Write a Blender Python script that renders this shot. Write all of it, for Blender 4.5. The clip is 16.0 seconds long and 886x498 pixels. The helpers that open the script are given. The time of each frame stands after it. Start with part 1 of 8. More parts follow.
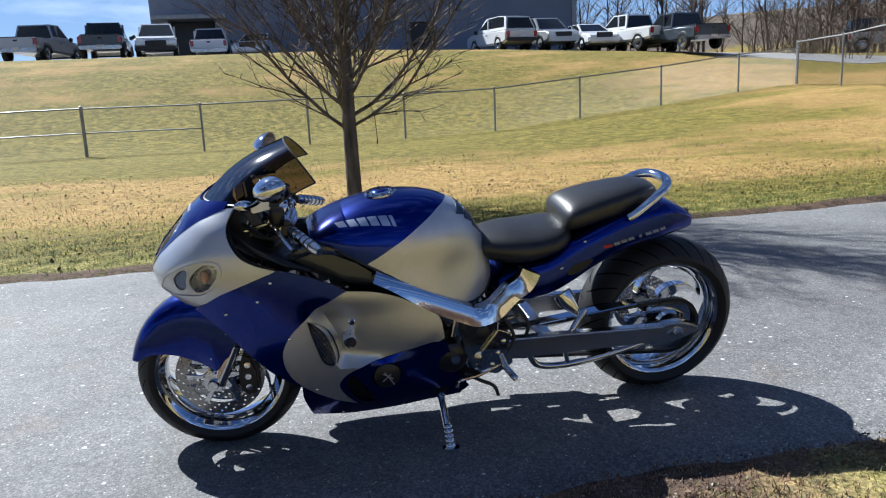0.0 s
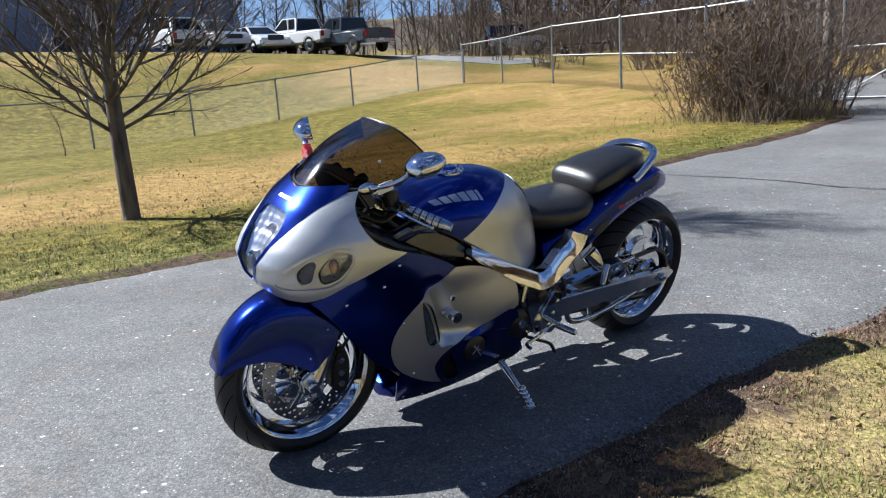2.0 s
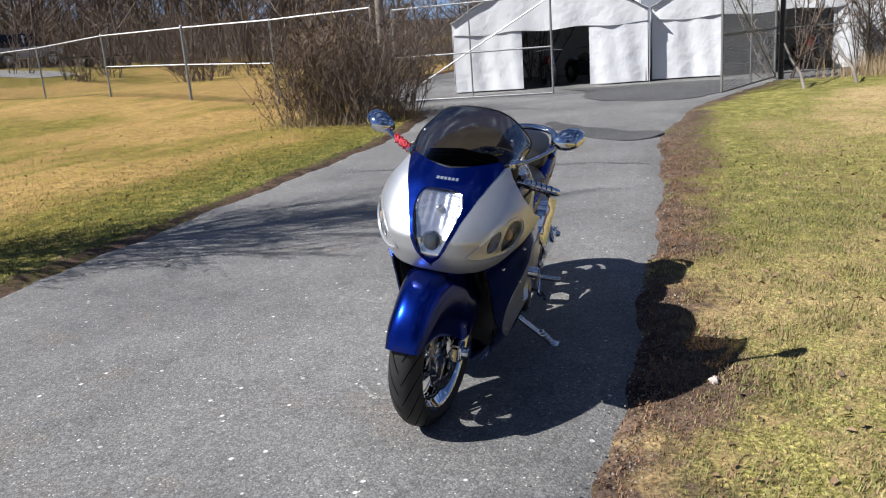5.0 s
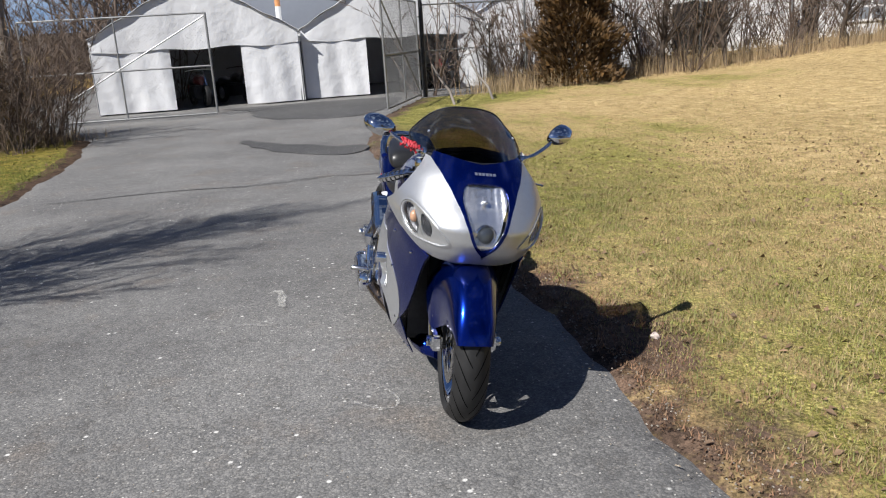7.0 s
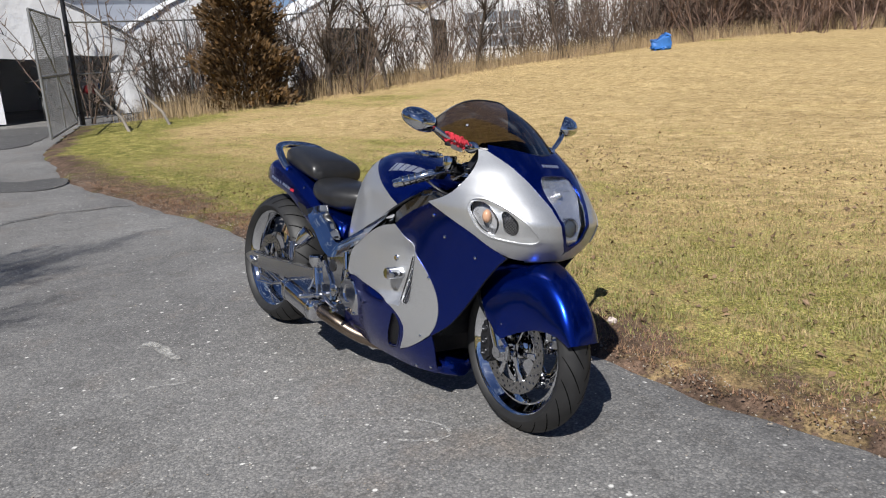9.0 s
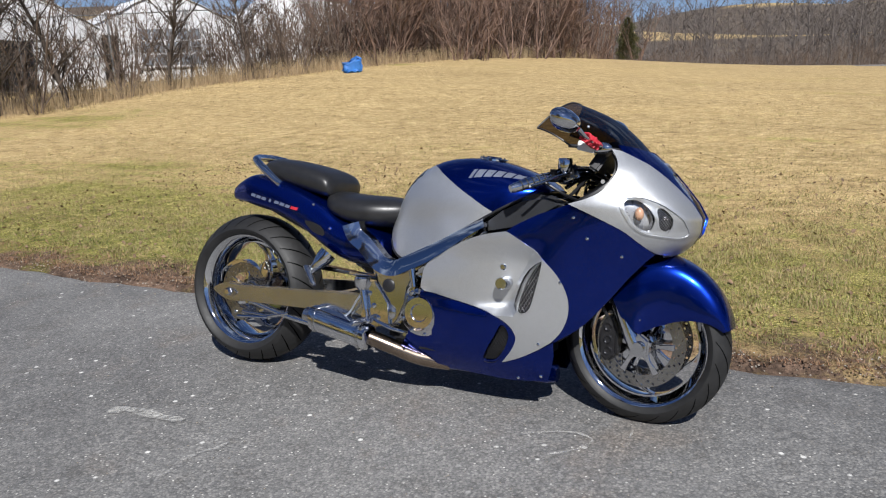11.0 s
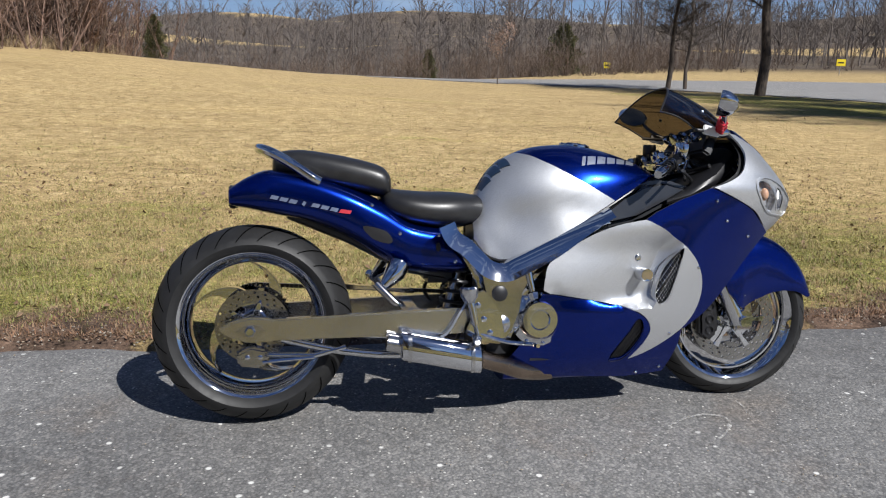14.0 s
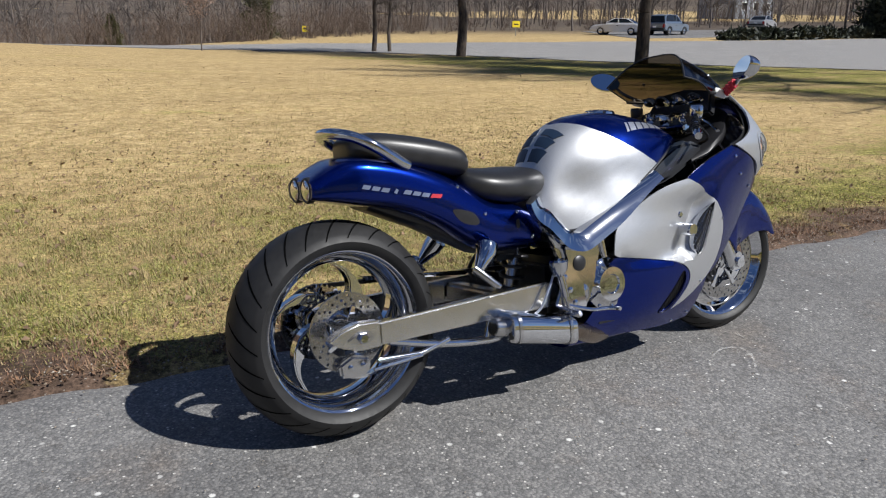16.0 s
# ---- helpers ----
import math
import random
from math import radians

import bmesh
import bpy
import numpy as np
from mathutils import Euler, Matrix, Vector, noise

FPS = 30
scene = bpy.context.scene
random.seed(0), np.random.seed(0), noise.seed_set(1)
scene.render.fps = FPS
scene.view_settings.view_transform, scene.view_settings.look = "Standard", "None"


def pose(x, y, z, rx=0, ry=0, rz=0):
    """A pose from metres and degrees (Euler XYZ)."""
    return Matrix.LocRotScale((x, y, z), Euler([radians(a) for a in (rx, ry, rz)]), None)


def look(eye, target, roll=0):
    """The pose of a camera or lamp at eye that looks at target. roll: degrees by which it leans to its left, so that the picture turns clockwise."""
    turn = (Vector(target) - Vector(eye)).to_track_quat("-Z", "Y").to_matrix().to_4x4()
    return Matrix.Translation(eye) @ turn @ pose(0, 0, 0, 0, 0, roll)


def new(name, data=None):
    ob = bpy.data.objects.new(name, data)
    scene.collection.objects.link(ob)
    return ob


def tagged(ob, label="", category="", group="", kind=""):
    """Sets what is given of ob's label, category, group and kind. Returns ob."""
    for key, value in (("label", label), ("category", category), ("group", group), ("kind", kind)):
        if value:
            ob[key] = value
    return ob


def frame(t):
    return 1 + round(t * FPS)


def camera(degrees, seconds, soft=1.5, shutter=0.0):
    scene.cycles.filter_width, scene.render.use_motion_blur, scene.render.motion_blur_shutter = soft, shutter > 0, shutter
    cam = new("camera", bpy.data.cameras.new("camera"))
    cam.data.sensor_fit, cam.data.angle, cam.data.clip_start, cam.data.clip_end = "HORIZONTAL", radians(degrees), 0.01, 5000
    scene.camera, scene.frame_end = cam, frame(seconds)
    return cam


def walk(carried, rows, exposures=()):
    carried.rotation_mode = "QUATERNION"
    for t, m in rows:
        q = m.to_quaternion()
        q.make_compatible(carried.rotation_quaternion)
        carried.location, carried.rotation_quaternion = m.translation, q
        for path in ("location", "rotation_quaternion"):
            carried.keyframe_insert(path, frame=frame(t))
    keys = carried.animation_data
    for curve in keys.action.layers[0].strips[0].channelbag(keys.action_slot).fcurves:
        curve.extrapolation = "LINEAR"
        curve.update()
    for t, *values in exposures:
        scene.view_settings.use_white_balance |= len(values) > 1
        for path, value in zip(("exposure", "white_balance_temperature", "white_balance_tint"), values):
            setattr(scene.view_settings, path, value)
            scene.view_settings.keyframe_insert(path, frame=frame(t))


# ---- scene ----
cam = camera(60.0, 16.0, soft=1.15)
PATH = [
    (0, (0.624, 2.82, 1.228), (0.203, 0.905, 0.832), -2.6),
    (0.5, (0.986, 2.771, 1.231), (0.376, 0.909, 0.827), -3.1),
    (1, (1.311, 2.663, 1.238), (0.507, 0.879, 0.828), -3.6),
    (1.5, (1.632, 2.475, 1.22), (0.635, 0.792, 0.802), -3.8),
    (2, (1.94, 2.299, 1.216), (0.754, 0.747, 0.784), -3.7),
    (2.5, (2.218, 2.12, 1.231), (0.878, 0.7, 0.799), -3.9),
    (3, (2.485, 1.897, 1.22), (1.012, 0.618, 0.779), -4.1),
    (3.2, (2.589, 1.814, 1.215), (1.066, 0.594, 0.776), -4.3),
    (5.3, (3.368, 0.701, 1.289), (1.482, 0.252, 0.798), -4.0),
    (5.5, (3.393, 0.573, 1.283), (1.487, 0.22, 0.789), -3.8),
    (6, (3.427, 0.23, 1.308), (1.493, 0.121, 0.811), -3.6),
    (6.5, (3.465, -0.123, 1.306), (1.532, 0.008, 0.809), -3.7),
    (7, (3.438, -0.492, 1.312), (1.535, -0.129, 0.816), -3.7),
    (7.5, (3.303, -0.868, 1.294), (1.458, -0.272, 0.801), -3.8),
    (8, (3.141, -1.206, 1.287), (1.381, -0.391, 0.798), -3.6),
    (8.5, (2.916, -1.455, 1.281), (1.265, -0.439, 0.791), -3.6),
    (9, (2.633, -1.672, 1.268), (1.107, -0.475, 0.78), -3.6),
    (9.2, (2.532, -1.759, 1.258), (1.059, -0.498, 0.77), -3.6),
    (11.3, (1.15, -2.596, 1.269), (0.408, -0.8, 0.797), -1.7),
    (11.5, (1.009, -2.615, 1.25), (0.352, -0.785, 0.781), -1.3),
    (12, (0.643, -2.625, 1.216), (0.196, -0.727, 0.77), -0.3),
    (12.5, (0.294, -2.647, 1.202), (0.049, -0.714, 0.753), 0.4),
    (13, (-0.035, -2.631, 1.205), (-0.079, -0.684, 0.751), 1.0),
    (13.5, (-0.368, -2.537, 1.194), (-0.221, -0.597, 0.73), 1.3),
    (14, (-0.66, -2.452, 1.179), (-0.325, -0.538, 0.705), 1.5),
    (14.5, (-0.945, -2.36, 1.197), (-0.426, -0.491, 0.711), 1.7),
    (15, (-1.196, -2.234, 1.175), (-0.495, -0.429, 0.673), 1.7),
    (15.5, (-1.455, -2.096, 1.177), (-0.583, -0.373, 0.658), 1.4),
    (16, (-1.733, -1.938, 1.178), (-0.704, -0.311, 0.633), 0.9),
]
walk(cam, [(t, look(eye, target, roll)) for t, eye, target, roll in PATH], exposures=((0, 1.05, 5780, 7), (3, 0.98, 5950, 8), (5.5, 0.74, 6300, 10), (8, 0.52, 6400, 10), (12, 0.47, 6200, 10), (16, 0.45, 6250, 10)))

# ---- world and sun ----
SUN_AZIMUTH, SUN_HEIGHT = radians(147), radians(45)
world = bpy.data.worlds.new("sky")
scene.world = world
world.use_nodes = True
wn = world.node_tree.nodes
wn.clear()
sky = wn.new("ShaderNodeTexSky")
sky.sky_type = "NISHITA"
sky.sun_disc = False
sky.sun_elevation, sky.sun_rotation = SUN_HEIGHT, SUN_AZIMUTH
sky.air_density, sky.dust_density, sky.ozone_density = 1.0, 0.3, 2.0
back = wn.new("ShaderNodeBackground")
back.inputs["Strength"].default_value = 0.031
out = wn.new("ShaderNodeOutputWorld")
# thin bright clouds over a clear blue sky
wl = world.node_tree.links
tint = wn.new("ShaderNodeMix")
tint.data_type, tint.blend_type = "RGBA", "MULTIPLY"
tint.inputs[0].default_value, tint.inputs[7].default_value = 1.0, (0.7, 0.84, 1.2, 1)
wl.new(sky.outputs[0], tint.inputs[6])
wc, wm = wn.new("ShaderNodeTexCoord"), wn.new("ShaderNodeMapping")
wm.inputs["Scale"].default_value = (1.0, 1.0, 5.0)
cloud, thin_out = wn.new("ShaderNodeTexNoise"), wn.new("ShaderNodeValToRGB")
cloud.inputs["Scale"].default_value, cloud.inputs["Detail"].default_value, cloud.inputs["Roughness"].default_value = 3.2, 8.0, 0.6
thin_out.color_ramp.elements[0].position, thin_out.color_ramp.elements[1].position = 0.52, 0.82
wl.new(wc.outputs["Generated"], wm.inputs[0])
wl.new(wm.outputs[0], cloud.inputs["Vector"])
wl.new(cloud.outputs[0], thin_out.inputs[0])
veil = wn.new("ShaderNodeMix")
veil.data_type = "RGBA"
veil.inputs[7].default_value = (14, 16, 19, 1)
wl.new(thin_out.outputs[0], veil.inputs[0])
low, lift, haze = wn.new("ShaderNodeSeparateXYZ"), wn.new("ShaderNodeValToRGB"), wn.new("ShaderNodeMix")
haze.data_type = "RGBA"
haze.inputs[7].default_value = (6.8, 10.2, 15.8, 1)
lift.color_ramp.elements[0].color, lift.color_ramp.elements[1].color = (0.9, 0.9, 0.9, 1), (0, 0, 0, 1)
lift.color_ramp.elements[1].position = 0.22
wl.new(wc.outputs["Generated"], low.inputs[0])
wl.new(low.outputs["Z"], lift.inputs[0])
wl.new(lift.outputs[0], haze.inputs[0])
wl.new(tint.outputs[2], haze.inputs[6])
wl.new(haze.outputs[2], veil.inputs[6])
wl.new(veil.outputs[2], back.inputs[0])
world.node_tree.links.new(back.outputs[0], out.inputs[0])
sun = new("sun", bpy.data.lights.new("sun", "SUN"))
sun.data.energy, sun.data.angle, sun.data.color = 5.0, radians(0.5), (1.0, 0.965, 0.91)
toward = Vector((math.sin(SUN_AZIMUTH) * math.cos(SUN_HEIGHT), math.cos(SUN_AZIMUTH) * math.cos(SUN_HEIGHT), math.sin(SUN_HEIGHT)))
sun.matrix_world = look(toward * 60, (0, 0, 0))

# ---- tools ----
from mathutils.geometry import delaunay_2d_cdt

rng = np.random.default_rng(7)


def thing(name, label, category, group="", kind=""):
    return tagged(new(name), label, category, group, kind)


def mesh_of(name, verts, faces, smooth=40):
    me = bpy.data.meshes.new(name)
    me.from_pydata([tuple(v) for v in verts], [], [tuple(f) for f in faces])
    me.validate()
    if smooth:
        me.polygons.foreach_set("use_smooth", [True] * len(me.polygons))
        me.set_sharp_from_angle(angle=radians(smooth))
    return me


def part(name, geo, material, parent=None, label="", smooth=40):
    """One mesh object from (verts, faces), under a thing or a part."""
    me = mesh_of(name, geo[0], geo[1], smooth)
    me.materials.append(material)
    ob = new(name, me)
    if parent:
        ob.parent = parent
    return tagged(ob, label)


def shared(name, me, parent, m=None):
    """Another object on the same mesh."""
    ob = new(name, me)
    ob.parent = parent
    if m is not None:
        ob.matrix_basis = m
    return ob


def join(*geos):
    v, f = [], []
    for gv, gf in geos:
        n = len(v)
        v += [tuple(p) for p in gv]
        f += [tuple(i + n for i in q) for q in gf]
    return v, f


def moved(geo, m):
    return [tuple(m @ Vector(p)) for p in geo[0]], geo[1]


def mirrored(geo):
    return [(p[0], -p[1], p[2]) for p in geo[0]], [tuple(reversed(q)) for q in geo[1]]


def tube(points, radius, seg=10, closed=False, cap=True, squash=1.0):
    """A round bar along points; radius a number or one a point."""
    pts = [Vector(p) for p in points]
    n = len(pts)
    rad = radius if isinstance(radius, (list, tuple)) else [radius] * n
    v, f, up = [], [], None
    for i, p in enumerate(pts):
        if closed:
            d = pts[(i + 1) % n] - pts[i - 1]
        else:
            d = pts[min(i + 1, n - 1)] - pts[max(i - 1, 0)]
        d.normalize()
        if up is None:
            up = Vector((0, 0, 1)) if abs(d.z) < 0.9 else Vector((0, 1, 0))
        side = d.cross(up).normalized()
        up = side.cross(d).normalized()
        for k in range(seg):
            a = 2 * math.pi * k / seg
            v.append(p + rad[i] * (math.cos(a) * side + squash * math.sin(a) * up))
    for i in range(n if closed else n - 1):
        j = (i + 1) % n
        for k in range(seg):
            l = (k + 1) % seg
            f.append((i * seg + k, i * seg + l, j * seg + l, j * seg + k))
    if cap and not closed:
        f.append(tuple(range(seg - 1, -1, -1)))
        f.append(tuple(range((n - 1) * seg, n * seg)))
    return [tuple(p) for p in v], f


def curve(points, per=6, closed=False):
    """Points along a smooth line through the given ones."""
    p = [np.array(q, float) for q in points]
    n, out = len(p), []
    for i in range(n if closed else n - 1):
        a, b, c, d = (p[(i + k) % n] if closed else p[min(max(i + k, 0), n - 1)] for k in (-1, 0, 1, 2))
        for s in np.arange(per) / per:
            out.append(0.5 * (2 * b + (c - a) * s + (2 * a - 5 * b + 4 * c - d) * s**2 + (3 * b - a - 3 * c + d) * s**3))
    if not closed:
        out.append(p[-1])
    return out


def lathe(profile, seg=48, arc=2 * math.pi):
    """Turns a line of (radius, along) about the y axis."""
    v, f, n = [], [], len(profile)
    full = arc > 6.28
    count = seg if full else seg + 1
    for k in range(count):
        a = arc * k / seg
        v += [(r * math.cos(a), y, r * math.sin(a)) for r, y in profile]
    for k in range(seg):
        l = (k + 1) % count
        f += [(k * n + i, k * n + i + 1, l * n + i + 1, l * n + i) for i in range(n - 1)]
    return v, f


def bevelled(bm, width, seg=2):
    if width:
        bmesh.ops.bevel(bm, geom=list(bm.edges), offset=width, segments=seg, affect="EDGES", clamp_overlap=True)
    bm.normal_update()
    bm.verts.index_update()
    geo = [tuple(q.co) for q in bm.verts], [tuple(q.index for q in g.verts) for g in bm.faces]
    bm.free()
    return geo


def box(x0, x1, y0, y1, z0, z1, bevel=0.0, seg=2):
    bm = bmesh.new()
    bmesh.ops.create_cube(bm, size=1)
    for q in bm.verts:
        q.co = ((x0 + x1) / 2 + q.co.x * (x1 - x0), (y0 + y1) / 2 + q.co.y * (y1 - y0), (z0 + z1) / 2 + q.co.z * (z1 - z0))
    return bevelled(bm, bevel, seg)


def slab(outline, y0, y1, bevel=0.004, seg=2, taper=1.0):
    """A plate of (x, z) outline between two y; the y1 side may be shrunk."""
    pts = [np.array(p, float) for p in outline]
    c = sum(pts) / len(pts)
    bm = bmesh.new()
    lo = [bm.verts.new((p[0], y0, p[1])) for p in pts]
    q = [c + (p - c) * taper for p in pts]
    hi = [bm.verts.new((p[0], y1, p[1])) for p in q]
    n = len(pts)
    bm.faces.new(lo)
    bm.faces.new(hi[::-1])
    for i in range(n):
        bm.faces.new((lo[i], hi[i], hi[(i + 1) % n], lo[(i + 1) % n]))
    bmesh.ops.recalc_face_normals(bm, faces=list(bm.faces))
    return bevelled(bm, bevel, seg)


def ball(c, rx, ry, rz, seg=16, rings=10):
    v, f = [], []
    for i in range(rings + 1):
        t = math.pi * i / rings
        for k in range(seg):
            a = 2 * math.pi * k / seg
            v.append((c[0] + rx * math.sin(t) * math.cos(a), c[1] + ry * math.sin(t) * math.sin(a), c[2] + rz * math.cos(t)))
    for i in range(rings):
        for k in range(seg):
            l = (k + 1) % seg
            f.append((i * seg + k, i * seg + l, (i + 1) * seg + l, (i + 1) * seg + k))
    return v, f


def rod(a, b, r, seg=12, r2=None):
    return tube([a, b], [r, r if r2 is None else r2], seg)


def inside(px, py, poly):
    hit = np.zeros(len(px), bool)
    q = np.array(poly)
    for (x0, y0), (x1, y1) in zip(q, np.roll(q, -1, 0)):
        cross = ((y0 > py) != (y1 > py)) & (px < (x1 - x0) * (py - y0) / ((y1 - y0) or 1e-12) + x0)
        hit ^= cross
    return hit


def sheet(outline, place, step=0.02, holes=(), lip=0.006, centre=None):
    """A curved panel: a flat outline, filled and laid onto a surface by place(u, v); its edges turn inwards by lip."""
    def dense(poly):
        some = []
        for a, b in zip(poly, list(poly[1:]) + [poly[0]]):
            a, b = np.array(a, float), np.array(b, float)
            k = max(1, int(np.linalg.norm(b - a) / step + 0.5))
            some += [a + (b - a) * i / k for i in range(k)]
        return some

    rings = [dense(outline)] + [dense(h) for h in holes]
    edge = np.array([p for r in rings for p in r])
    lo, hi = edge.min(0), edge.max(0)
    gx, gy = np.meshgrid(np.arange(lo[0], hi[0], step), np.arange(lo[1], hi[1], step))
    gx = (gx + (np.arange(gx.shape[0]) % 2)[:, None] * step / 2).ravel()
    gy = gy.ravel()
    keep = inside(gx, gy, rings[0])
    for r in rings[1:]:
        keep &= ~inside(gx, gy, r)
    gx, gy = gx[keep], gy[keep]
    if len(gx):
        near = np.sqrt(((np.stack([gx, gy], 1)[:, None] - edge[None]) ** 2).sum(-1)).min(1)
        gx, gy = gx[near > step * 0.45], gy[near > step * 0.45]
    pts = [Vector(p) for p in edge] + [Vector(p) for p in zip(gx, gy)]
    links, at = [], 0
    for r in rings:
        links += [(at + i, at + (i + 1) % len(r)) for i in range(len(r))]
        at += len(r)
    v2, _, tris, *_ = delaunay_2d_cdt(pts, links, [list(range(len(rings[0])))], 1, 1e-6)
    mid = np.array([np.mean([v2[i] for i in t], axis=0) for t in tris])
    keep = inside(mid[:, 0], mid[:, 1], rings[0])
    for r in rings[1:]:
        keep &= ~inside(mid[:, 0], mid[:, 1], r)
    tris = [t for t, k in zip(tris, keep) if k]
    v = [np.array(place(*p), float) for p in v2]
    normal = [np.zeros(3) for _ in v]
    c = np.array(centre if centre is not None else (np.mean([p[0] for p in v]), 0, np.mean([p[2] for p in v])))
    fixed = []
    for t in tris:
        a, b, d = (v[i] for i in t)
        nn = np.cross(b - a, d - a)
        if nn @ ((a + b + d) / 3 - c) < 0:
            t, nn = t[::-1], -nn
        fixed.append(tuple(t))
        for i in t:
            normal[i] = normal[i] + nn
    if lip:
        count = {}
        for t in fixed:
            for i in range(3):
                e = (t[i], t[(i + 1) % 3])
                count[e] = count.get(e, 0) + 1
        rim = [e for e in count if (e[1], e[0]) not in count]
        low = {}
        for i in {k for e in rim for k in e}:
            nn = normal[i] / (np.linalg.norm(normal[i]) + 1e-12)
            low[i] = len(v)
            v.append(v[i] - nn * lip)
        fixed += [(b, a, low[a], low[b]) for a, b in rim]
    return [tuple(p) for p in v], fixed


def loft(sections, closed_ends=True):
    """Skin over rings of the same count."""
    n, v, f = len(sections[0]), [], []
    for s in sections:
        v += [tuple(p) for p in s]
    for i in range(len(sections) - 1):
        for k in range(n):
            l = (k + 1) % n
            f.append((i * n + k, i * n + l, (i + 1) * n + l, (i + 1) * n + k))
    if closed_ends:
        f.append(tuple(range(n - 1, -1, -1)))
        f.append(tuple(range((len(sections) - 1) * n, len(sections) * n)))
    return v, f


def ring(x, hw, zb, zt, power=2.6, count=28):
    """A rounded section across x, from zb to zt, hw to each side."""
    c, h, out = (zb + zt) / 2, (zt - zb) / 2, []
    for k in range(count):
        a = 2 * math.pi * k / count
        ca, sa = math.cos(a), math.sin(a)
        out.append((x, hw * math.copysign(abs(ca) ** (2 / power), ca), c + h * math.copysign(abs(sa) ** (2 / power), sa)))
    return out


def stations(rows, count):
    """Smoothly more rows between the given ones."""
    return curve(rows, count)


def grid_of(fn, us, vs):
    v = [fn(a, b) for a in us for b in vs]
    n = len(vs)
    return v, [(i * n + k, i * n + k + 1, (i + 1) * n + k + 1, (i + 1) * n + k) for i in range(len(us) - 1) for k in range(n - 1)]


def thick(geo, t):
    """Gives an open skin a back, t metres inside."""
    v = [Vector(p) for p in geo[0]]
    nn = [Vector() for _ in v]
    count = {}
    for q in geo[1]:
        m = (v[q[1]] - v[q[0]]).cross(v[q[-1]] - v[q[0]])
        for i in range(len(q)):
            nn[q[i]] += m
            e = (q[i], q[(i + 1) % len(q)])
            count[e] = 1
    k = len(v)
    inner = [p - (m.normalized() * t if m.length > 1e-12 else m) for p, m in zip(v, nn)]
    faces = list(geo[1]) + [tuple(i + k for i in reversed(q)) for q in geo[1]]
    faces += [(b, a, a + k, b + k) for a, b in count if (b, a) not in count]
    return [tuple(p) for p in v + inner], faces



# ---- materials ----
def material(name, build):
    m = bpy.data.materials.new(name)
    m.use_nodes = True
    t = m.node_tree
    t.nodes.clear()
    o = t.nodes.new("ShaderNodeOutputMaterial")
    b = t.nodes.new("ShaderNodeBsdfPrincipled")
    t.links.new(b.outputs[0], o.inputs[0])
    build(t, b, o)
    return m


def setp(b, **kw):
    for k, v in kw.items():
        b.inputs[k.replace("_", " ")].default_value = v


def tex(t, kind, scale, where="Object", **kw):
    c = t.nodes.new("ShaderNodeTexCoord")
    n = t.nodes.new(kind)
    t.links.new(c.outputs[where], n.inputs["Vector"])
    n.inputs["Scale"].default_value = scale
    for k, v in kw.items():
        n.inputs[k].default_value = v
    return n


def ramp(t, source, stops):
    r = t.nodes.new("ShaderNodeValToRGB")
    t.links.new(source, r.inputs[0])
    e = r.color_ramp.elements
    while len(e) < len(stops):
        e.new(0.5)
    for el, (p, c) in zip(e, stops):
        el.position = p
        el.color = (*c, 1) if len(c) == 3 else c
    return r


def mix(t, fac, a, b, mode="MIX"):
    m = t.nodes.new("ShaderNodeMix")
    m.data_type = "RGBA"
    m.blend_type = mode
    for s, val in ((0, fac), (6, a), (7, b)):
        if isinstance(val, (int, float)):
            m.inputs[s].default_value = val
        elif isinstance(val, tuple):
            m.inputs[s].default_value = (*val, 1)
        else:
            t.links.new(val, m.inputs[s])
    return m.outputs[2]


def bump(t, b, source, strength, distance):
    n = t.nodes.new("ShaderNodeBump")
    n.inputs["Strength"].default_value, n.inputs["Distance"].default_value = strength, distance
    t.links.new(source, n.inputs["Height"])
    t.links.new(n.outputs[0], b.inputs["Normal"])


def plain(name, colour, rough=0.5, metal=0.0, vary=0.15, grain=30, relief=0.0, coat=0.0, spec=0.5):
    """A surface with blotches and fine grain in its colour and gloss."""
    def build(t, b, o):
        big = tex(t, "ShaderNodeTexNoise", grain * 0.15, Detail=4.0)
        fine = tex(t, "ShaderNodeTexNoise", grain, Detail=6.0)
        dark = tuple(c * (1 - vary) for c in colour)
        light = tuple(min(1, c * (1 + vary)) for c in colour)
        a = ramp(t, big.outputs[0], [(0.35, dark), (0.65, light)])
        c = mix(t, 0.35, a.outputs[0], ramp(t, fine.outputs[0], [(0.3, dark), (0.7, light)]).outputs[0])
        t.links.new(c, b.inputs["Base Color"])
        setp(b, Metallic=metal)
        b.inputs["Specular IOR Level"].default_value = spec
        b.inputs["Coat Weight"].default_value = coat
        b.inputs["Coat Roughness"].default_value = 0.05
        r = t.nodes.new("ShaderNodeMapRange")
        r.inputs["To Min"].default_value, r.inputs["To Max"].default_value = max(0.02, rough * 0.8), min(1, rough * 1.2)
        t.links.new(fine.outputs[0], r.inputs["Value"])
        t.links.new(r.outputs[0], b.inputs["Roughness"])
        if relief:
            bump(t, b, fine.outputs[0], 0.4, relief)
    return material(name, build)


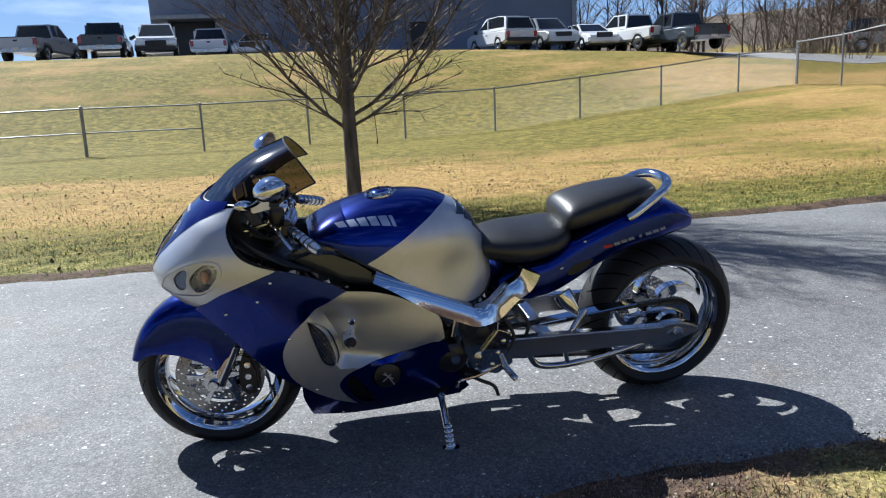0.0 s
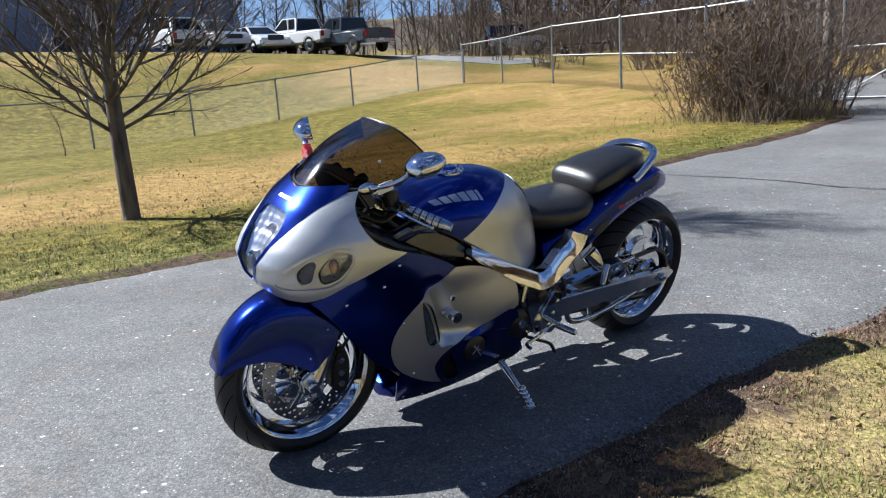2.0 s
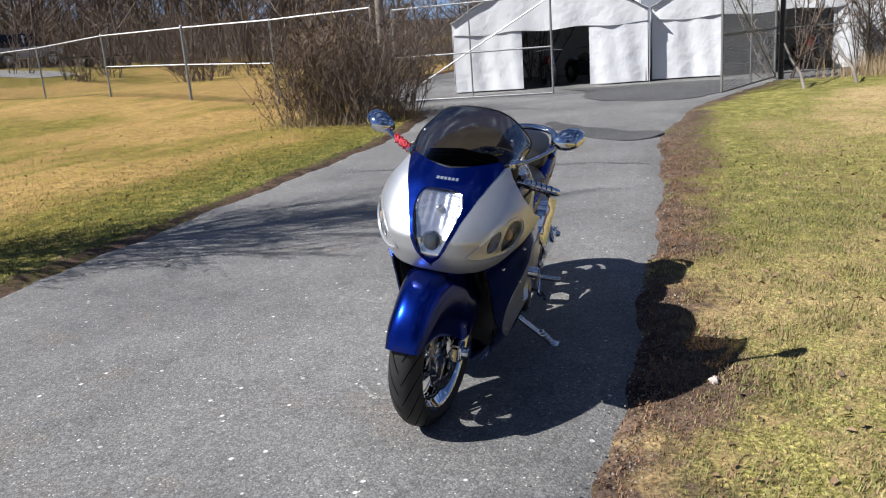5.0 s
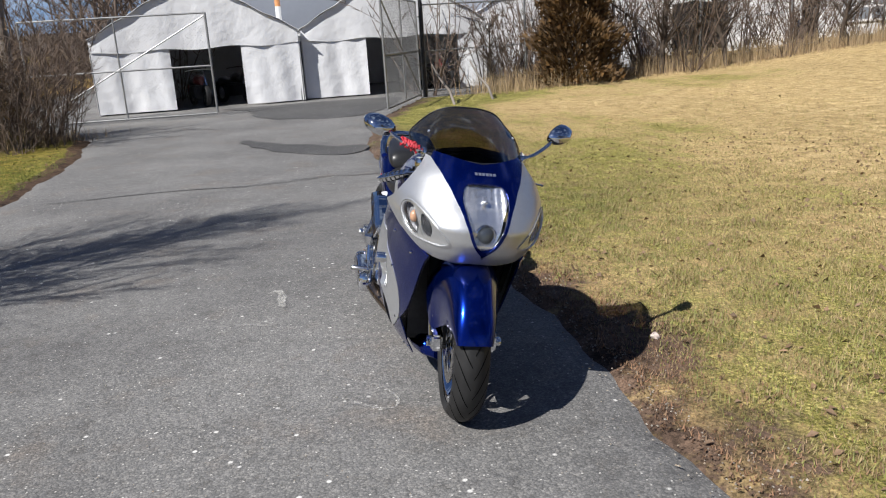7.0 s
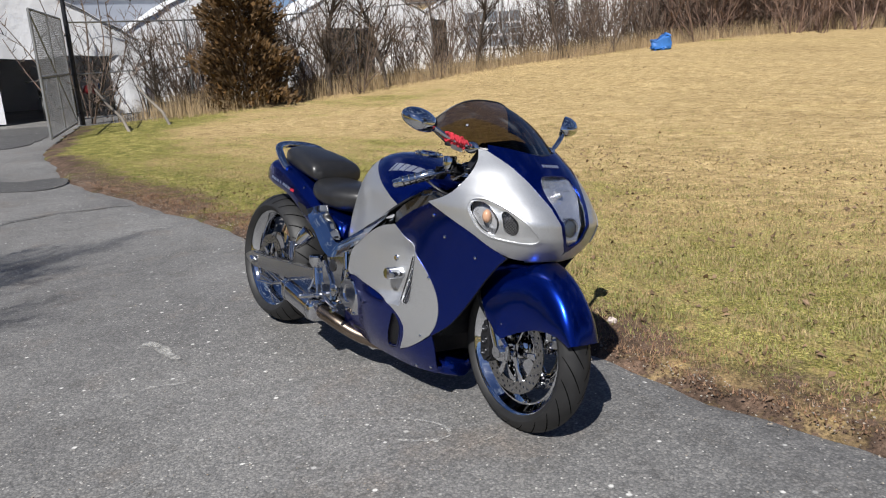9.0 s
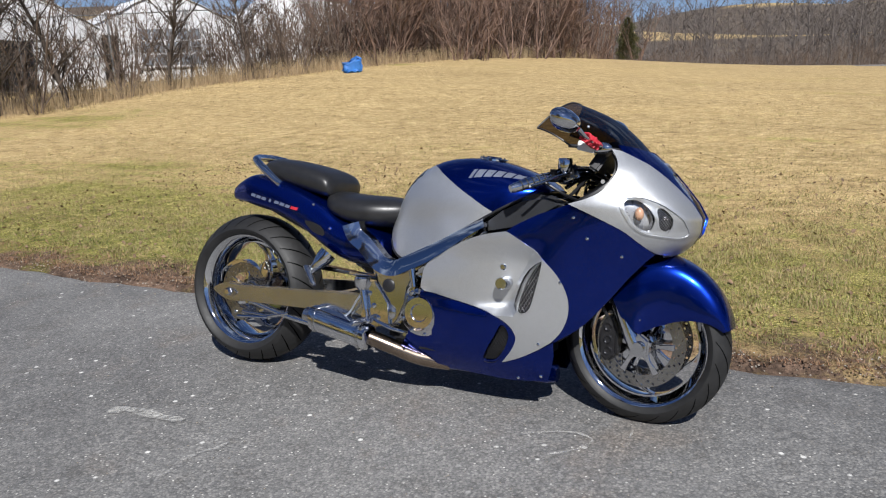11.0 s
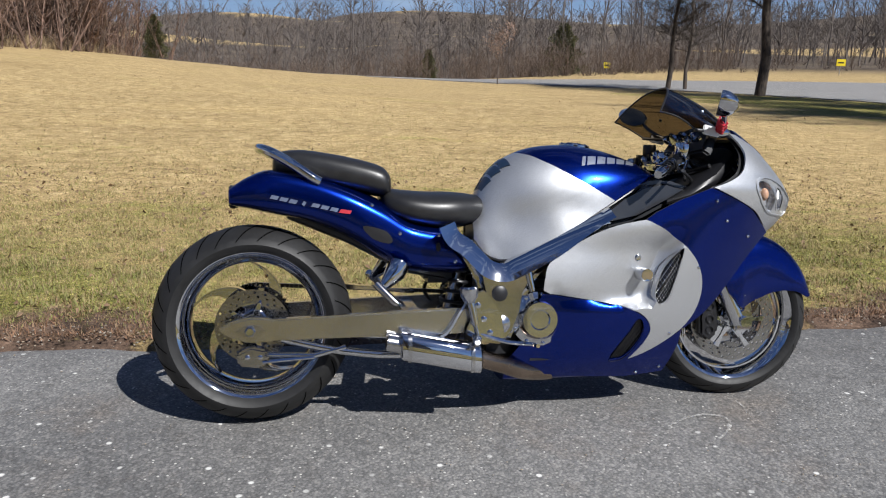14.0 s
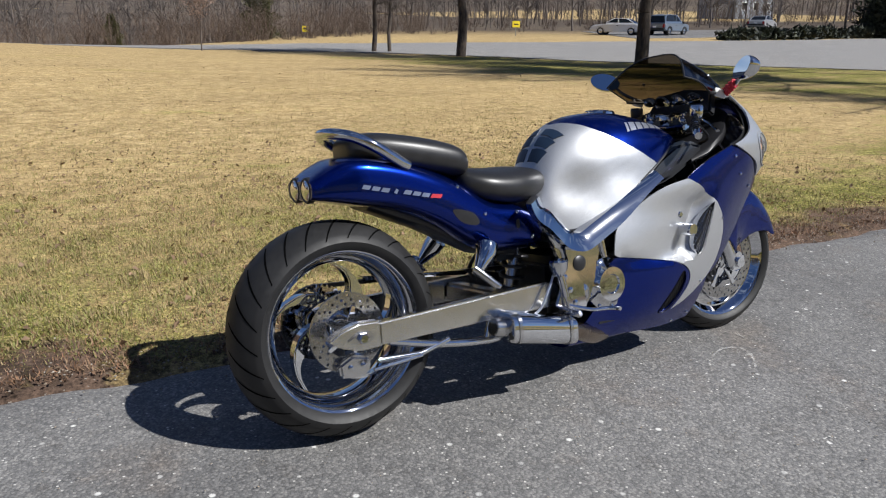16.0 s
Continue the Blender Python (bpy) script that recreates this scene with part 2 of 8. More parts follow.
def paint(name, colour, metal, rough, coat):
    """Metallic lacquer: fine flakes under a clear coat, with slight dust."""
    def build(t, b, o):
        flake = tex(t, "ShaderNodeTexVoronoi", 900)
        dust = tex(t, "ShaderNodeTexNoise", 3.0, Detail=5.0)
        c = mix(t, flake.outputs["Color"], tuple(k * 0.75 for k in colour), tuple(min(1, k * 1.3) for k in colour))
        t.links.new(c, b.inputs["Base Color"])
        setp(b, Metallic=metal)
        b.inputs["Coat Weight"].default_value = coat
        b.inputs["Coat Roughness"].default_value = 0.03
        r = t.nodes.new("ShaderNodeMapRange")
        r.inputs["To Min"].default_value, r.inputs["To Max"].default_value = rough * 0.85, rough * 1.2
        t.links.new(dust.outputs[0], r.inputs["Value"])
        t.links.new(r.outputs[0], b.inputs["Roughness"])
    return material(name, build)


def clear(name, tint, gloss_rough=0.02, opacity=0.0, body=(0.02, 0.02, 0.02), ior=1.5, gloss=1.0):
    """A thin pane: lets tinted light through and mirrors by its angle."""
    m = bpy.data.materials.new(name)
    m.use_nodes = True
    t = m.node_tree
    t.nodes.clear()
    o = t.nodes.new("ShaderNodeOutputMaterial")
    tr = t.nodes.new("ShaderNodeBsdfTransparent")
    tr.inputs[0].default_value = (*tint, 1)
    gl = t.nodes.new("ShaderNodeBsdfGlossy")
    gl.inputs["Roughness"].default_value = gloss_rough
    di = t.nodes.new("ShaderNodeBsdfDiffuse")
    di.inputs[0].default_value = (*body, 1)
    m0 = t.nodes.new("ShaderNodeMixShader")
    m0.inputs[0].default_value = opacity
    t.links.new(tr.outputs[0], m0.inputs[1])
    t.links.new(di.outputs[0], m0.inputs[2])
    fr = t.nodes.new("ShaderNodeFresnel")
    fr.inputs[0].default_value = ior
    m1 = t.nodes.new("ShaderNodeMixShader")
    weak = t.nodes.new("ShaderNodeMath")
    weak.operation = "MULTIPLY"
    weak.inputs[1].default_value = gloss
    t.links.new(fr.outputs[0], weak.inputs[0])
    t.links.new(weak.outputs[0], m1.inputs[0])
    t.links.new(m0.outputs[0], m1.inputs[1])
    t.links.new(gl.outputs[0], m1.inputs[2])
    t.links.new(m1.outputs[0], o.inputs[0])
    return m


BLUE = paint("blue_paint", (0.0004, 0.0145, 0.18), 0.92, 0.2, 0.4)
SILVER = paint("silver_paint", (0.52, 0.53, 0.545), 0.8, 0.4, 0.3)
CHROME = plain("chrome", (0.63, 0.64, 0.665), 0.04, 1.0, 0.04, 10)
POLISH = plain("polished_aluminium", (0.5, 0.505, 0.515), 0.07, 1.0, 0.08, 7, 0.0012)
GRAPHITE = plain("graphite_lacquer", (0.05, 0.052, 0.058), 0.25, 0.5, 0.15, 20, coat=0.5)
ARMSILVER = plain("buffed_aluminium", (0.62, 0.62, 0.625), 0.2, 1.0, 0.08, 30)
SATIN = plain("brushed_metal", (0.5, 0.5, 0.51), 0.2, 1.0, 0.12, 40)
STEEL = plain("disc_steel", (0.34, 0.335, 0.33), 0.22, 1.0, 0.2, 60)
TITAN = plain("heat_tinted_pipe", (0.24, 0.19, 0.15), 0.25, 1.0, 0.3, 20)
BLACK = plain("black_plastic", (0.012, 0.012, 0.014), 0.4, 0, 0.3, 80, 0.0003)
DARK = plain("dark_metal", (0.03, 0.03, 0.033), 0.35, 0.6, 0.4, 60)
# near-black that paints the shade inside tread grooves; nothing is cut in
GROOVE_SHADE = plain("groove_shade_black", (0.0018, 0.0018, 0.0019), 0.95, 0, 0.2, 60, spec=0.05)
RUBBER = plain("tyre_rubber", (0.0155, 0.0155, 0.016), 0.55, 0, 0.3, 60, 0.0004, spec=0.35)
LEATHER = plain("black_vinyl", (0.015, 0.015, 0.016), 0.38, 0, 0.25, 260, 0.0005)
TAILMARK = plain("faded_silver_decal", (0.2, 0.24, 0.36), 0.35, 0.5, 0.2, 90)
EMBLEM = plain("emblem_silver", (0.55, 0.58, 0.66), 0.3, 0.85, 0.1, 60)
WHITE = plain("white_enamel", (0.72, 0.72, 0.7), 0.35, 0, 0.06, 40)
REFLECTOR = plain("lamp_reflector", (0.9, 0.9, 0.91), 0.24, 0.8, 0.05, 60)
RED = plain("red_cord", (0.42, 0.015, 0.03), 0.6, 0, 0.35, 90, 0.0006)
AMBER = plain("amber_lens", (0.55, 0.32, 0.2), 0.2, 0, 0.3, 30, coat=1.0)
TINT = clear("smoked_screen", (0.135, 0.112, 0.085), 0.06, ior=1.25, gloss=0.28)
LENS = clear("clear_lens", (0.95, 0.96, 0.98), 0.02, gloss=0.6)
REARLENS = clear("dark_red_lens", (0.35, 0.05, 0.04), 0.03, 0.3, (0.08, 0.01, 0.01))
MIRROR = plain("mirror_glass", (0.9, 0.9, 0.9), 0.02, 1.0, 0.01, 10)

# ---- ground ----
def ease(a, b, x):
    s = np.clip((np.asarray(x, float) - a) / (b - a), 0, 1)
    return s * s * (3 - 2 * s)


def height(x, y):
    """The lie of the land."""
    x, y = np.asarray(x, float), np.asarray(y, float)
    r = np.hypot(x, y)
    h = 0.017 * np.clip(-x - 8, 0, 40)
    h = h + 1.3 * np.exp(-((x + 15) ** 2 / (2 * 9.5**2) + (y - 34) ** 2 / (2 * 15.0**2))) * ease(3, 18, y)
    h = h + 0.75 * ease(-3, -18, x) * ease(-7, -18, y) * (1 - ease(-24, -36, y))
    h = h + 3.55 * ease(19.5, 37, -y) * (1 - 0.45 * ease(-2, -38, x))
    h = h + 0.04 * np.clip(0.8 * x + 0.6 * y - 42, 0, 110)
    h = h - 3.0 * ease(48, 90, y - 0.25 * x) * (1 - ease(5, 40, x))
    roll = 0.6 + 0.4 * np.sin(x * 0.006 + 1.0) * np.cos(y * 0.007) + 0.12 * np.sin(x * 0.021 + y * 0.013)
    h = h + 46 * ease(150, 620, r) * roll
    return h + 0.02 * np.sin(x * 0.9) * np.sin(y * 0.7) * ease(5, 10, np.abs(y))


def alt(x, y):
    return float(height(x, y))


def wob(x, k, seed):
    return k * (np.sin(x * 3.1 + seed) * 0.5 + np.sin(x * 7.7 + seed * 2) * 0.3 + np.sin(x * 17.3 + seed * 3) * 0.2)


def near_edge(x):
    """The drive's edge on the bike's left."""
    x = np.asarray(x, float)
    return np.interp(x, [-46, -19, -17.2, -12, -8, -3, 0, 3, 40], [13, 13, 3.2, 1.25, 0.7, 0.82, 0.74, 0.72, 0.9]) + wob(x, 0.05, 1.0) * (x > -17)


def far_edge(x):
    x = np.asarray(x, float)
    return np.interp(x, [-46, -19, -16.8, -12.5, -9.5, -4, 0, 40], [-10, -10, -6.5, -4.3, -3.85, -3.6, -3.38, -3.3]) + wob(x, 0.06, 2.0) * (x > -17)


APRON = [(29, -40), (28.6, 14.5), (24.6, 19.6), (22.6, 25.4), (20.6, 31.6), (17, 38.0), (10.6, 42.5), (2, 48), (-12, 56), (-12, 62), (6, 56), (20, 51.5), (34, 45), (52, 37), (95, 26), (95, -40)]


def asphalt(dark, light, name):
    """Worn aggregate: stones of two sizes in dark binder, pale flecks, stains."""
    def build(t, b, o):
        stones = tex(t, "ShaderNodeTexVoronoi", 120.0)
        large = tex(t, "ShaderNodeTexVoronoi", 58.0)
        grit = tex(t, "ShaderNodeTexNoise", 420.0, Detail=3.0)
        fleck = tex(t, "ShaderNodeTexVoronoi", 74.0)
        chip = tex(t, "ShaderNodeTexVoronoi", 31.0)
        blot = tex(t, "ShaderNodeTexNoise", 0.6, Detail=7.0, Roughness=0.62)
        wear = tex(t, "ShaderNodeTexNoise", 7.0, Detail=7.0, Roughness=0.7)
        base = ramp(t, blot.outputs[0], [(0.32, dark), (0.68, light)])
        mid = tuple((a + c) / 2 for a, c in zip(dark, light))
        c = mix(t, ramp(t, wear.outputs[0], [(0.4, (0, 0, 0)), (0.72, (0.45, 0.45, 0.45))]).outputs[0], base.outputs[0], tuple(k * 1.4 for k in mid))
        c = mix(t, ramp(t, wear.outputs[0], [(0.28, (0.55, 0.55, 0.55)), (0.44, (0, 0, 0))]).outputs[0], c, (mid[0] * 0.62, mid[1] * 0.57, mid[2] * 0.52))
        rust = tex(t, "ShaderNodeTexNoise", 1.7, Detail=6.0, Roughness=0.7)
        c = mix(t, ramp(t, rust.outputs[0], [(0.54, (0, 0, 0)), (0.68, (0.6, 0.6, 0.6))]).outputs[0], c, (mid[0] * 1.12, mid[1] * 0.98, mid[2] * 0.86))
        each = ramp(t, stones.outputs["Color"], [(0.1, (0.7, 0.7, 0.71)), (0.55, (0.98, 0.98, 0.98)), (0.97, (1.5, 1.48, 1.44))])
        c = mix(t, 1.0, c, each.outputs[0], "MULTIPLY")
        some = ramp(t, large.outputs["Color"], [(0.2, (0.88, 0.88, 0.88)), (0.8, (1.1, 1.09, 1.08))])
        c = mix(t, 1.0, c, some.outputs[0], "MULTIPLY")
        gap = ramp(t, stones.outputs["Distance"], [(0.35, (1, 1, 1)), (0.75, (0.55, 0.55, 0.55))])
        c = mix(t, 0.7, c, gap.outputs[0], "MULTIPLY")
        for source, few, tone in ((fleck, 0.81, (0.54, 0.525, 0.49)), (chip, 0.87, (0.64, 0.63, 0.6))):
            pick = ramp(t, source.outputs["Color"], [(few, (0, 0, 0)), (few + 0.04, (1, 1, 1))])
            core = ramp(t, source.outputs["Distance"], [(0.2, (1, 1, 1)), (0.34, (0, 0, 0))])
            c = mix(t, mix(t, 1.0, pick.outputs[0], core.outputs[0], "MULTIPLY"), c, tone)
        t.links.new(c, b.inputs["Base Color"])
        setp(b, Roughness=0.75)
        b.inputs["Specular IOR Level"].default_value = 0.4
        hgt = mix(t, 0.5, gap.outputs[0], grit.outputs[0])
        bump(t, b, hgt, 0.8, 0.004)
    return material(name, build)


def lawn():
    def build(t, b, o):
        a = t.nodes.new("ShaderNodeAttribute")
        a.attribute_name = "green"
        d = t.nodes.new("ShaderNodeAttribute")
        d.attribute_name = "dirt"
        w = t.nodes.new("ShaderNodeAttribute")
        w.attribute_name = "woods"
        wide = tex(t, "ShaderNodeTexNoise", 0.32, Detail=7.0, Roughness=0.68)
        streak = tex(t, "ShaderNodeTexNoise", 1.0, Detail=5.0, Roughness=0.6)
        sm = t.nodes.new("ShaderNodeMapping")
        sm.inputs["Scale"].default_value = (0.16, 0.75, 1.0)
        sm.inputs["Rotation"].default_value = (0, 0, 0.12)
        t.links.new(t.nodes["Texture Coordinate"].outputs["Object"], sm.inputs[0])
        t.links.new(sm.outputs[0], streak.inputs["Vector"])
        patch = t.nodes.new("ShaderNodeMix")
        patch.inputs[0].default_value = 0.5
        t.links.new(wide.outputs[0], patch.inputs[2])
        t.links.new(streak.outputs[0], patch.inputs[3])
        tuft = tex(t, "ShaderNodeTexNoise", 4.5, Detail=9.0, Roughness=0.74)
        fine = tex(t, "ShaderNodeTexNoise", 60.0, Detail=6.0, Roughness=0.75)
        straw = ramp(t, tuft.outputs[0], [(0.34, (0.25, 0.175, 0.085)), (0.46, (0.36, 0.262, 0.126)), (0.56, (0.45, 0.335, 0.168)), (0.68, (0.55, 0.42, 0.23))])
        grass = ramp(t, mix(t, 0.45, tuft.outputs[0], fine.outputs[0]), [(0.40, (0.05, 0.06, 0.014)), (0.5, (0.16, 0.152, 0.036)), (0.6, (0.36, 0.31, 0.115))])
        m = t.nodes.new("ShaderNodeMath")
        m.operation = "ADD"
        t.links.new(a.outputs["Fac"], m.inputs[0])
        t.links.new(patch.outputs[0], m.inputs[1])
        m2 = t.nodes.new("ShaderNodeMath")
        m2.operation = "MULTIPLY_ADD"
        t.links.new(tuft.outputs[0], m2.inputs[0])
        m2.inputs[1].default_value = 0.55
        t.links.new(m.outputs[0], m2.inputs[2])
        pick = ramp(t, m2.outputs[0], [(0.86, (0, 0, 0)), (0.96, (1, 1, 1))])
        c = mix(t, pick.outputs[0], straw.outputs[0], grass.outputs[0])
        lines_ = ramp(t, streak.outputs[0], [(0.35, (0.88, 0.87, 0.86)), (0.5, (1.0, 1.0, 1.0)), (0.66, (1.08, 1.07, 1.05))])
        c = mix(t, 1.0, c, lines_.outputs[0], "MULTIPLY")
        soil = ramp(t, tuft.outputs[0], [(0.36, (0.03, 0.021, 0.017)), (0.64, (0.15, 0.1, 0.072))])
        dm = t.nodes.new("ShaderNodeMath")
        dm.operation = "MULTIPLY_ADD"
        t.links.new(tuft.outputs[0], dm.inputs[0])
        dm.inputs[1].default_value = 0.9
        t.links.new(d.outputs["Fac"], dm.inputs[2])
        c = mix(t, ramp(t, dm.outputs[0], [(0.85, (0, 0, 0)), (1.1, (1, 1, 1))]).outputs[0], c, soil.outputs[0])
        # shaded blade sides of grass seen against the sun, put into the colour
        k = t.nodes.new("ShaderNodeAttribute")
        k.attribute_name = "backlit_tone"
        c = mix(t, k.outputs["Fac"], c, mix(t, 1.0, c, (0.84, 0.74, 0.52), "MULTIPLY"))
        leaf = tex(t, "ShaderNodeTexNoise", 0.06, Detail=9.0, Roughness=0.75)
        wood = ramp(t, leaf.outputs[0], [(0.35, (0.06, 0.048, 0.038)), (0.55, (0.12, 0.095, 0.075)), (0.72, (0.17, 0.14, 0.09))])
        c = mix(t, w.outputs["Fac"], c, wood.outputs[0])
        clump = tex(t, "ShaderNodeTexNoise", 15.0, Detail=7.0, Roughness=0.8)
        spots = ramp(t, clump.outputs[0], [(0.36, (0.42, 0.41, 0.36)), (0.48, (0.95, 0.95, 0.94)), (0.62, (1.32, 1.3, 1.26))])
        c = mix(t, 0.85, c, spots.outputs[0], "MULTIPLY")
        shade = ramp(t, fine.outputs[0], [(0.36, (0.5, 0.5, 0.5)), (0.64, (1.4, 1.4, 1.4))])
        c = mix(t, 0.8, c, shade.outputs[0], "MULTIPLY")
        t.links.new(c, b.inputs["Base Color"])
        setp(b, Roughness=0.9)
        b.inputs["Specular IOR Level"].default_value = 0.15
        bump(t, b, mix(t, 0.7, clump.outputs[0], fine.outputs[0]), 0.7, 0.005)
    return material("lawn", build)


ASPHALT = asphalt((0.112, 0.110, 0.109), (0.222, 0.219, 0.213), "worn_asphalt")
PALE = asphalt((0.22, 0.216, 0.21), (0.29, 0.282, 0.272), "pale_asphalt")
LAWN = lawn()


def green_at(x, y):
    """How green the grass stands, 0 to 1; by the road trees it also carries their shade."""
    near_l = ease(6.5, 1.2, y) * ease(0.3, 0.9, y) * (0.17 + 0.06 * ease(-1, -5, x))
    strip = ease(-6.8, -4.0, y) * ease(-3.0, -3.6, y) * 0.4
    fence = ease(-10, -15, y) * ease(-30, -21, y) * 0.27 * ease(-17, -4, x)
    corner = ease(-8, -12, x) * ease(-9, -5, y) * ease(-3, -4.5, y) * 0.2
    rise = 0.07 * ease(-20, -30, y)
    # last term: extra dark green painted in for tree shade on the lawn
    return near_l + strip + fence + corner + rise + 0.10 * ease(-4, -9, y) + 0.14 * ease(-11, -16, x) * ease(0, 4, y) * ease(16, 6, y) + 0.2 * ease(9, 16, x) * ease(1, 8, y) * ease(40, 24, y)


def dirt_at(x, y):
    n, f = near_edge(x), far_edge(x)
    gap = np.minimum(np.abs(y - n), np.abs(y - f))
    side = ease(0.34, 0.03, np.abs(y - n)) * (0.56 + 0.28 * np.sin(x * 2.3) * np.sin(x * 5.1 + 1))
    other = ease(0.35, 0.05, np.abs(y - f)) * (0.55 + 0.4 * ease(-3, -9, x))
    ruts = ease(1.4, 0.3, np.abs(y - n)) * ease(-3.0, -5.0, x) * ease(-14, -9, x) * 0.55
    thatch = ease(1.0, 0.1, np.abs(y - n)) * (0.56 + 0.16 * np.sin(x * 1.9 + 0.7) * np.sin(x * 4.3))
    return np.clip(np.maximum.reduce([side, other, ruts, thatch]), 0, 1) * (gap < 2)


def sheet_lines(fine, wide, reach):
    a = np.arange(-fine, fine + 0.01, 0.2)
    if fine < 10:
        a = np.unique(np.round(np.r_[a, np.arange(0.3, 1.7, 0.05), np.arange(-4.3, -3.0, 0.05)], 3))
    else:
        a = np.unique(np.round(np.r_[a, np.arange(-5, 3.5, 0.12)], 3))
        a = a[np.r_[True, np.diff(a) > 0.03]]
    b = fine + np.cumsum(np.full(130, 0.25) * 1.055 ** np.arange(130))
    b = b[b < reach]
    return np.r_[-b[::-1], a, b]


gx, gy = np.meshgrid(sheet_lines(13, 60, 1600), sheet_lines(9, 60, 1600), indexing="ij")
n_x, n_y = gx.shape
flat_x, flat_y = gx.ravel(), gy.ravel()
on_road = (flat_y < near_edge(flat_x) - 0.06) & (flat_y > far_edge(flat_x) + 0.06) & (flat_x < 40) & (flat_x > -46)
on_apron = inside(flat_x, flat_y, APRON)
out_by = np.where((flat_x < 40) & (flat_x > -46), np.maximum(flat_y - near_edge(flat_x), far_edge(flat_x) - flat_y), 1.0)
rough_ = 0.005 * np.sin(flat_x * 9.1 + 2 * np.sin(flat_y * 7.3)) * np.sin(flat_y * 11.7 + 1.3 * np.sin(flat_x * 5.7))
gz = height(flat_x, flat_y) - 0.05 * ease(0.07, -0.12, out_by) - 0.08 * on_apron + 0.012 + rough_ * ease(0.0, 0.25, out_by) * ease(14, 8, np.hypot(flat_x, flat_y))
idx = np.arange(n_x * n_y).reshape(n_x, n_y)
quads = np.stack([idx[:-1, :-1], idx[1:, :-1], idx[1:, 1:], idx[:-1, 1:]], -1).reshape(-1, 4)
ground_mesh = bpy.data.meshes.new("ground")
ground_mesh.from_pydata(np.stack([flat_x, flat_y, gz], 1).tolist(), [], quads.tolist())
ground_mesh.polygons.foreach_set("use_smooth", [True] * len(ground_mesh.polygons))
for key, values in (("green", green_at(flat_x, flat_y)), ("dirt", dirt_at(flat_x, flat_y)), ("backlit_tone", ease(-3, -5, flat_y) * ease(40, 20, flat_x)), ("woods", ease(64, 84, np.hypot(flat_x, flat_y)) * (1 - ease(48, 30, flat_y) * ease(20, 40, flat_x)) * (np.sin(flat_x * 0.02 + 2) * np.cos(flat_y * 0.016 + 1) < 0.45))):
    ground_mesh.attributes.new(key, "FLOAT", "POINT").data.foreach_set("value", np.asarray(values, np.float32))
ground_mesh.materials.append(LAWN)
ground = tagged(new("ground", ground_mesh), "dry winter lawn, straw-coloured with green patches, rising to hills", "lawn", kind="structure")


def strip(xs, cols):
    v, f = [], []
    for x in xs:
        a, b = float(far_edge(x)), float(near_edge(x))
        for k in range(cols + 1):
            y = a + (b - a) * k / cols
            drop = 0.035 * (k in (0, cols))
            v.append((x, y, alt(x, y) - drop + 0.004 * math.sin(x * 1.3 + y * 2.1)))
    m = cols + 1
    for i in range(len(xs) - 1):
        f += [(i * m + k, i * m + k + 1, (i + 1) * m + k + 1, (i + 1) * m + k) for k in range(cols)]
    return v, f


drive = part("driveway", strip(np.r_[np.arange(40, 10, -0.5), np.arange(10, -20, -0.1), np.arange(-20, -46, -0.5)], 30), ASPHALT)
tagged(drive, "worn grey asphalt driveway with pale stone flecks", "driveway", kind="structure")
street = part("road", sheet(APRON, lambda u, v: (u, v, alt(u, v) + 0.03), 3.0, lip=0.1, centre=(30, 20, -500)), PALE)
tagged(street, "pale asphalt road curving past the lawn", "road", kind="structure")
yard = part("car_park", sheet([(46, 44.5), (74, 37), (80, 50), (52, 58)], lambda u, v: (u, v, alt(u, v) + 0.04), 2.5, lip=0.1, centre=(60, 48, -500)), ASPHALT)
tagged(yard, "dark asphalt parking bay by the house", "car park", kind="structure")


def blades(n, x0, x1, y0, y1, tall, keep):
    """Single grass blades, strewn over a stretch."""
    x, y = rng.uniform(x0, x1, n), rng.uniform(y0, y1, n)
    rim = np.minimum.reduce([x - x0, x1 - x]) / (0.22 * (x1 - x0))
    rim = np.minimum(rim, (y1 - y if y1 > 0 else y - y0) / (0.5 * (y1 - y0)))
    ok = keep(x, y) & (rng.random(n) < rim)
    x, y = x[ok], y[ok]
    n = len(x)
    z = height(x, y) + 0.008
    tuft = 0.6 + 0.7 * np.abs(np.sin(x * 5.3 + np.sin(y * 4.1)) * np.cos(y * 6.7 + np.sin(x * 3.3)))
    a, lean = rng.uniform(0, 6.283, n), rng.uniform(0.35, 1.45, n)
    tall = tall * rng.uniform(0.45, 1.15, n) * tuft
    wide = rng.uniform(0.0016, 0.0036, n)
    b = a + rng.uniform(1.0, 2.1, n)
    p = np.zeros((n, 3, 3))
    p[:, 0] = np.stack([x - wide * np.cos(b), y - wide * np.sin(b), z], 1)
    p[:, 1] = np.stack([x + wide * np.cos(b), y + wide * np.sin(b), z], 1)
    p[:, 2] = np.stack([x + tall * np.sin(lean) * np.cos(a), y + tall * np.sin(lean) * np.sin(a), z + tall * np.cos(lean) + 0.004], 1)
    return p.reshape(-1, 3)


def raw_mesh(name, pts, per=3):
    n = len(pts) // per
    me = bpy.data.meshes.new(name)
    me.vertices.add(len(pts))
    me.vertices.foreach_set("co", np.asarray(pts, np.float32).ravel())
    me.loops.add(len(pts))
    me.loops.foreach_set("vertex_index", np.arange(len(pts), dtype=np.int32))
    me.polygons.add(n)
    me.polygons.foreach_set("loop_start", np.arange(0, len(pts), per, dtype=np.int32))
    me.update(calc_edges=True)
    return me


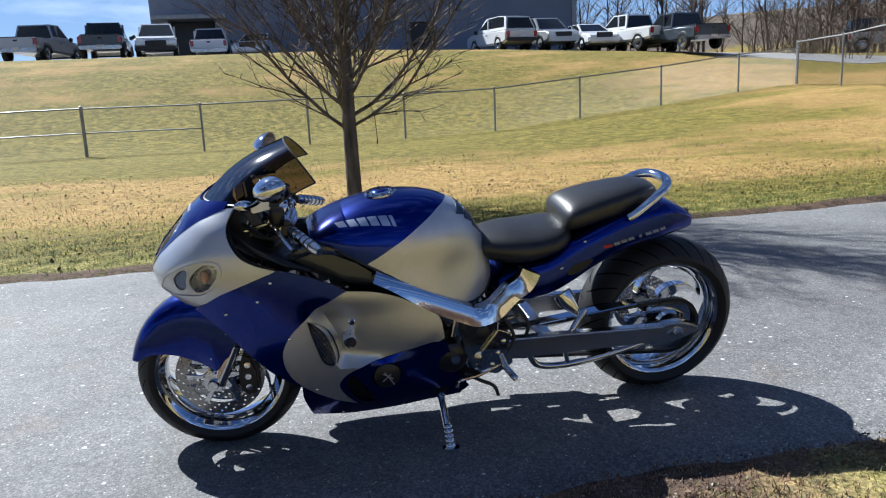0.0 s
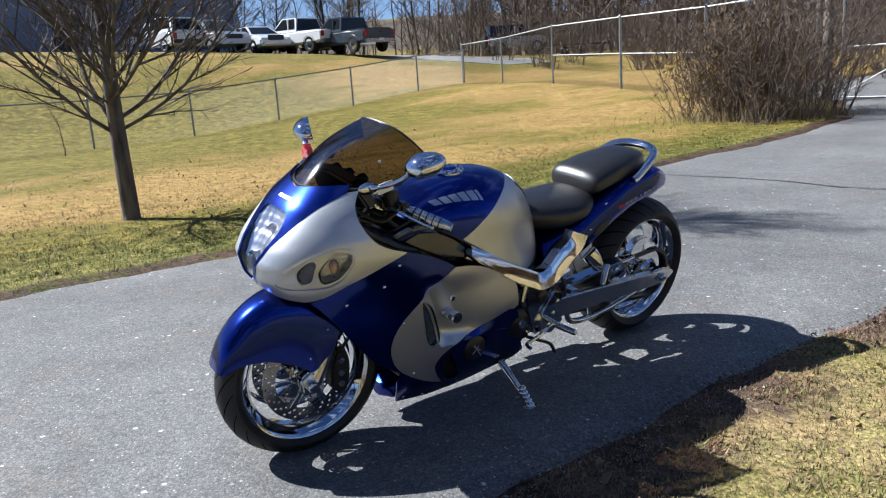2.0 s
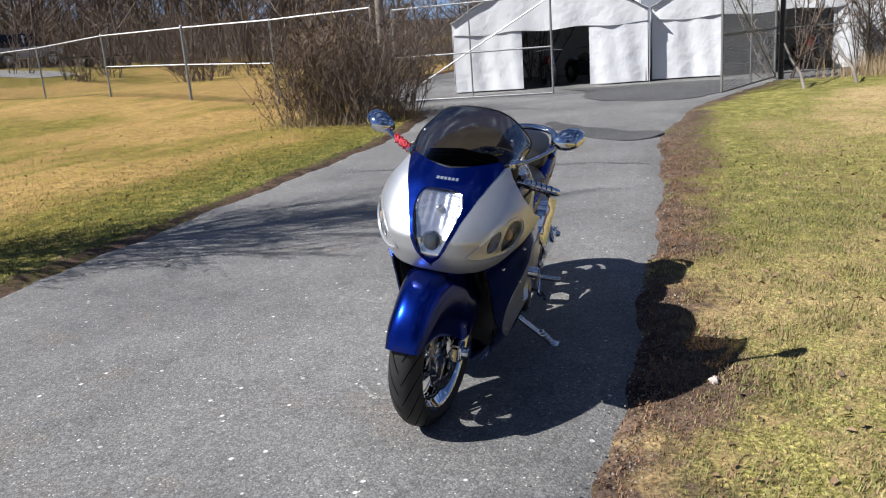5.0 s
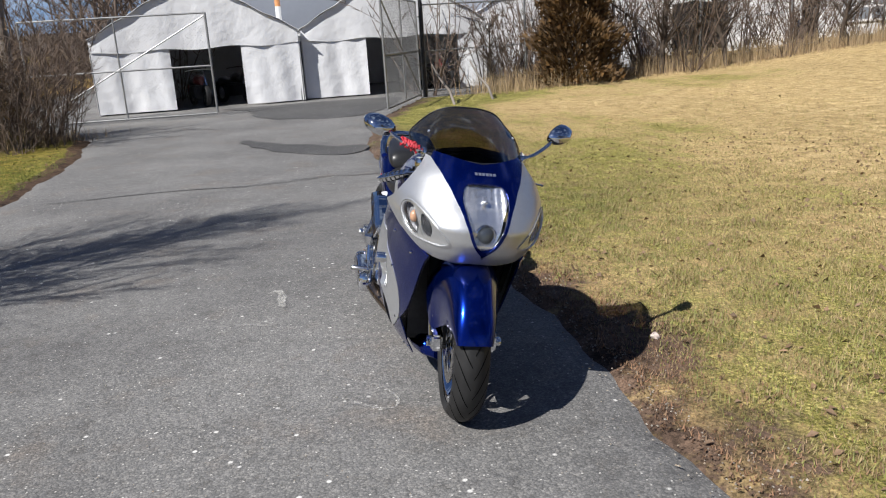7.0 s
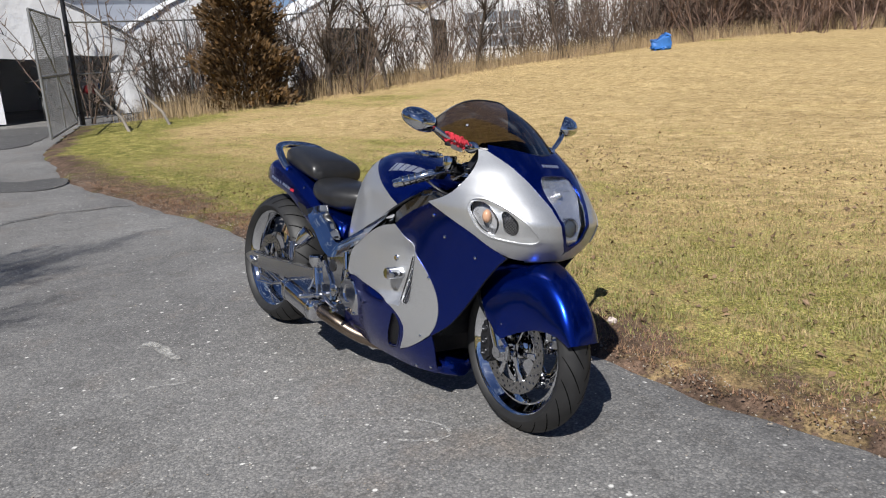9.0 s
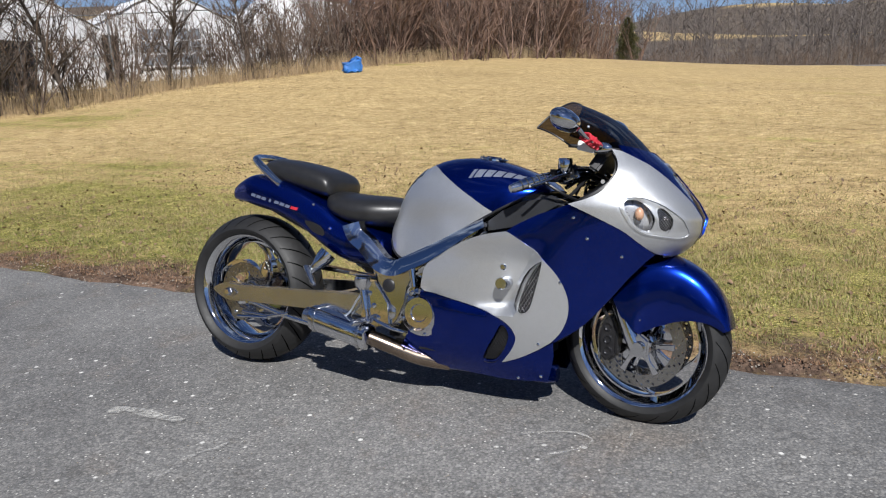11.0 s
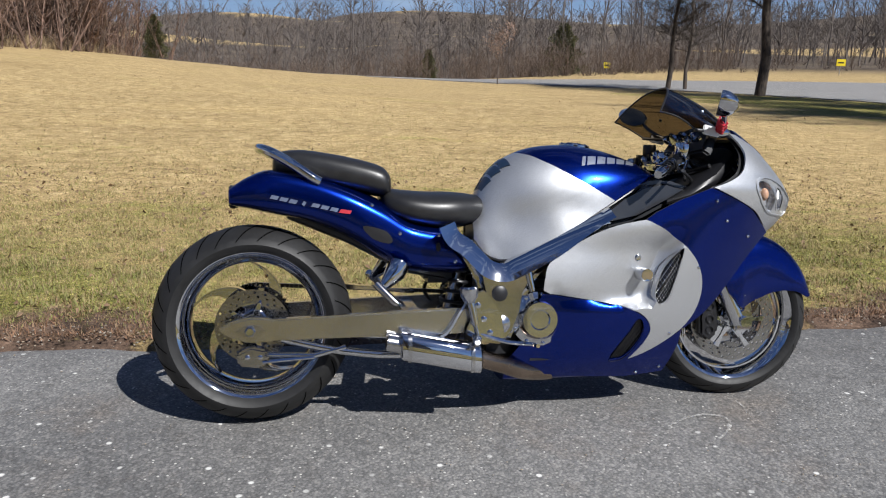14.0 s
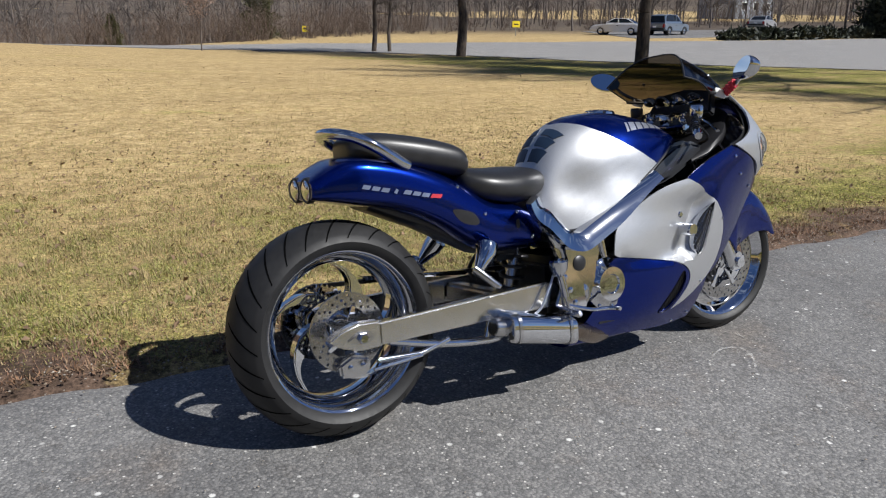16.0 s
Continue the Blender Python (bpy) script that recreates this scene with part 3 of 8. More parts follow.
def blade_material(name, straw, green, bias):
    def build(t, b, o):
        g = t.nodes.new("ShaderNodeNewGeometry")
        patch = tex(t, "ShaderNodeTexNoise", 0.9, Detail=5.0, Roughness=0.65)
        tuft = tex(t, "ShaderNodeTexNoise", 11.0, Detail=3.0, Roughness=0.6)
        both_ = mix(t, 0.55, patch.outputs[0], tuft.outputs[0])
        m = t.nodes.new("ShaderNodeMath")
        m.operation = "MULTIPLY_ADD"
        t.links.new(g.outputs["Random Per Island"], m.inputs[0])
        m.inputs[1].default_value = 0.5
        t.links.new(both_, m.inputs[2])
        pick = ramp(t, m.outputs[0], [(bias, (0, 0, 0)), (bias + 0.18, (1, 1, 1))])
        tone = ramp(t, g.outputs["Random Per Island"], [(0.0, (0.36, 0.35, 0.32)), (0.55, (0.95, 0.94, 0.92)), (1.0, (1.8, 1.76, 1.65))])
        c = mix(t, pick.outputs[0], straw, green)
        t.links.new(mix(t, 1.0, c, tone.outputs[0], "MULTIPLY"), b.inputs["Base Color"])
        setp(b, Roughness=0.6)
        b.inputs["Specular IOR Level"].default_value = 0.25
    return material(name, build)


BLADE = blade_material("grass_blade", (0.47, 0.36, 0.185), (0.16, 0.16, 0.05), 0.7)
BLADE_NEAR = blade_material("grass_blade_near_drive", (0.46, 0.35, 0.19), (0.14, 0.15, 0.046), 0.63)
# straw darkened and warmed in step with the lawn's painted backlit tone
BLADE_FAR = blade_material("grass_blade_far_side", (0.36, 0.25, 0.095), (0.125, 0.145, 0.025), 0.62)
out_l = lambda x, y: y > near_edge(x) + 0.02 + 0.4 * rng.random(len(x)) ** 3
green_l = lambda x, y: (y > near_edge(x) + 0.08 + 0.5 * rng.random(len(x))) & (y < near_edge(x) + 0.9 + 0.25 * np.sin(x * 1.7) + 1.3 * rng.random(len(x)))
straw_l = lambda x, y: y > near_edge(x) + 0.5 + 1.3 * rng.random(len(x)) + 0.2 * np.sin(x * 1.7)
out_r = lambda x, y: y < far_edge(x) - 0.03 - 0.25 * rng.random(len(x)) ** 3
near_grass = raw_mesh("grass", np.concatenate([
    blades(370000, -4.4, 4.0, 0.7, 4.8, 0.03, straw_l), blades(270000, -11, 7, 0.7, 9, 0.032, straw_l), blades(170000, -18, 12, 2, 18, 0.04, out_l)]))
near_grass.materials.append(BLADE)
tagged(new("grass", near_grass), "short dry grass, straw with green tufts", "grass", kind="stuff")
drive_grass = raw_mesh("grass", np.concatenate([blades(290000, -4.6, 4.2, 0.7, 4.0, 0.029, green_l), blades(150000, -11, 7, 0.7, 4.0, 0.031, green_l)]))
drive_grass.materials.append(BLADE_NEAR)
tagged(new("grass", drive_grass), "short grass with green tufts beside the drive", "grass", kind="stuff")
far_grass = raw_mesh("grass", np.concatenate([blades(60000, -9, 4, -7.5, -4.6, 0.034, out_r), blades(150000, -14, 8, -16, -4.4, 0.038, out_r)]))
far_grass.materials.append(BLADE_FAR)
tagged(new("grass", far_grass), "short patchy grass, straw and olive, across the drive", "grass", kind="stuff")
edge_grass = raw_mesh("grass", blades(130000, -11, 5, -5.2, -3.2, 0.036, out_r))
edge_grass.materials.append(blade_material("grass_blade_verge", (0.34, 0.27, 0.1), (0.11, 0.145, 0.024), 0.46))
tagged(new("grass", edge_grass), "fresh green grass along the drive", "grass", kind="stuff")


def pebbles(n, place, lo, hi, flat):
    """Small loose bits as squashed eight-sided stones."""
    x, y = place(n)
    c = np.stack([x, y, height(x, y) + 0.012], 1)
    r = rng.uniform(lo, hi, n)
    base = np.array([[1, 0, 0], [0, 1, 0], [-1, 0, 0], [0, -1, 0], [0, 0, 1], [0, 0, -1]], float)
    a = rng.uniform(0, 6.283, n)
    sq = rng.uniform(0.5, 1.0, (n, 6))
    v = base[None] * sq[..., None] * np.array([1, 0.75, flat])
    v = np.stack([v[..., 0] * np.cos(a)[:, None] - v[..., 1] * np.sin(a)[:, None], v[..., 0] * np.sin(a)[:, None] + v[..., 1] * np.cos(a)[:, None], v[..., 2]], -1)
    v = c[:, None] + v * r[:, None, None]
    tri = np.array([[0, 1, 4], [1, 2, 4], [2, 3, 4], [3, 0, 4], [1, 0, 5], [2, 1, 5], [3, 2, 5], [0, 3, 5]])
    return v[:, tri].reshape(-1, 3)


def edge_spots(n):
    x = rng.uniform(-9, 5, n)
    return x, near_edge(x) + rng.normal(0.05, 0.13, n)


def drive_spots(n):
    x = rng.uniform(-4, 4, n)
    return x, far_edge(x) + rng.random(n) * (near_edge(x) - far_edge(x))


gravel = raw_mesh("gravel", np.concatenate([pebbles(2600, edge_spots, 0.003, 0.010, 0.7), pebbles(3600, drive_spots, 0.0022, 0.0062, 0.45) - np.array([0, 0, 0.0095])]))
gravel.materials.append(blade_material("loose_gravel", (0.36, 0.33, 0.29), (0.16, 0.13, 0.1), 0.74))
tagged(new("gravel", gravel), "loose gravel crumbs along the drive's edge", "gravel", kind="stuff")


def leaf_litter(n, x0, x1, y0, y1, keep, size=1.0):
    """Curled dead leaves lying in the grass."""
    x, y = rng.uniform(x0, x1, n), rng.uniform(y0, y1, n)
    ok = keep(x, y)
    x, y = x[ok], y[ok]
    n = len(x)
    c = np.stack([x, y, height(x, y) + 0.022], 1)
    a, r = rng.uniform(0, 6.283, n), size * rng.uniform(0.008, 0.022, n)
    e = np.stack([np.cos(a), np.sin(a), rng.normal(0, 0.35, n)], 1) * r[:, None]
    g = np.stack([-np.sin(a), np.cos(a), rng.normal(0, 0.6, n)], 1) * r[:, None] * 0.6
    up = np.array([0, 0, 0.006])
    return np.stack([c - e, c + g + up, c + e, c - e, c + e, c - g + up], 1).reshape(-1, 3)


leaves = raw_mesh("fallen_leaves", np.concatenate([leaf_litter(2600, -6, 5, 0.6, 6, out_l), leaf_litter(2200, -14, 12, 3, 22, out_l), leaf_litter(4200, -12, 7, -12, -3.2, out_r)]))
verge = lambda x, y: (y > near_edge(x) - 0.04) & (y < near_edge(x) + 0.55 * rng.random(len(x)))
crumbs = raw_mesh("leaf_crumbs", np.concatenate([leaf_litter(26000, -7, 4.5, 0.6, 1.6, verge, 0.4)]) - np.array([0, 0, 0.014]))
crumbs.materials.append(blade_material("russet_leaf_crumbs", (0.24, 0.15, 0.095), (0.1, 0.06, 0.042), 0.7))
tagged(new("leaf_crumbs", crumbs), "reddish-brown leaf crumbs and thatch along the drive's edge", "leaf litter", kind="stuff")
thatch_grass = raw_mesh("thatch", blades(150000, -8, 5.5, 0.6, 2.2, 0.028, lambda x, y: verge(x, y - 0.06)))
thatch_grass.materials.append(blade_material("dead_thatch", (0.36, 0.24, 0.15), (0.16, 0.09, 0.055), 0.66))
tagged(new("thatch", thatch_grass), "dead reddish thatch along the drive's edge", "grass", kind="stuff")
leaves.materials.append(blade_material("dead_leaf", (0.25, 0.165, 0.1), (0.1, 0.065, 0.042), 0.74))
tagged(new("fallen_leaves", leaves), "small brown dead leaves scattered in the grass", "leaf litter", kind="stuff")

# ---- trees ----
def limb(v, f, a, b, ra, rb, seg):
    d = (b - a).normalized()
    side = d.cross(Vector((0.31, 0.2, 0.93))).normalized()
    up = side.cross(d)
    n = len(v)
    for p, r in ((a, ra), (b, rb)):
        for k in range(seg):
            t = 6.2832 * k / seg
            v.append(p + r * (math.cos(t) * side + math.sin(t) * up))
    for k in range(seg):
        l = (k + 1) % seg
        f.append((n + k, n + l, n + seg + l, n + seg + k))


def grow(seed, tall, r0, fork, spread, levels, kids, ends=None, rise=0.25):
    """A bare tree: trunk, limbs and twigs; ends collects the twig tips."""
    rnd = random.Random(seed)
    v, f = [], []

    def branch(p, d, length, r, level):
        steps = 4 if level < 2 else 3
        seg = 8 if level == 0 else 5 if level < 2 else 3
        for s in range(steps):
            d = (d + Vector((rnd.gauss(0, 0.09), rnd.gauss(0, 0.09), rnd.gauss(rise * 0.3, 0.07))) * (0.35 if level == 0 else 1)).normalized()
            q = p + d * length / steps
            rb = r * (1 - (0.45 if level == 0 else 0.62) * (s + 1) / steps) if level < levels else r * (1 - 0.85 * (s + 1) / steps)
            limb(v, f, p, q, r if s == 0 else ra, max(rb, 0.0016), seg)
            ra, p = max(rb, 0.0016), q
            if level < levels and (level > 0 or s >= 1):
                for _ in range(kids[level] if s < steps - 1 else kids[level] + 1):
                    t = rnd.uniform(0, 6.283)
                    side = Vector((math.cos(t), math.sin(t), rnd.uniform(0.0, 0.5)))
                    nd = (d * rnd.uniform(0.5, 0.9) + side * spread * rnd.uniform(0.6, 1.2)).normalized()
                    branch(p - d * rnd.uniform(0, length / steps), nd, length * rnd.uniform(0.45, 0.75), ra * rnd.uniform(0.4, 0.62), level + 1)
            elif level >= levels and ends is not None:
                ends.append(tuple(p))

    a = Vector((0, 0, -0.1))
    limb(v, f, a, Vector((0, 0, 0.12)), r0 * 1.5, r0 * 1.1, 8)
    limb(v, f, Vector((0, 0, 0.12)), Vector((rnd.gauss(0, 0.02), rnd.gauss(0, 0.02), fork)), r0 * 1.1, r0, 8)
    branch(Vector((0, 0, fork)), Vector((rnd.gauss(0, 0.04), rnd.gauss(0, 0.04), 1)), tall * 0.62, r0, 0)
    return [tuple(p) for p in v], f


def bark(name, dark, light, grain=14):
    def build(t, b, o):
        c = t.nodes.new("ShaderNodeTexCoord")
        mp = t.nodes.new("ShaderNodeMapping")
        mp.inputs["Scale"].default_value = (1, 1, 0.22)
        t.links.new(c.outputs["Object"], mp.inputs[0])
        n = t.nodes.new("ShaderNodeTexNoise")
        n.inputs["Scale"].default_value, n.inputs["Detail"].default_value = grain, 8
        t.links.new(mp.outputs[0], n.inputs["Vector"])
        big = tex(t, "ShaderNodeTexNoise", 1.3, Detail=3.0)
        k = ramp(t, n.outputs[0], [(0.35, dark), (0.65, light)])
        shade = ramp(t, big.outputs[0], [(0.3, (0.75, 0.75, 0.75)), (0.7, (1.15, 1.12, 1.08))])
        t.links.new(mix(t, 1.0, k.outputs[0], shade.outputs[0], "MULTIPLY"), b.inputs["Base Color"])
        setp(b, Roughness=0.85)
        bump(t, b, n.outputs[0], 0.8, 0.02)
    return material(name, build)


BARK = bark("grey_brown_bark", (0.055, 0.042, 0.036), (0.17, 0.14, 0.12))
BARK_DARK = bark("dark_bark", (0.03, 0.023, 0.018), (0.09, 0.068, 0.052))
TWIG = bark("brown_twigs", (0.06, 0.042, 0.033), (0.16, 0.118, 0.09), 6)
RUSSET = bark("russet_twigs", (0.085, 0.052, 0.04), (0.21, 0.135, 0.1), 6)
REED = bark("dry_weeds", (0.2, 0.14, 0.075), (0.42, 0.32, 0.19), 9)
GREY_TWIG = bark("grey_twigs", (0.065, 0.055, 0.05), (0.17, 0.145, 0.13), 6)


def stand(x, y, sink=0.05, turn=0.0, size=1.0):
    return Matrix.Translation((x, y, alt(x, y) - sink)) @ Matrix.Rotation(radians(turn), 4, "Z") @ Matrix.Scale(size, 4)


def tree(geo, x, y, label, material_=None, turn=0, size=1.0):
    ob = thing("tree", label, "tree")
    n = len(geo[1])
    cut = min(n, 8 * 9)
    part("trunk", (geo[0], geo[1][:cut]), material_ or BARK, ob)
    part("crown", (geo[0], geo[1][cut:]), material_ or BARK, ob)
    ob.matrix_basis = stand(x, y, 0.0, turn, size)
    return ob


# young tree beside the drive
def pear():
    """An upright ornamental tree: low limbs that fan and arch out, shorter ones up a tall leader."""
    rnd = random.Random(11)
    v, f = [], []
    line_ = [(0, 0, -0.1, 0.13), (0, 0, 0.1, 0.088), (0.012, 0, 1.05, 0.078), (0.0, 0.02, 2.2, 0.06), (0.04, -0.02, 3.4, 0.044), (0.0, 0.03, 4.7, 0.028), (0.03, 0.0, 6.3, 0.008)]
    for (x0, y0, z0, r0), (x1, y1, z1, r1) in zip(line_, line_[1:]):
        limb(v, f, Vector((x0, y0, z0)), Vector((x1, y1, z1)), r0, r1, 10)
    trunk = len(f)

    def run(p, d, length, r, level):
        steps = 7 if level == 0 else 5 if level == 1 else 3
        for s in range(steps):
            lift = 0.13 if level == 0 else 0.05
            d = (d + Vector((rnd.gauss(0, 0.10), rnd.gauss(0, 0.10), rnd.gauss(lift, 0.08)))).normalized()
            q = p + d * length / steps
            rb = max(r * (1 - 0.62 / steps), 0.0034)
            limb(v, f, p, q, r, rb, 5 if level == 0 else 3)
            p, r = q, rb
            if level < 3:
                for _ in range(2 if level == 0 else 1 if level == 1 else rnd.choice((0, 1, 1))):
                    t = rnd.uniform(0, 6.283)
                    nd = (d + Vector((math.cos(t), math.sin(t), rnd.uniform(-0.35, 0.35))) * rnd.uniform(0.55, 0.95)).normalized()
                    run(p, nd, length * rnd.uniform(0.3, 0.5), r * rnd.uniform(0.5, 0.72), level + 1)

    for k in range(46):
        u = k / 45
        z = 0.92 + 4.7 * u**1.35 + rnd.uniform(-0.04, 0.04)
        t = k * 2.4 + rnd.uniform(-0.3, 0.3)
        rise = rnd.uniform(0.25, 0.75) + 0.8 * u
        run(Vector((0.01, 0, z)), Vector((math.cos(t), math.sin(t), rise)).normalized(), (2.15 - 1.25 * u) * rnd.uniform(0.8, 1.1), rnd.uniform(0.017, 0.029) * (1 - 0.5 * u), 0)
    return [tuple(p) for p in v], f, trunk


pv, pf, cut = pear()
young = thing("tree", "young bare tree with low fanning limbs on the lawn", "tree")
part("trunk", (pv, pf[:cut]), BARK, young)
part("crown", (pv, pf[cut:]), BARK, young)
young.matrix_basis = stand(-0.29, -5.85)

sap = thing("sapling", "thin bare sapling beside the fence", "sapling")
part("stem", grow(5, 1.1, 0.012, 0.25, 0.5, 2, (1, 2, 1)), BARK, sap)
sap.matrix_basis = stand(-2.2, -17.5)

# ---- woods and hedges ----
def forest(spots, kinds, lo, hi):
    """Many far trees in one mesh."""
    pts, tri = [], []
    at = 0
    for x, y in spots:
        v, f = kinds[rng.integers(len(kinds))]
        a, s = rng.uniform(0, 6.283), rng.uniform(lo, hi)
        c, d = math.cos(a), math.sin(a)
        q = np.array(v) * s
        pts.append(np.stack([q[:, 0] * c - q[:, 1] * d + x, q[:, 0] * d + q[:, 1] * c + y, q[:, 2] + alt(x, y) - 0.2], 1))
        tri += [tuple(i + at for i in g) for g in f]
        at += len(v)
    return np.concatenate(pts).tolist(), tri


def bare(seed, tall, r0, stems, limbs, twigs, spread, fine, low=1, stout=(0.45, 0.7), reach=(0.18, 0.42)):
    """A winter tree or bush: one or more stems, limbs, and many single twigs."""
    rnd = random.Random(seed)
    v, f = [], []
    runs = []

    def along(p, d, length, r, steps, seg, wander, rise):
        for s in range(steps):
            d = (d + Vector((rnd.gauss(0, wander), rnd.gauss(0, wander), rnd.gauss(rise, wander * 0.6)))).normalized()
            q = p + d * length / steps
            rb = max(r * (1 - 0.75 / steps), fine * 0.6)
            limb(v, f, p, q, r, rb, seg)
            runs.append((p, q, d, rb, length))
            p, r = q, rb

    for k in range(stems):
        t = rnd.uniform(0, 6.283)
        out_ = 0.05 if stems == 1 else rnd.uniform(0.15, 0.75)
        a = Vector((0, 0, -0.15)) if stems == 1 else Vector((math.cos(t), math.sin(t), 0)) * rnd.uniform(0, 0.3) + Vector((0, 0, -0.1))
        along(a, Vector((math.cos(t) * out_, math.sin(t) * out_, 1)).normalized(), tall * rnd.uniform(0.8, 1.0), r0, 6, 9 if stems == 1 else 5, 0.09, 0.05)
    main = list(runs)
    for k in range(limbs):
        p, q, d, r, ln = main[rnd.randrange(low, len(main))]
        t = rnd.uniform(0, 6.283)
        nd = (d * 0.7 + Vector((math.cos(t), math.sin(t), rnd.uniform(-0.1, 0.5))) * spread).normalized()
        along(p.lerp(q, rnd.random()), nd, tall * rnd.uniform(*reach), r * rnd.uniform(*stout), 4 if low > 1 else 3, 5 if low > 1 else 3, 0.16, 0.02 if low > 1 else 0.1)
    for k in range(twigs):
        p, q, d, r, ln = runs[rnd.randrange(len(main) // 2 if low == 1 else len(main), len(runs))]
        a = p.lerp(q, rnd.random())
        t = rnd.uniform(0, 6.283)
        nd = (d * 0.6 + Vector((math.cos(t), math.sin(t), rnd.uniform(-0.2, 0.7))) * 0.8).normalized()
        ln = tall * rnd.uniform(0.04, 0.14)
        side = nd.cross(Vector((rnd.gauss(0, 1), rnd.gauss(0, 1), rnd.gauss(0, 1)))).normalized() * fine * rnd.uniform(0.6, 1.2)
        bend = a + nd * ln * 0.55 + Vector((rnd.gauss(0, 0.04), rnd.gauss(0, 0.04), rnd.gauss(0, 0.04))) * ln * 2
        n = len(v)
        v.extend((a - side, a + side, bend + side * 0.7, bend - side * 0.7, a + nd * ln))
        f.extend(((n, n + 1, n + 2, n + 3), (n + 3, n + 2, n + 4)))
    return [tuple(p) for p in v], f


# large trees by the road
oak_a = bare(21, 15, 0.31, 1, 64, 9000, 1.5, 0.02, 2, (0.2, 0.42), (0.2, 0.46))
oak_b = bare(33, 11, 0.19, 1, 54, 2600, 1.7, 0.011, 2, (0.14, 0.28), (0.14, 0.34))

for geo, x, y, turn, size in ((oak_a, 22.6, 21.4, 0, 0.93), (oak_a, 19.9, 30.9, 130, 0.82), (oak_b, 19.0, 38.6, 40, 0.78), (oak_b, 20.2, 38.9, 200, 0.62), (oak_a, 21.5, 6.5, 250, 1.0), (oak_b, 17.5, 1.5, 70, 1.1), (oak_a, 25.0, 12.0, 30, 0.9)):
    tree(geo, x, y, "tall bare shade tree beside the road", BARK_DARK, turn, size)
leafy = thing("sapling", "small oak with dry brown leaves clinging", "sapling")
tips = []
part("stem", grow(8, 3.6, 0.04, 0.7, 0.6, 2, (2, 2, 2), tips), BARK, leafy)
dry = []
for p in tips:
    for _ in range(5):
        c = np.array(p) + rng.normal(0, 0.14, 3)
        e, g = rng.normal(0, 0.042, 3), rng.normal(0, 0.042, 3)
        dry += [c - e, c + e, c + g]
dry_mesh = raw_mesh("dry_leaves", np.array(dry))
dry_mesh.materials.append(plain("dry_leaf", (0.3, 0.2, 0.15), 0.7, 0, 0.35, 3))
dl = new("dry_leaves", dry_mesh)
dl.parent = leafy
leafy.matrix_basis = stand(9.2, 38.4, 0.05, 0, 0.8)



thin = [bare(40 + k, 11, 0.11, 1, 16, 260, 0.85, 0.02) for k in range(5)]
scrub = [bare(60 + k, 3.6, 0.022, 6, 12, 200, 0.95, 0.011) for k in range(5)]
tangle = [bare(80 + k, 2.6, 0.014, 7, 34, 800, 1.1, 0.0045) for k in range(3)]


def scatter(n, ok, x0, x1, y0, y1):
    p = np.stack([rng.uniform(x0, x1, n * 6), rng.uniform(y0, y1, n * 6)], 1)
    return p[ok(p[:, 0], p[:, 1])][:n]


north = lambda x, y: (y > 62 - 0.55 * np.clip(x, -60, 60)) & (y - 0.3 * x > 40) & ~inside(x, y, [(q[0] * 1.06, q[1] * 1.06) for q in APRON])
spots_far = np.concatenate([scatter(330, lambda x, y: north(x, y) & (y > 68), -70, 90, 66, 130), scatter(90, lambda x, y: (y > 58) & (y < 85) & (x > 20) & (y + 0.12 * x > 66), 10, 130, 58, 90)])
part("woods", forest(spots_far, thin, 0.4, 1.1), GREY_TWIG)
tagged(bpy.data.objects["woods"], "bare grey winter woods beyond the lawn", "woods", kind="stuff")
spots_scrub = np.concatenate([scatter(420, lambda x, y: (y - 0.3 * x > 52) & (y + 0.5 * x > 50) & ~inside(x, y, [(q[0] * 1.05, q[1] * 1.05) for q in APRON]), -40, 40, 52, 74), scatter(200, lambda x, y: x > 0, 16, 130, 60, 78)])
part("thicket", forest(spots_scrub, scrub, 0.5, 1.0), TWIG)
tagged(bpy.data.objects["thicket"], "brown leafless brush along the lawn's far edge", "brush", kind="stuff")
hill_spots = scatter(1700, lambda x, y: (np.hypot(x, y) > 150) & (np.arctan2(y, x) > 0.3) & (np.arctan2(y, x) < 2.6), -430, 560, 100, 640)
part("far_woods", forest(hill_spots, [bare(90 + k, 11, 0.16, 1, 5, 40, 0.85, 0.11) for k in range(3)], 0.6, 1.4), GREY_TWIG)
tagged(bpy.data.objects["far_woods"], "bare trees over the distant hills", "woods", kind="stuff")
west = scatter(150, lambda x, y: (x < -36) & (y < 0.25 * (-x)) & ~((x > -46) & (y > -4)), -75, -36, -40, 20)
northwest = scatter(190, lambda x, y: (y < -30) & (x < -22) & (x + 0.8 * y < -62), -95, -22, -80, -24)
part("woods", forest(np.concatenate([west, northwest]), thin, 0.7, 1.15), TWIG)
tagged(bpy.data.objects["woods.001"], "bare brown woods behind the fence and tents", "woods", kind="stuff")
bank = scatter(270, lambda x, y: (x < -24) & (y < -4), -60, -24, -40, -4)
part("thicket", forest(bank, scrub, 0.6, 1.1), TWIG)
tagged(bpy.data.objects["thicket.001"], "tangled brown brush behind the fence", "brush", kind="stuff")

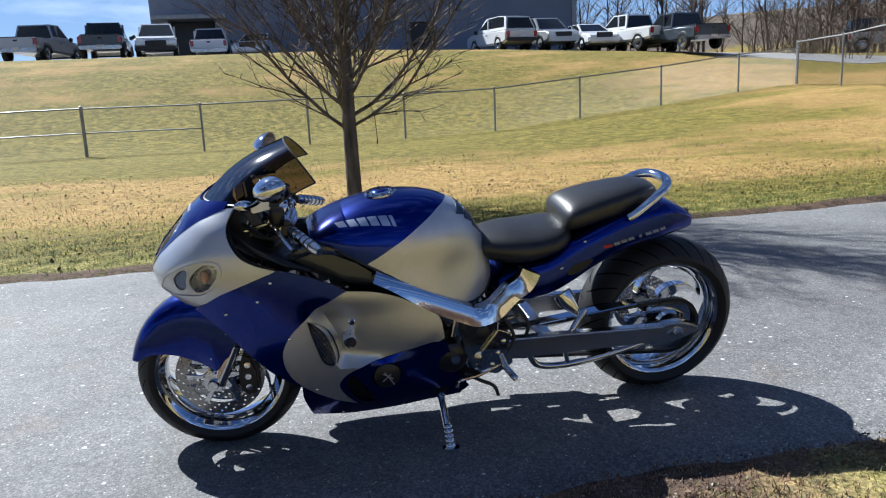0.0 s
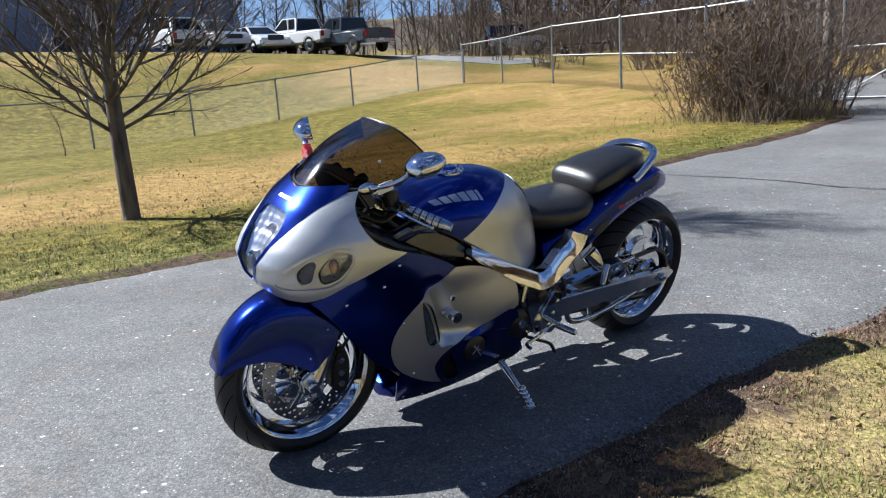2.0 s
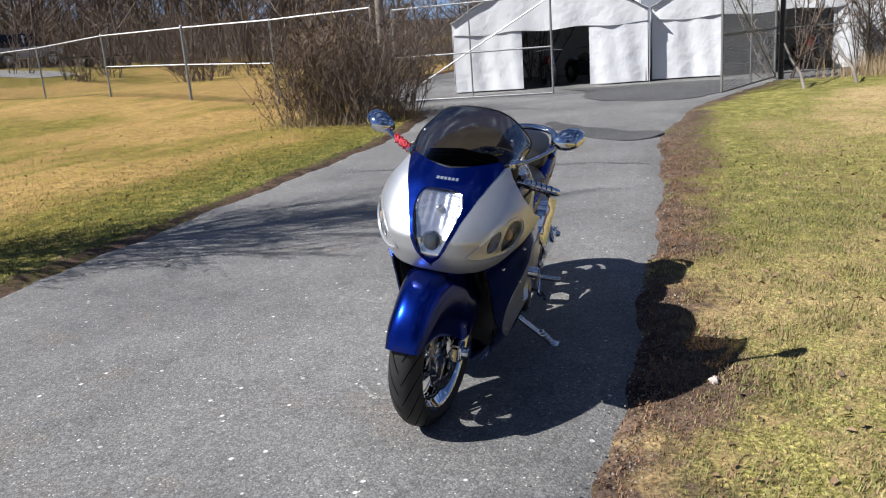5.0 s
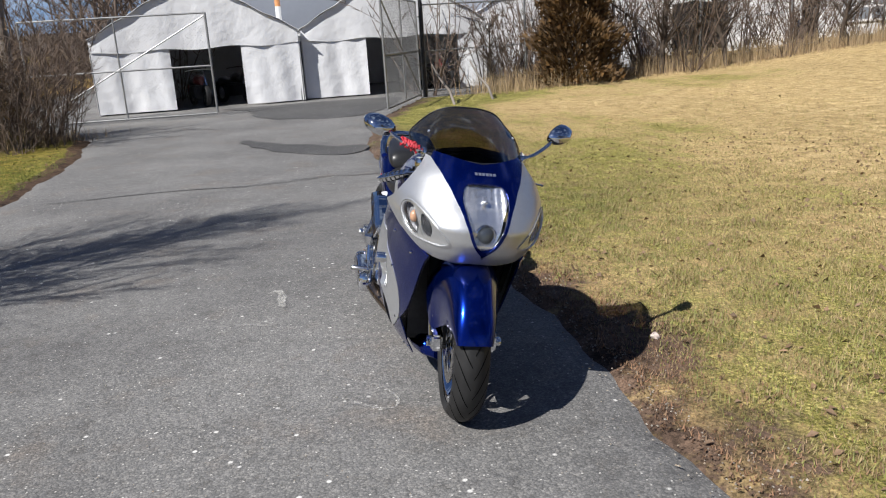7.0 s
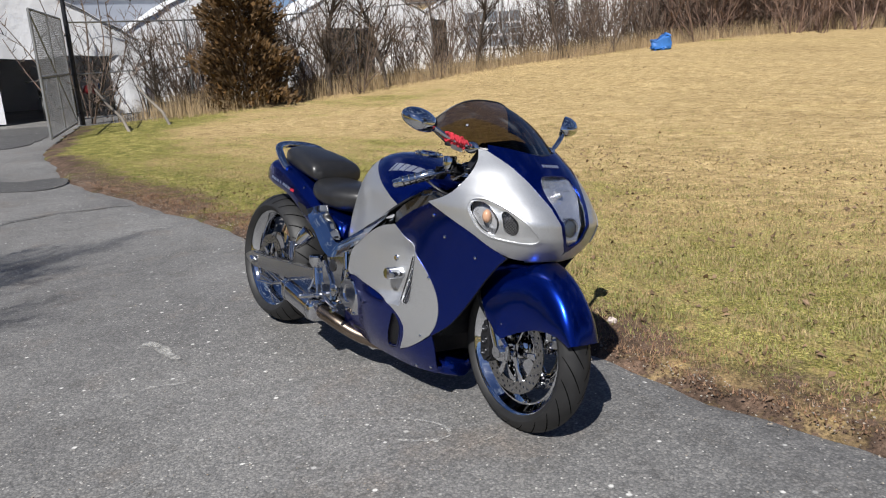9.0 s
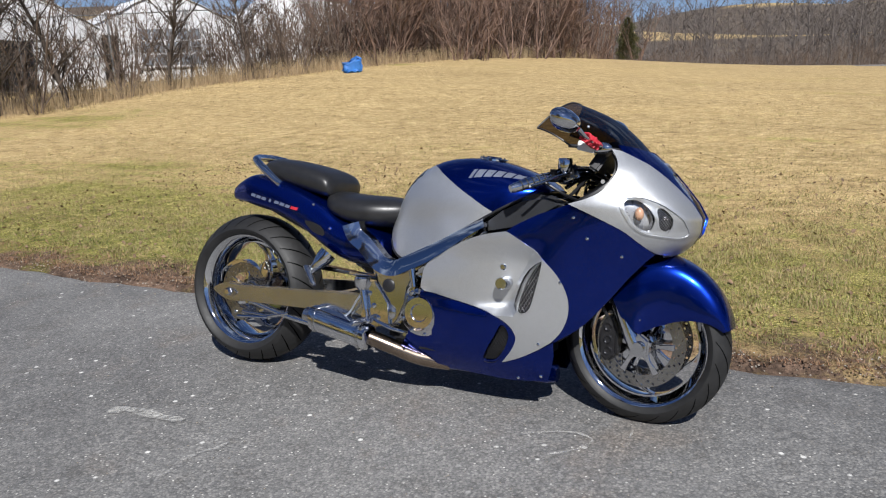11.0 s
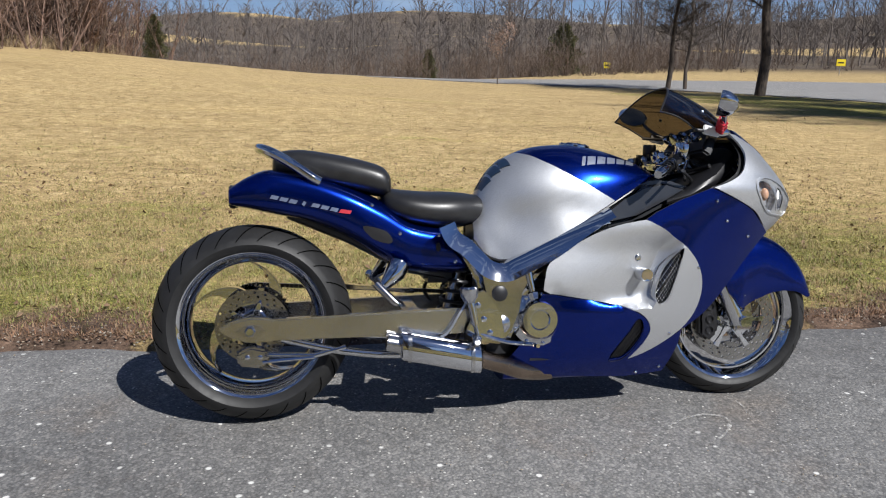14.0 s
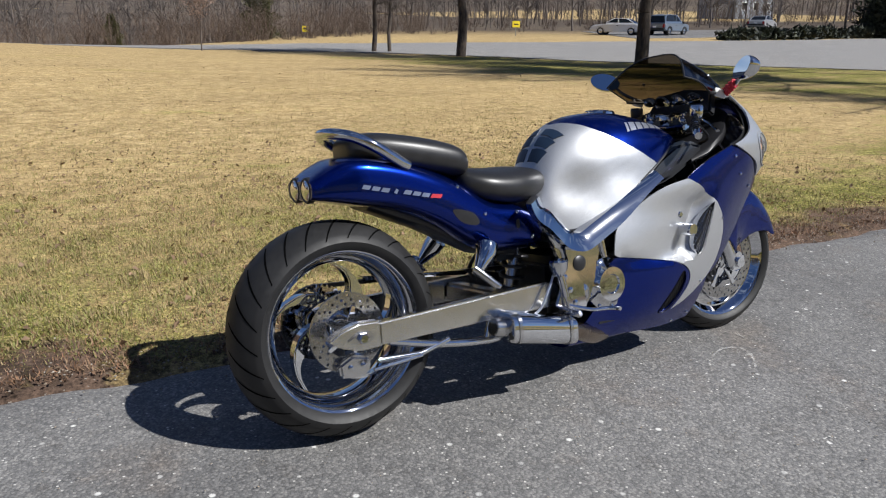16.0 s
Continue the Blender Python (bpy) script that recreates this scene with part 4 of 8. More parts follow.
# hedge along the lawn towards the tents: a line from the gate round the knoll
HEDGE = [(-18.0, 5.5), (-18.6, 9.5), (-18.2, 13.5), (-17.6, 18), (-16.8, 22), (-15.8, 26), (-14, 31.5), (-12.3, 36), (-11.5, 39)]
line = curve(HEDGE, 8)
for name, lo, hi, n, spread, mat, kinds in (("thicket", 0.5, 1.05, 210, 1.0, TWIG, scrub),):
    spots = [line[rng.integers(len(line))] + rng.normal(0, spread, 2) + np.array([-0.8, 0.3]) for _ in range(n)]
    ob = part(name, forest(spots, kinds, lo, hi), mat)
    tagged(ob, "leafless hedge of brown shrubs along the lawn", "hedge", kind="stuff")
dense = [p for p in line if p[1] > 25]
ob = part("thicket", forest([dense[rng.integers(len(dense))] + rng.normal(0, 1.6, 2) + np.array([-1.0, 1.0]) for _ in range(210)], scrub, 0.9, 1.6), RUSSET)
tagged(ob, "dense reddish-brown brush at the knoll", "brush", kind="stuff")
weeds = []
for p in line:
    for _ in range(260):
        q = p + rng.normal(0, 0.5, 2) + np.array([0.9, -0.4])
        z = alt(*q)
        t, l, a = rng.uniform(0.15, 0.75), rng.uniform(0, 0.35), rng.uniform(0, 6.283)
        w = np.array([math.sin(a), -math.cos(a), 0]) * 0.006
        b = np.array([q[0], q[1], z])
        weeds += [b - w, b + w, b + np.array([math.cos(a) * l * t, math.sin(a) * l * t, t])]
for cx, cy, n in ((-12.2, -5.9, 900), (-12.9, -5.0, 500), (-11.7, -6.6, 400)):
    for _ in range(n):
        q = np.array([cx, cy]) + rng.normal(0, 0.45, 2)
        z = alt(*q)
        t, l, a = rng.uniform(0.08, 0.4), rng.uniform(0, 0.8), rng.uniform(0, 6.283)
        w = np.array([math.sin(a), -math.cos(a), 0]) * 0.005
        b = np.array([q[0], q[1], z])
        weeds += [b - w, b + w, b + np.array([math.cos(a) * l * t, math.sin(a) * l * t, t])]
weed_mesh = raw_mesh("tall_weeds", np.array(weeds))
weed_mesh.materials.append(REED)
tagged(new("tall_weeds", weed_mesh), "tall dry straw weeds at the hedge's foot", "weeds", kind="stuff")


def cedar(seed, tall, wide, mat):
    """A juniper: stem and a ragged cone of small sprays."""
    r = np.random.default_rng(seed)
    pts = []
    for _ in range(14000 if mat.name.startswith("bronze") else 7000):
        z = tall * r.beta(1.2, 1.5)
        full = wide * (1 - z / tall) ** 0.5 * (0.88 + 0.12 * math.sin(z * 5 + seed))
        a = r.uniform(0, 6.283)
        lobe = 0.72 + 0.28 * math.sin(a * 4 + z * 3.4) * math.sin(a * 2.3 - z * 2 + seed)
        q = full * lobe * math.sqrt(r.uniform(0.15, 1.0))
        c = np.array([q * math.cos(a), q * math.sin(a), z + 0.1])
        d = np.array([math.cos(a), math.sin(a), r.uniform(0.2, 1.4)])
        d = d / np.linalg.norm(d) * r.uniform(0.08, 0.2)
        w = r.normal(0, 0.03, 3)
        pts += [c - w, c + w, c + d + r.normal(0, 0.03, 3)]
    ob = thing("cedar", "ragged bronze-green juniper at the field's edge", "conifer")
    me = raw_mesh("foliage", np.array(pts))
    me.materials.append(mat)
    fo = new("foliage", me)
    fo.parent = ob
    part("trunk", rod((0, 0, -0.2), (0, 0, tall * 0.8), 0.09, 8, 0.02), BARK_DARK, ob)
    return ob


def leafy_material(name, dark, light):
    def build(t, b, o):
        g = t.nodes.new("ShaderNodeNewGeometry")
        n = tex(t, "ShaderNodeTexNoise", 1.5, Detail=4.0)
        c = ramp(t, g.outputs["Random Per Island"], [(0.0, dark), (1.0, light)])
        s = ramp(t, n.outputs[0], [(0.3, (0.7, 0.7, 0.7)), (0.7, (1.25, 1.2, 1.15))])
        t.links.new(mix(t, 1.0, c.outputs[0], s.outputs[0], "MULTIPLY"), b.inputs["Base Color"])
        setp(b, Roughness=0.7)
    return material(name, build)


BRONZE = leafy_material("bronze_foliage", (0.045, 0.028, 0.012), (0.15, 0.085, 0.03))
OLIVE = leafy_material("olive_foliage", (0.03, 0.035, 0.012), (0.1, 0.095, 0.03))
c1 = cedar(1, 4.6, 1.95, BRONZE)
c1.matrix_basis = stand(-17.2, 7.5)
for x, y, turn, size, k in ((-17.4, 10.2, 0, 0.42, 0), (-17.0, 12.0, 90, 0.38, 1), (-16.9, 15.6, 200, 0.36, 2), (-17.6, 5.2, 30, 0.2, 3), (-16.3, 19.0, 130, 0.34, 4)):
    tree(bare(120 + k, 11, 0.2, 1, 34, 1100, 0.95, 0.016), x, y, "bare dark hedge tree with tangled twigs", BARK_DARK, turn, size)
for x, y, s, seed in ((-11.6, 37.6, 0.75, 3), (-9, 43, 0.55, 4), (21.8, 66, 1.05, 5), (9, 62, 0.6, 7)):
    c = cedar(seed, 4.2, 2.6 if seed == 5 else 1.9, OLIVE)
    c.matrix_basis = stand(x, y, 0, seed * 50, s)
shrub = thing("shrub", "tangled bare shrub at the fence corner", "shrub")
tagged(part("branchwork", join(*[moved(tangle[k % 3], Matrix.Translation((rng.normal(0, 0.75), rng.normal(0, 0.75), -0.1)) @ Matrix.Rotation(k * 1.1, 4, "Z") @ Matrix.Scale(rng.uniform(0.6, 1.1), 4)) for k in range(24)]), TWIG, shrub), kind="stuff")
pts = []
for _ in range(9000):
    c = rng.normal(0, 1, 3) * np.array([0.65, 0.65, 0.55]) + np.array([0.1, -0.2, 1.15])
    d, w = rng.normal(0, 0.06, 3) + np.array([0, 0, 0.07]), rng.normal(0, 0.007, 3)
    if c[2] > 0.1:
        pts += [c - w, c + w, c + d]
me = raw_mesh("foliage", np.array(pts))
me.materials.append(BRONZE)
fo = new("foliage", me)
fo.parent = shrub
shrub.matrix_basis = stand(-12.6, -6.2)

# ---- fences and gate ----
GALV = plain("galvanised_steel", (0.3, 0.305, 0.305), 0.45, 0.75, 0.18, 25)
WIRE = plain("chain_wire", (0.14, 0.14, 0.14), 0.5, 0.5, 0.2, 25)
RUSTY = plain("weathered_post", (0.16, 0.14, 0.12), 0.8, 0, 0.4, 12, 0.004)


def wires(a, b, za, zb, ha, hb, cell=0.075, r=0.0028):
    """Diamond wire mesh between two posts, following the ground."""
    a, b = np.array(a, float), np.array(b, float)
    L = np.linalg.norm(b - a)
    d = (b - a) / L
    nrm = np.array([-d[1], d[0]])
    H = (ha + hb) / 2
    v, f = [], []
    for s in (1, -1):
        for c in np.arange(-H, L + H, cell):
            p0, p1 = (c, 0.0), (c + s * H, H)
            t0, t1 = 0.0, 1.0
            dx = p1[0] - p0[0]
            lo, hi = sorted(((0 - p0[0]) / dx, (L - p0[0]) / dx))
            t0, t1 = max(t0, lo), min(t1, hi)
            if t1 - t0 < 0.02:
                continue
            n = len(v)
            for t in (t0, t1):
                u, w = p0[0] + dx * t, H * t
                k = u / L
                z = za + (zb - za) * k + w * ((ha + (hb - ha) * k) / H)
                q = a + d * u
                for o, e in ((0, r), (r, -r), (-r, -r)):
                    v.append((q[0] + nrm[0] * o + d[0] * e * s * 0.7, q[1] + nrm[1] * o + d[1] * e * s * 0.7, z + 0.7 * e))
            f += [(n, n + 1, n + 4, n + 3), (n + 1, n + 2, n + 5, n + 4), (n + 2, n, n + 3, n + 5)]
    return v, f


def fence(name, label, posts, heights, rail=True, mid=(), brace=(), cell=0.075, thick=0.03):
    ob = thing(name, label, "fence")
    mesh = []
    for k, ((x, y), h) in enumerate(zip(posts, heights)):
        z = alt(x, y)
        r = thick * (1.5 if k in brace else 1)
        part("post", join(rod((x, y, z - 0.2), (x, y, z + h + 0.03), r, 10), ball((x, y, z + h + 0.03), r * 1.15, r * 1.15, r, 10, 6)), GALV, ob)
    for k in range(len(posts) - 1):
        (x0, y0), (x1, y1) = posts[k], posts[k + 1]
        z0, z1, h0, h1 = alt(x0, y0), alt(x1, y1), heights[k], heights[k + 1]
        if rail:
            part("top_rail", rod((x0, y0, z0 + h0), (x1, y1, z1 + h1), 0.02, 8), GALV, ob)
        for m in mid:
            part("rail", rod((x0, y0, z0 + h0 * m), (x1, y1, z1 + h1 * m), 0.017, 8), GALV, ob)
        if k in brace or k + 1 in brace:
            part("brace_rail", rod((x0, y0, z0 + h0 * 0.5), (x1, y1, z1 + h1 * 0.5), 0.017, 8), GALV, ob)
        mesh.append(wires((x0, y0), (x1, y1), z0 + 0.03, z1 + 0.03, h0 - 0.04, h1 - 0.04, cell))
    tagged(part("wire_mesh", join(*mesh), WIRE, ob, "", 0), kind="stuff")
    return ob


LOW = [(13.9, -18.7), (11.0, -18.75), (8.1, -18.8), (5.24, -18.85), (2.3, -18.94), (-0.52, -19.0), (-3.25, -19.1), (-6.0, -19.3), (-8.85, -19.7), (-11.8, -20.1), (-14.9, -20.6), (-17.6, -21.2)]
fence("chain_link_fence", "low galvanised chain-link fence across the lawn", LOW, [1.25] * 12, brace=(3,))
TALL = [(-16.5, -6.9), (-16.7, -10.0), (-16.9, -13.0), (-17.1, -16.0), (-17.4, -18.8), (-17.7, -21.4)]
fence("chain_link_fence", "tall galvanised fence running up from the gate", TALL, [2.55, 2.35, 2.1, 1.85, 1.6, 1.45], brace=(2,))
SIDE = [(-17.6, 3.35), (-18.2, 6.4), (-18.9, 9.4), (-19.2, 12.4), (-19.0, 15.4), (-18.6, 18.4), (-18.2, 21.4)]
fence("chain_link_fence", "tall chain-link fence overgrown by the hedge", SIDE, [2.4] * 7, mid=(0.06, 0.5), thick=0.035)


def gate(hinge, end, tall, label, panels):
    ob = thing("gate", label, "gate")
    a, b = np.array(hinge, float), np.array(end, float)
    za, zb = alt(*a) + 0.08, alt(*b) + 0.08
    P = lambda k, m: (*(a + (b - a) * k), za + (zb - za) * k + tall * m)
    for k in np.linspace(0, 1, panels + 1):
        part("upright", rod(P(k, 0), P(k, 1), 0.028 if k in (0, 1) else 0.02, 10), GALV, ob)
    for m in (0.0, 0.48, 1.0):
        part("rail", rod(P(0, m), P(1, m), 0.022, 10), GALV, ob)
    part("diagonal_brace", rod(P(0.0, 0.02), P(1, 0.98), 0.018, 8), GALV, ob)
    tagged(part("wire_mesh", wires(a, b, za, zb, tall, tall, 0.075), WIRE, ob, "", 0), kind="stuff")
    return ob


gate((-16.5, -6.3), (-16.3, -2.1), 2.35, "closed chain-link gate leaf with a diagonal brace", 2)
gate((-17.4, 3.15), (-13.7, 1.75), 2.4, "chain-link gate leaf swung open over the grass", 2)
for x, y, h, r in ((-16.55, -6.65, 3.6, 0.12), (-17.55, 3.3, 3.0, 0.055)):
    z = alt(x, y)
    g = thing("gate_post", "weathered grey gate post" if r > 0.1 else "dark steel gate post", "post")
    part("shaft", tube([(x, y, z - 0.2), (x + 0.02, y, z + h * 0.5), (x - 0.02, y + 0.02, z + h)], [r * 1.1, r, r * 0.9], 14), RUSTY if r > 0.1 else DARK, g)
    for m in (0.3, 1.2, 2.1):
        part("hinge", moved(tube([(x + (r + 0.01) * math.cos(t), y + (r + 0.01) * math.sin(t), z + m) for t in np.linspace(0, 6.2832, 16, endpoint=False)], 0.02, 6, True), Matrix()), DARK, g)

for x, y in ((-14.2, 3.4), (-14.85, 4.5)):
    sk = thing("leaning_stake", "dark weathered stake leaning in the grass by the gate", "stake")
    z = alt(x, y)
    part("shaft", tube([(x, y, z - 0.1), (x - 0.3, y - 0.06, z + 0.3), (x - 0.66, y - 0.2, z + 0.58), (x - 1.05, y - 0.3, z + 0.92)], [0.035, 0.032, 0.028, 0.022], 8), RUSTY, sk)

# ---- tents ----
CANVAS = plain("white_tent_canvas", (0.66, 0.665, 0.68), 0.5, 0, 0.06, 2.6, 0.09)
CANVAS_IN = plain("tent_lining", (0.45, 0.46, 0.48), 0.7, 0, 0.1, 4)


def cloth(w, h, nx, nz, fold, seed, lift=None):
    """A hanging wall of canvas in the y-z plane, with folds."""
    v, f = [], []
    for i in range(nx + 1):
        for k in range(nz + 1):
            u, m = i / nx, k / nz
            z = h * m
            if lift:
                z = h - (h - lift(u)) * (1 - m)
            x = fold * (math.sin(u * w * 4.1 + seed) * 0.6 + math.sin(u * w * 9.7 + seed * 2 + m * 2) * 0.4) * (1 - 0.5 * m)
            v.append((x, u * w, z))
    n = nz + 1
    for i in range(nx):
        f += [(i * n + k, i * n + k + 1, (i + 1) * n + k + 1, (i + 1) * n + k) for k in range(nz)]
    return v, f


def tent(cx, cy, face, width, depth, eave, apex, openings, label, window=False):
    """A frame tent whose gable looks along +x before it is turned."""
    ob = thing("tent", label, "tent", "storage tents")
    w = width / 2

    def roof(u, k):
        y = -w + width * u
        z = apex - (apex - eave) * abs(y) / w
        sag = 0.10 * math.sin(math.pi * k) * (0.3 + 0.7 * abs(math.sin(2 * math.pi * u))) + 0.02 * math.sin(u * 40 + k * 9)
        return (0.12 - (depth + 0.12) * k, y * 1.015, z - sag)
    part("roof", thick(grid_of(roof, list(np.linspace(0, 1, 33)), list(np.linspace(0, 1, 17))), -0.012), CANVAS, ob)

    def gable(u, k):
        y = -w + width * u
        top = apex - (apex - eave) * abs(y) / w - 0.01
        low = eave - 0.35 - 0.06 * math.sin(u * math.pi * 3) ** 2
        return (0.03 + 0.03 * math.sin(u * 25) * (1 - k), y, low + (top - low) * k)
    part("gable", thick(grid_of(gable, list(np.linspace(0, 1, 41)), list(np.linspace(0, 1, 9))), 0.008), CANVAS, ob)
    at = -w
    for y0, y1 in [(-w, openings[0])] + ([(openings[1], w)] if openings else []):
        g = cloth(y1 - y0, eave - 0.2, 24, 10, 0.05, cy + y0)
        part("front_wall", thick(moved(g, Matrix.Translation((0.0, y0, 0.02))), 0.008), CANVAS, ob)
    for s in (-1, 1):
        g = cloth(depth, eave - 0.02, 24, 6, 0.05, s + cx)
        part("side_wall", thick(moved(g, Matrix.Translation((0, s * w, 0)) @ Matrix.Rotation(radians(90), 4, "Z")), 0.008), CANVAS, ob)
        for x in (-0.05, -depth + 0.05):
            part("tent_pole", rod((x, s * (w - 0.05), 0), (x, s * (w - 0.05), eave), 0.03, 8), GALV, ob)
    part("back_wall", thick(moved(cloth(width, eave, 20, 6, 0.04, cy), Matrix.Translation((-depth, -w, 0))), 0.008), CANVAS, ob)
    if window:
        part("window_frame", box(0.06, 0.1, -1.3, 1.3, 0.5, 2.1, 0.02), CANVAS, ob)
        for k in range(5):
            for m in range(3):
                part("pane", box(0.09, 0.115, -1.2 + 0.49 * k, -0.78 + 0.49 * k, 0.6 + 0.5 * m, 1.02 + 0.5 * m, 0.01), plain("tent_window", (0.2, 0.22, 0.25), 0.15, 0, 0.2, 8) if not bpy.data.materials.get("tent_window") else bpy.data.materials["tent_window"], ob)
    ob.matrix_basis = Matrix.Translation((cx, cy, alt(cx, cy) + 0.02)) @ Matrix.Rotation(radians(face), 4, "Z")
    return ob


tent(-19.3, -2.65, 4, 5.5, 7, 2.0, 3.5, (-0.75, 1.15), "white canvas frame tent with a dark open doorway")
tent(-19.9, 2.95, 2, 5.5, 7, 2.0, 3.6, (-0.9, 1.9), "white canvas frame tent with its flap pulled aside")
tent(-22.6, 9.0, -8, 5.6, 8, 2.2, 3.7, (-0.3, 0.3), "white canvas tent behind the hedge")
tent(-23.0, 15.2, -14, 5.6, 8, 2.2, 3.7, (-1.6, 0.4), "white canvas tent behind the hedge")
tent(-22.5, 21.5, -30, 5.6, 8, 2.2, 3.6, (-2.6, -2.0), "white canvas tent with an arched window panel", True)
tent(-20.5, 28.0, -40, 5.6, 8, 2.2, 4.0, (1.2, 1.9), "white canvas tent at the end of the row")
shed = thing("metal_shed", "plain grey metal building behind the tents", "building")
GREYWALL = plain("grey_metal_siding", (0.25, 0.27, 0.31), 0.55, 0.1, 0.06, 6)
part("wall", box(-44, -29, -2.4, 12, 0, 6.2, 0.03), GREYWALL, shed)
part("roof", box(-44.3, -28.7, -2.7, 12.3, 6.2, 6.4, 0.03), GALV, shed)
part("trim", box(-28.98, -28.9, -2.4, 12, 4.1, 4.16), WHITE, shed)
pole = thing("marker_pole", "orange and white marker pole between the tents", "pole")
for k in range(7):
    part("pole_band", rod((-23.5, -0.35, 0.3 + 0.7 * k), (-23.5, -0.35, 1.0 + 0.7 * k), 0.09, 12), plain("faded_orange", (0.5, 0.22, 0.08), 0.6) if k == 0 else (bpy.data.materials["faded_orange"] if k % 2 == 0 else WHITE), pole)


def stored_bike(x, y, turn, colour, label):
    """A motorcycle put away under canvas: two wheels, tank, seat, bars."""
    ob = thing("stored_motorcycle", label, "motorcycle")
    for wx in (-0.7, 0.75):
        part("wheel", moved(lathe([(0.2, -0.05), (0.29, -0.06), (0.31, 0), (0.29, 0.06), (0.2, 0.05)], 24), Matrix.Translation((wx, 0, 0.31))), RUBBER, ob)
        part("rim", moved(lathe([(0.0, -0.02), (0.19, -0.03), (0.2, 0), (0.19, 0.03), (0, 0.02)], 20), Matrix.Translation((wx, 0, 0.31))), SATIN, ob)
    part("engine", box(-0.25, 0.3, -0.2, 0.2, 0.22, 0.6, 0.05), DARK, ob)
    part("tank", loft([ring(q, hw, 0.6, zt, 2.4, 16) for q, hw, zt in ((-0.1, 0.08, 0.72), (0.05, 0.15, 0.86), (0.25, 0.16, 0.9), (0.42, 0.06, 0.82))]), colour, ob)
    part("seat", loft([ring(q, hw, 0.58, zt, 2.4, 16) for q, hw, zt in ((-0.75, 0.08, 0.75), (-0.5, 0.16, 0.78), (-0.2, 0.15, 0.7), (-0.08, 0.08, 0.7))]), LEATHER, ob)
    part("fork", rod((0.75, 0.08, 0.31), (0.45, 0.08, 1.0), 0.03, 8), CHROME, ob)
    part("handlebar", tube([(0.35, -0.4, 1.02), (0.44, -0.15, 1.05), (0.44, 0.15, 1.05), (0.35, 0.4, 1.02)], 0.015, 8), CHROME, ob)
    part("fender", loft([ring(q, 0.08, zb, zt, 2.4, 12) for q, zb, zt in ((-1.02, 0.38, 0.42), (-0.85, 0.6, 0.65), (-0.6, 0.64, 0.7))]), colour, ob)
    ob.matrix_basis = Matrix.Translation((x, y, alt(x, y) + 0.01)) @ Matrix.Rotation(radians(turn), 4, "Z")


DARKRED = plain("dark_red_enamel", (0.16, 0.012, 0.014), 0.3, 0.1, 0.2, 20, coat=0.6)
BLACKGLOSS = plain("black_enamel", (0.012, 0.012, 0.013), 0.25, 0, 0.2, 20, coat=0.6)
stored_bike(-20.6, -2.9, 20, DARKRED, "dark red motorcycle stored inside the tent")
stored_bike(-20.9, 3.3, -15, BLACKGLOSS, "black motorcycle stored inside the tent")
stored_bike(-20.9, -1.9, 35, BLACKGLOSS, "black motorcycle stored inside the tent")
stored_bike(-20.6, 4.3, 15, DARKRED, "dark red motorcycle stored inside the tent")
tarp = thing("tarpaulin", "crumpled bright blue tarpaulin over a crate", "tarpaulin")
bt = ball((0, 0, 0.45), 0.75, 0.5, 0.55, 26, 16)
bt = ([tuple(math.copysign(abs(q / h) ** 0.45, q) * h for q, h in ((p[0], 0.75), (p[1], 0.5))) + (0.5 + math.copysign(abs((p[2] - 0.45) / 0.55) ** 0.45, p[2] - 0.45) * 0.5,) for p in bt[0]], bt[1])
part("sheet", ([(p[0] + rng.normal(0, 0.06), p[1] + rng.normal(0, 0.06), max(0.0, p[2] * (1.0 + 0.25 * math.sin(p[0] * 4)) + rng.normal(0, 0.05))) for p in bt[0]], bt[1]), plain("blue_tarpaulin", (0.03, 0.14, 0.42), 0.5, 0, 0.3, 6), tarp)
tarp.matrix_basis = stand(-13.7, 21.1, 0.0, 35, 0.45)

# ---- building on the rise ----
hall = thing("warehouse", "large blue-grey metal warehouse behind the car park", "building")


def siding():
    def build(t, b, o):
        wv = tex(t, "ShaderNodeTexWave", 5.0)
        wv.bands_direction = "X"
        n = tex(t, "ShaderNodeTexNoise", 0.4, Detail=4.0)
        c = ramp(t, n.outputs[0], [(0.3, (0.19, 0.215, 0.27)), (0.7, (0.24, 0.265, 0.32))])
        t.links.new(c.outputs[0], b.inputs["Base Color"])
        setp(b, Roughness=0.5)
        bump(t, b, wv.outputs[0], 0.4, 0.03)
    return material("ribbed_siding", build)


SIDING = siding()
zb = 3.2
for x0, x1, z0 in ((-20.8, -17.9, zb), (-16.4, -11.0, zb), (-9.2, 3.2, zb), (6.0, 7.0, zb), (-17.9, -16.4, 6.1), (-11.0, -9.2, 6.0), (3.2, 6.0, 6.4)):
    part("wall", box(x0, x1, -75, -49, z0, 16), SIDING, hall)
part("roof", box(-21.2, 7.4, -75.4, -48.6, 16, 16.4, 0.05), GALV, hall)
part("door", box(-17.85, -16.45, -49.3, -49.1, zb, 6.05, 0.02), plain("pale_steel_door", (0.33, 0.35, 0.4), 0.5, 0.1), hall, "pale steel door")
part("dock_door", box(-10.95, -9.25, -49.6, -49.4, zb, 5.95, 0.02), BLACK, hall, "dark loading door")
part("dock_door", box(3.25, 5.95, -50.2, -50.0, zb, 6.35, 0.02), BLACK, hall, "dark loading door")
part("canopy", box(2.4, 6.8, -49, -47.4, 6.35, 6.6, 0.04), GALV, hall)
part("corner_trim", box(-20.95, -20.6, -49.06, -48.9, zb, 16), GALV, hall)
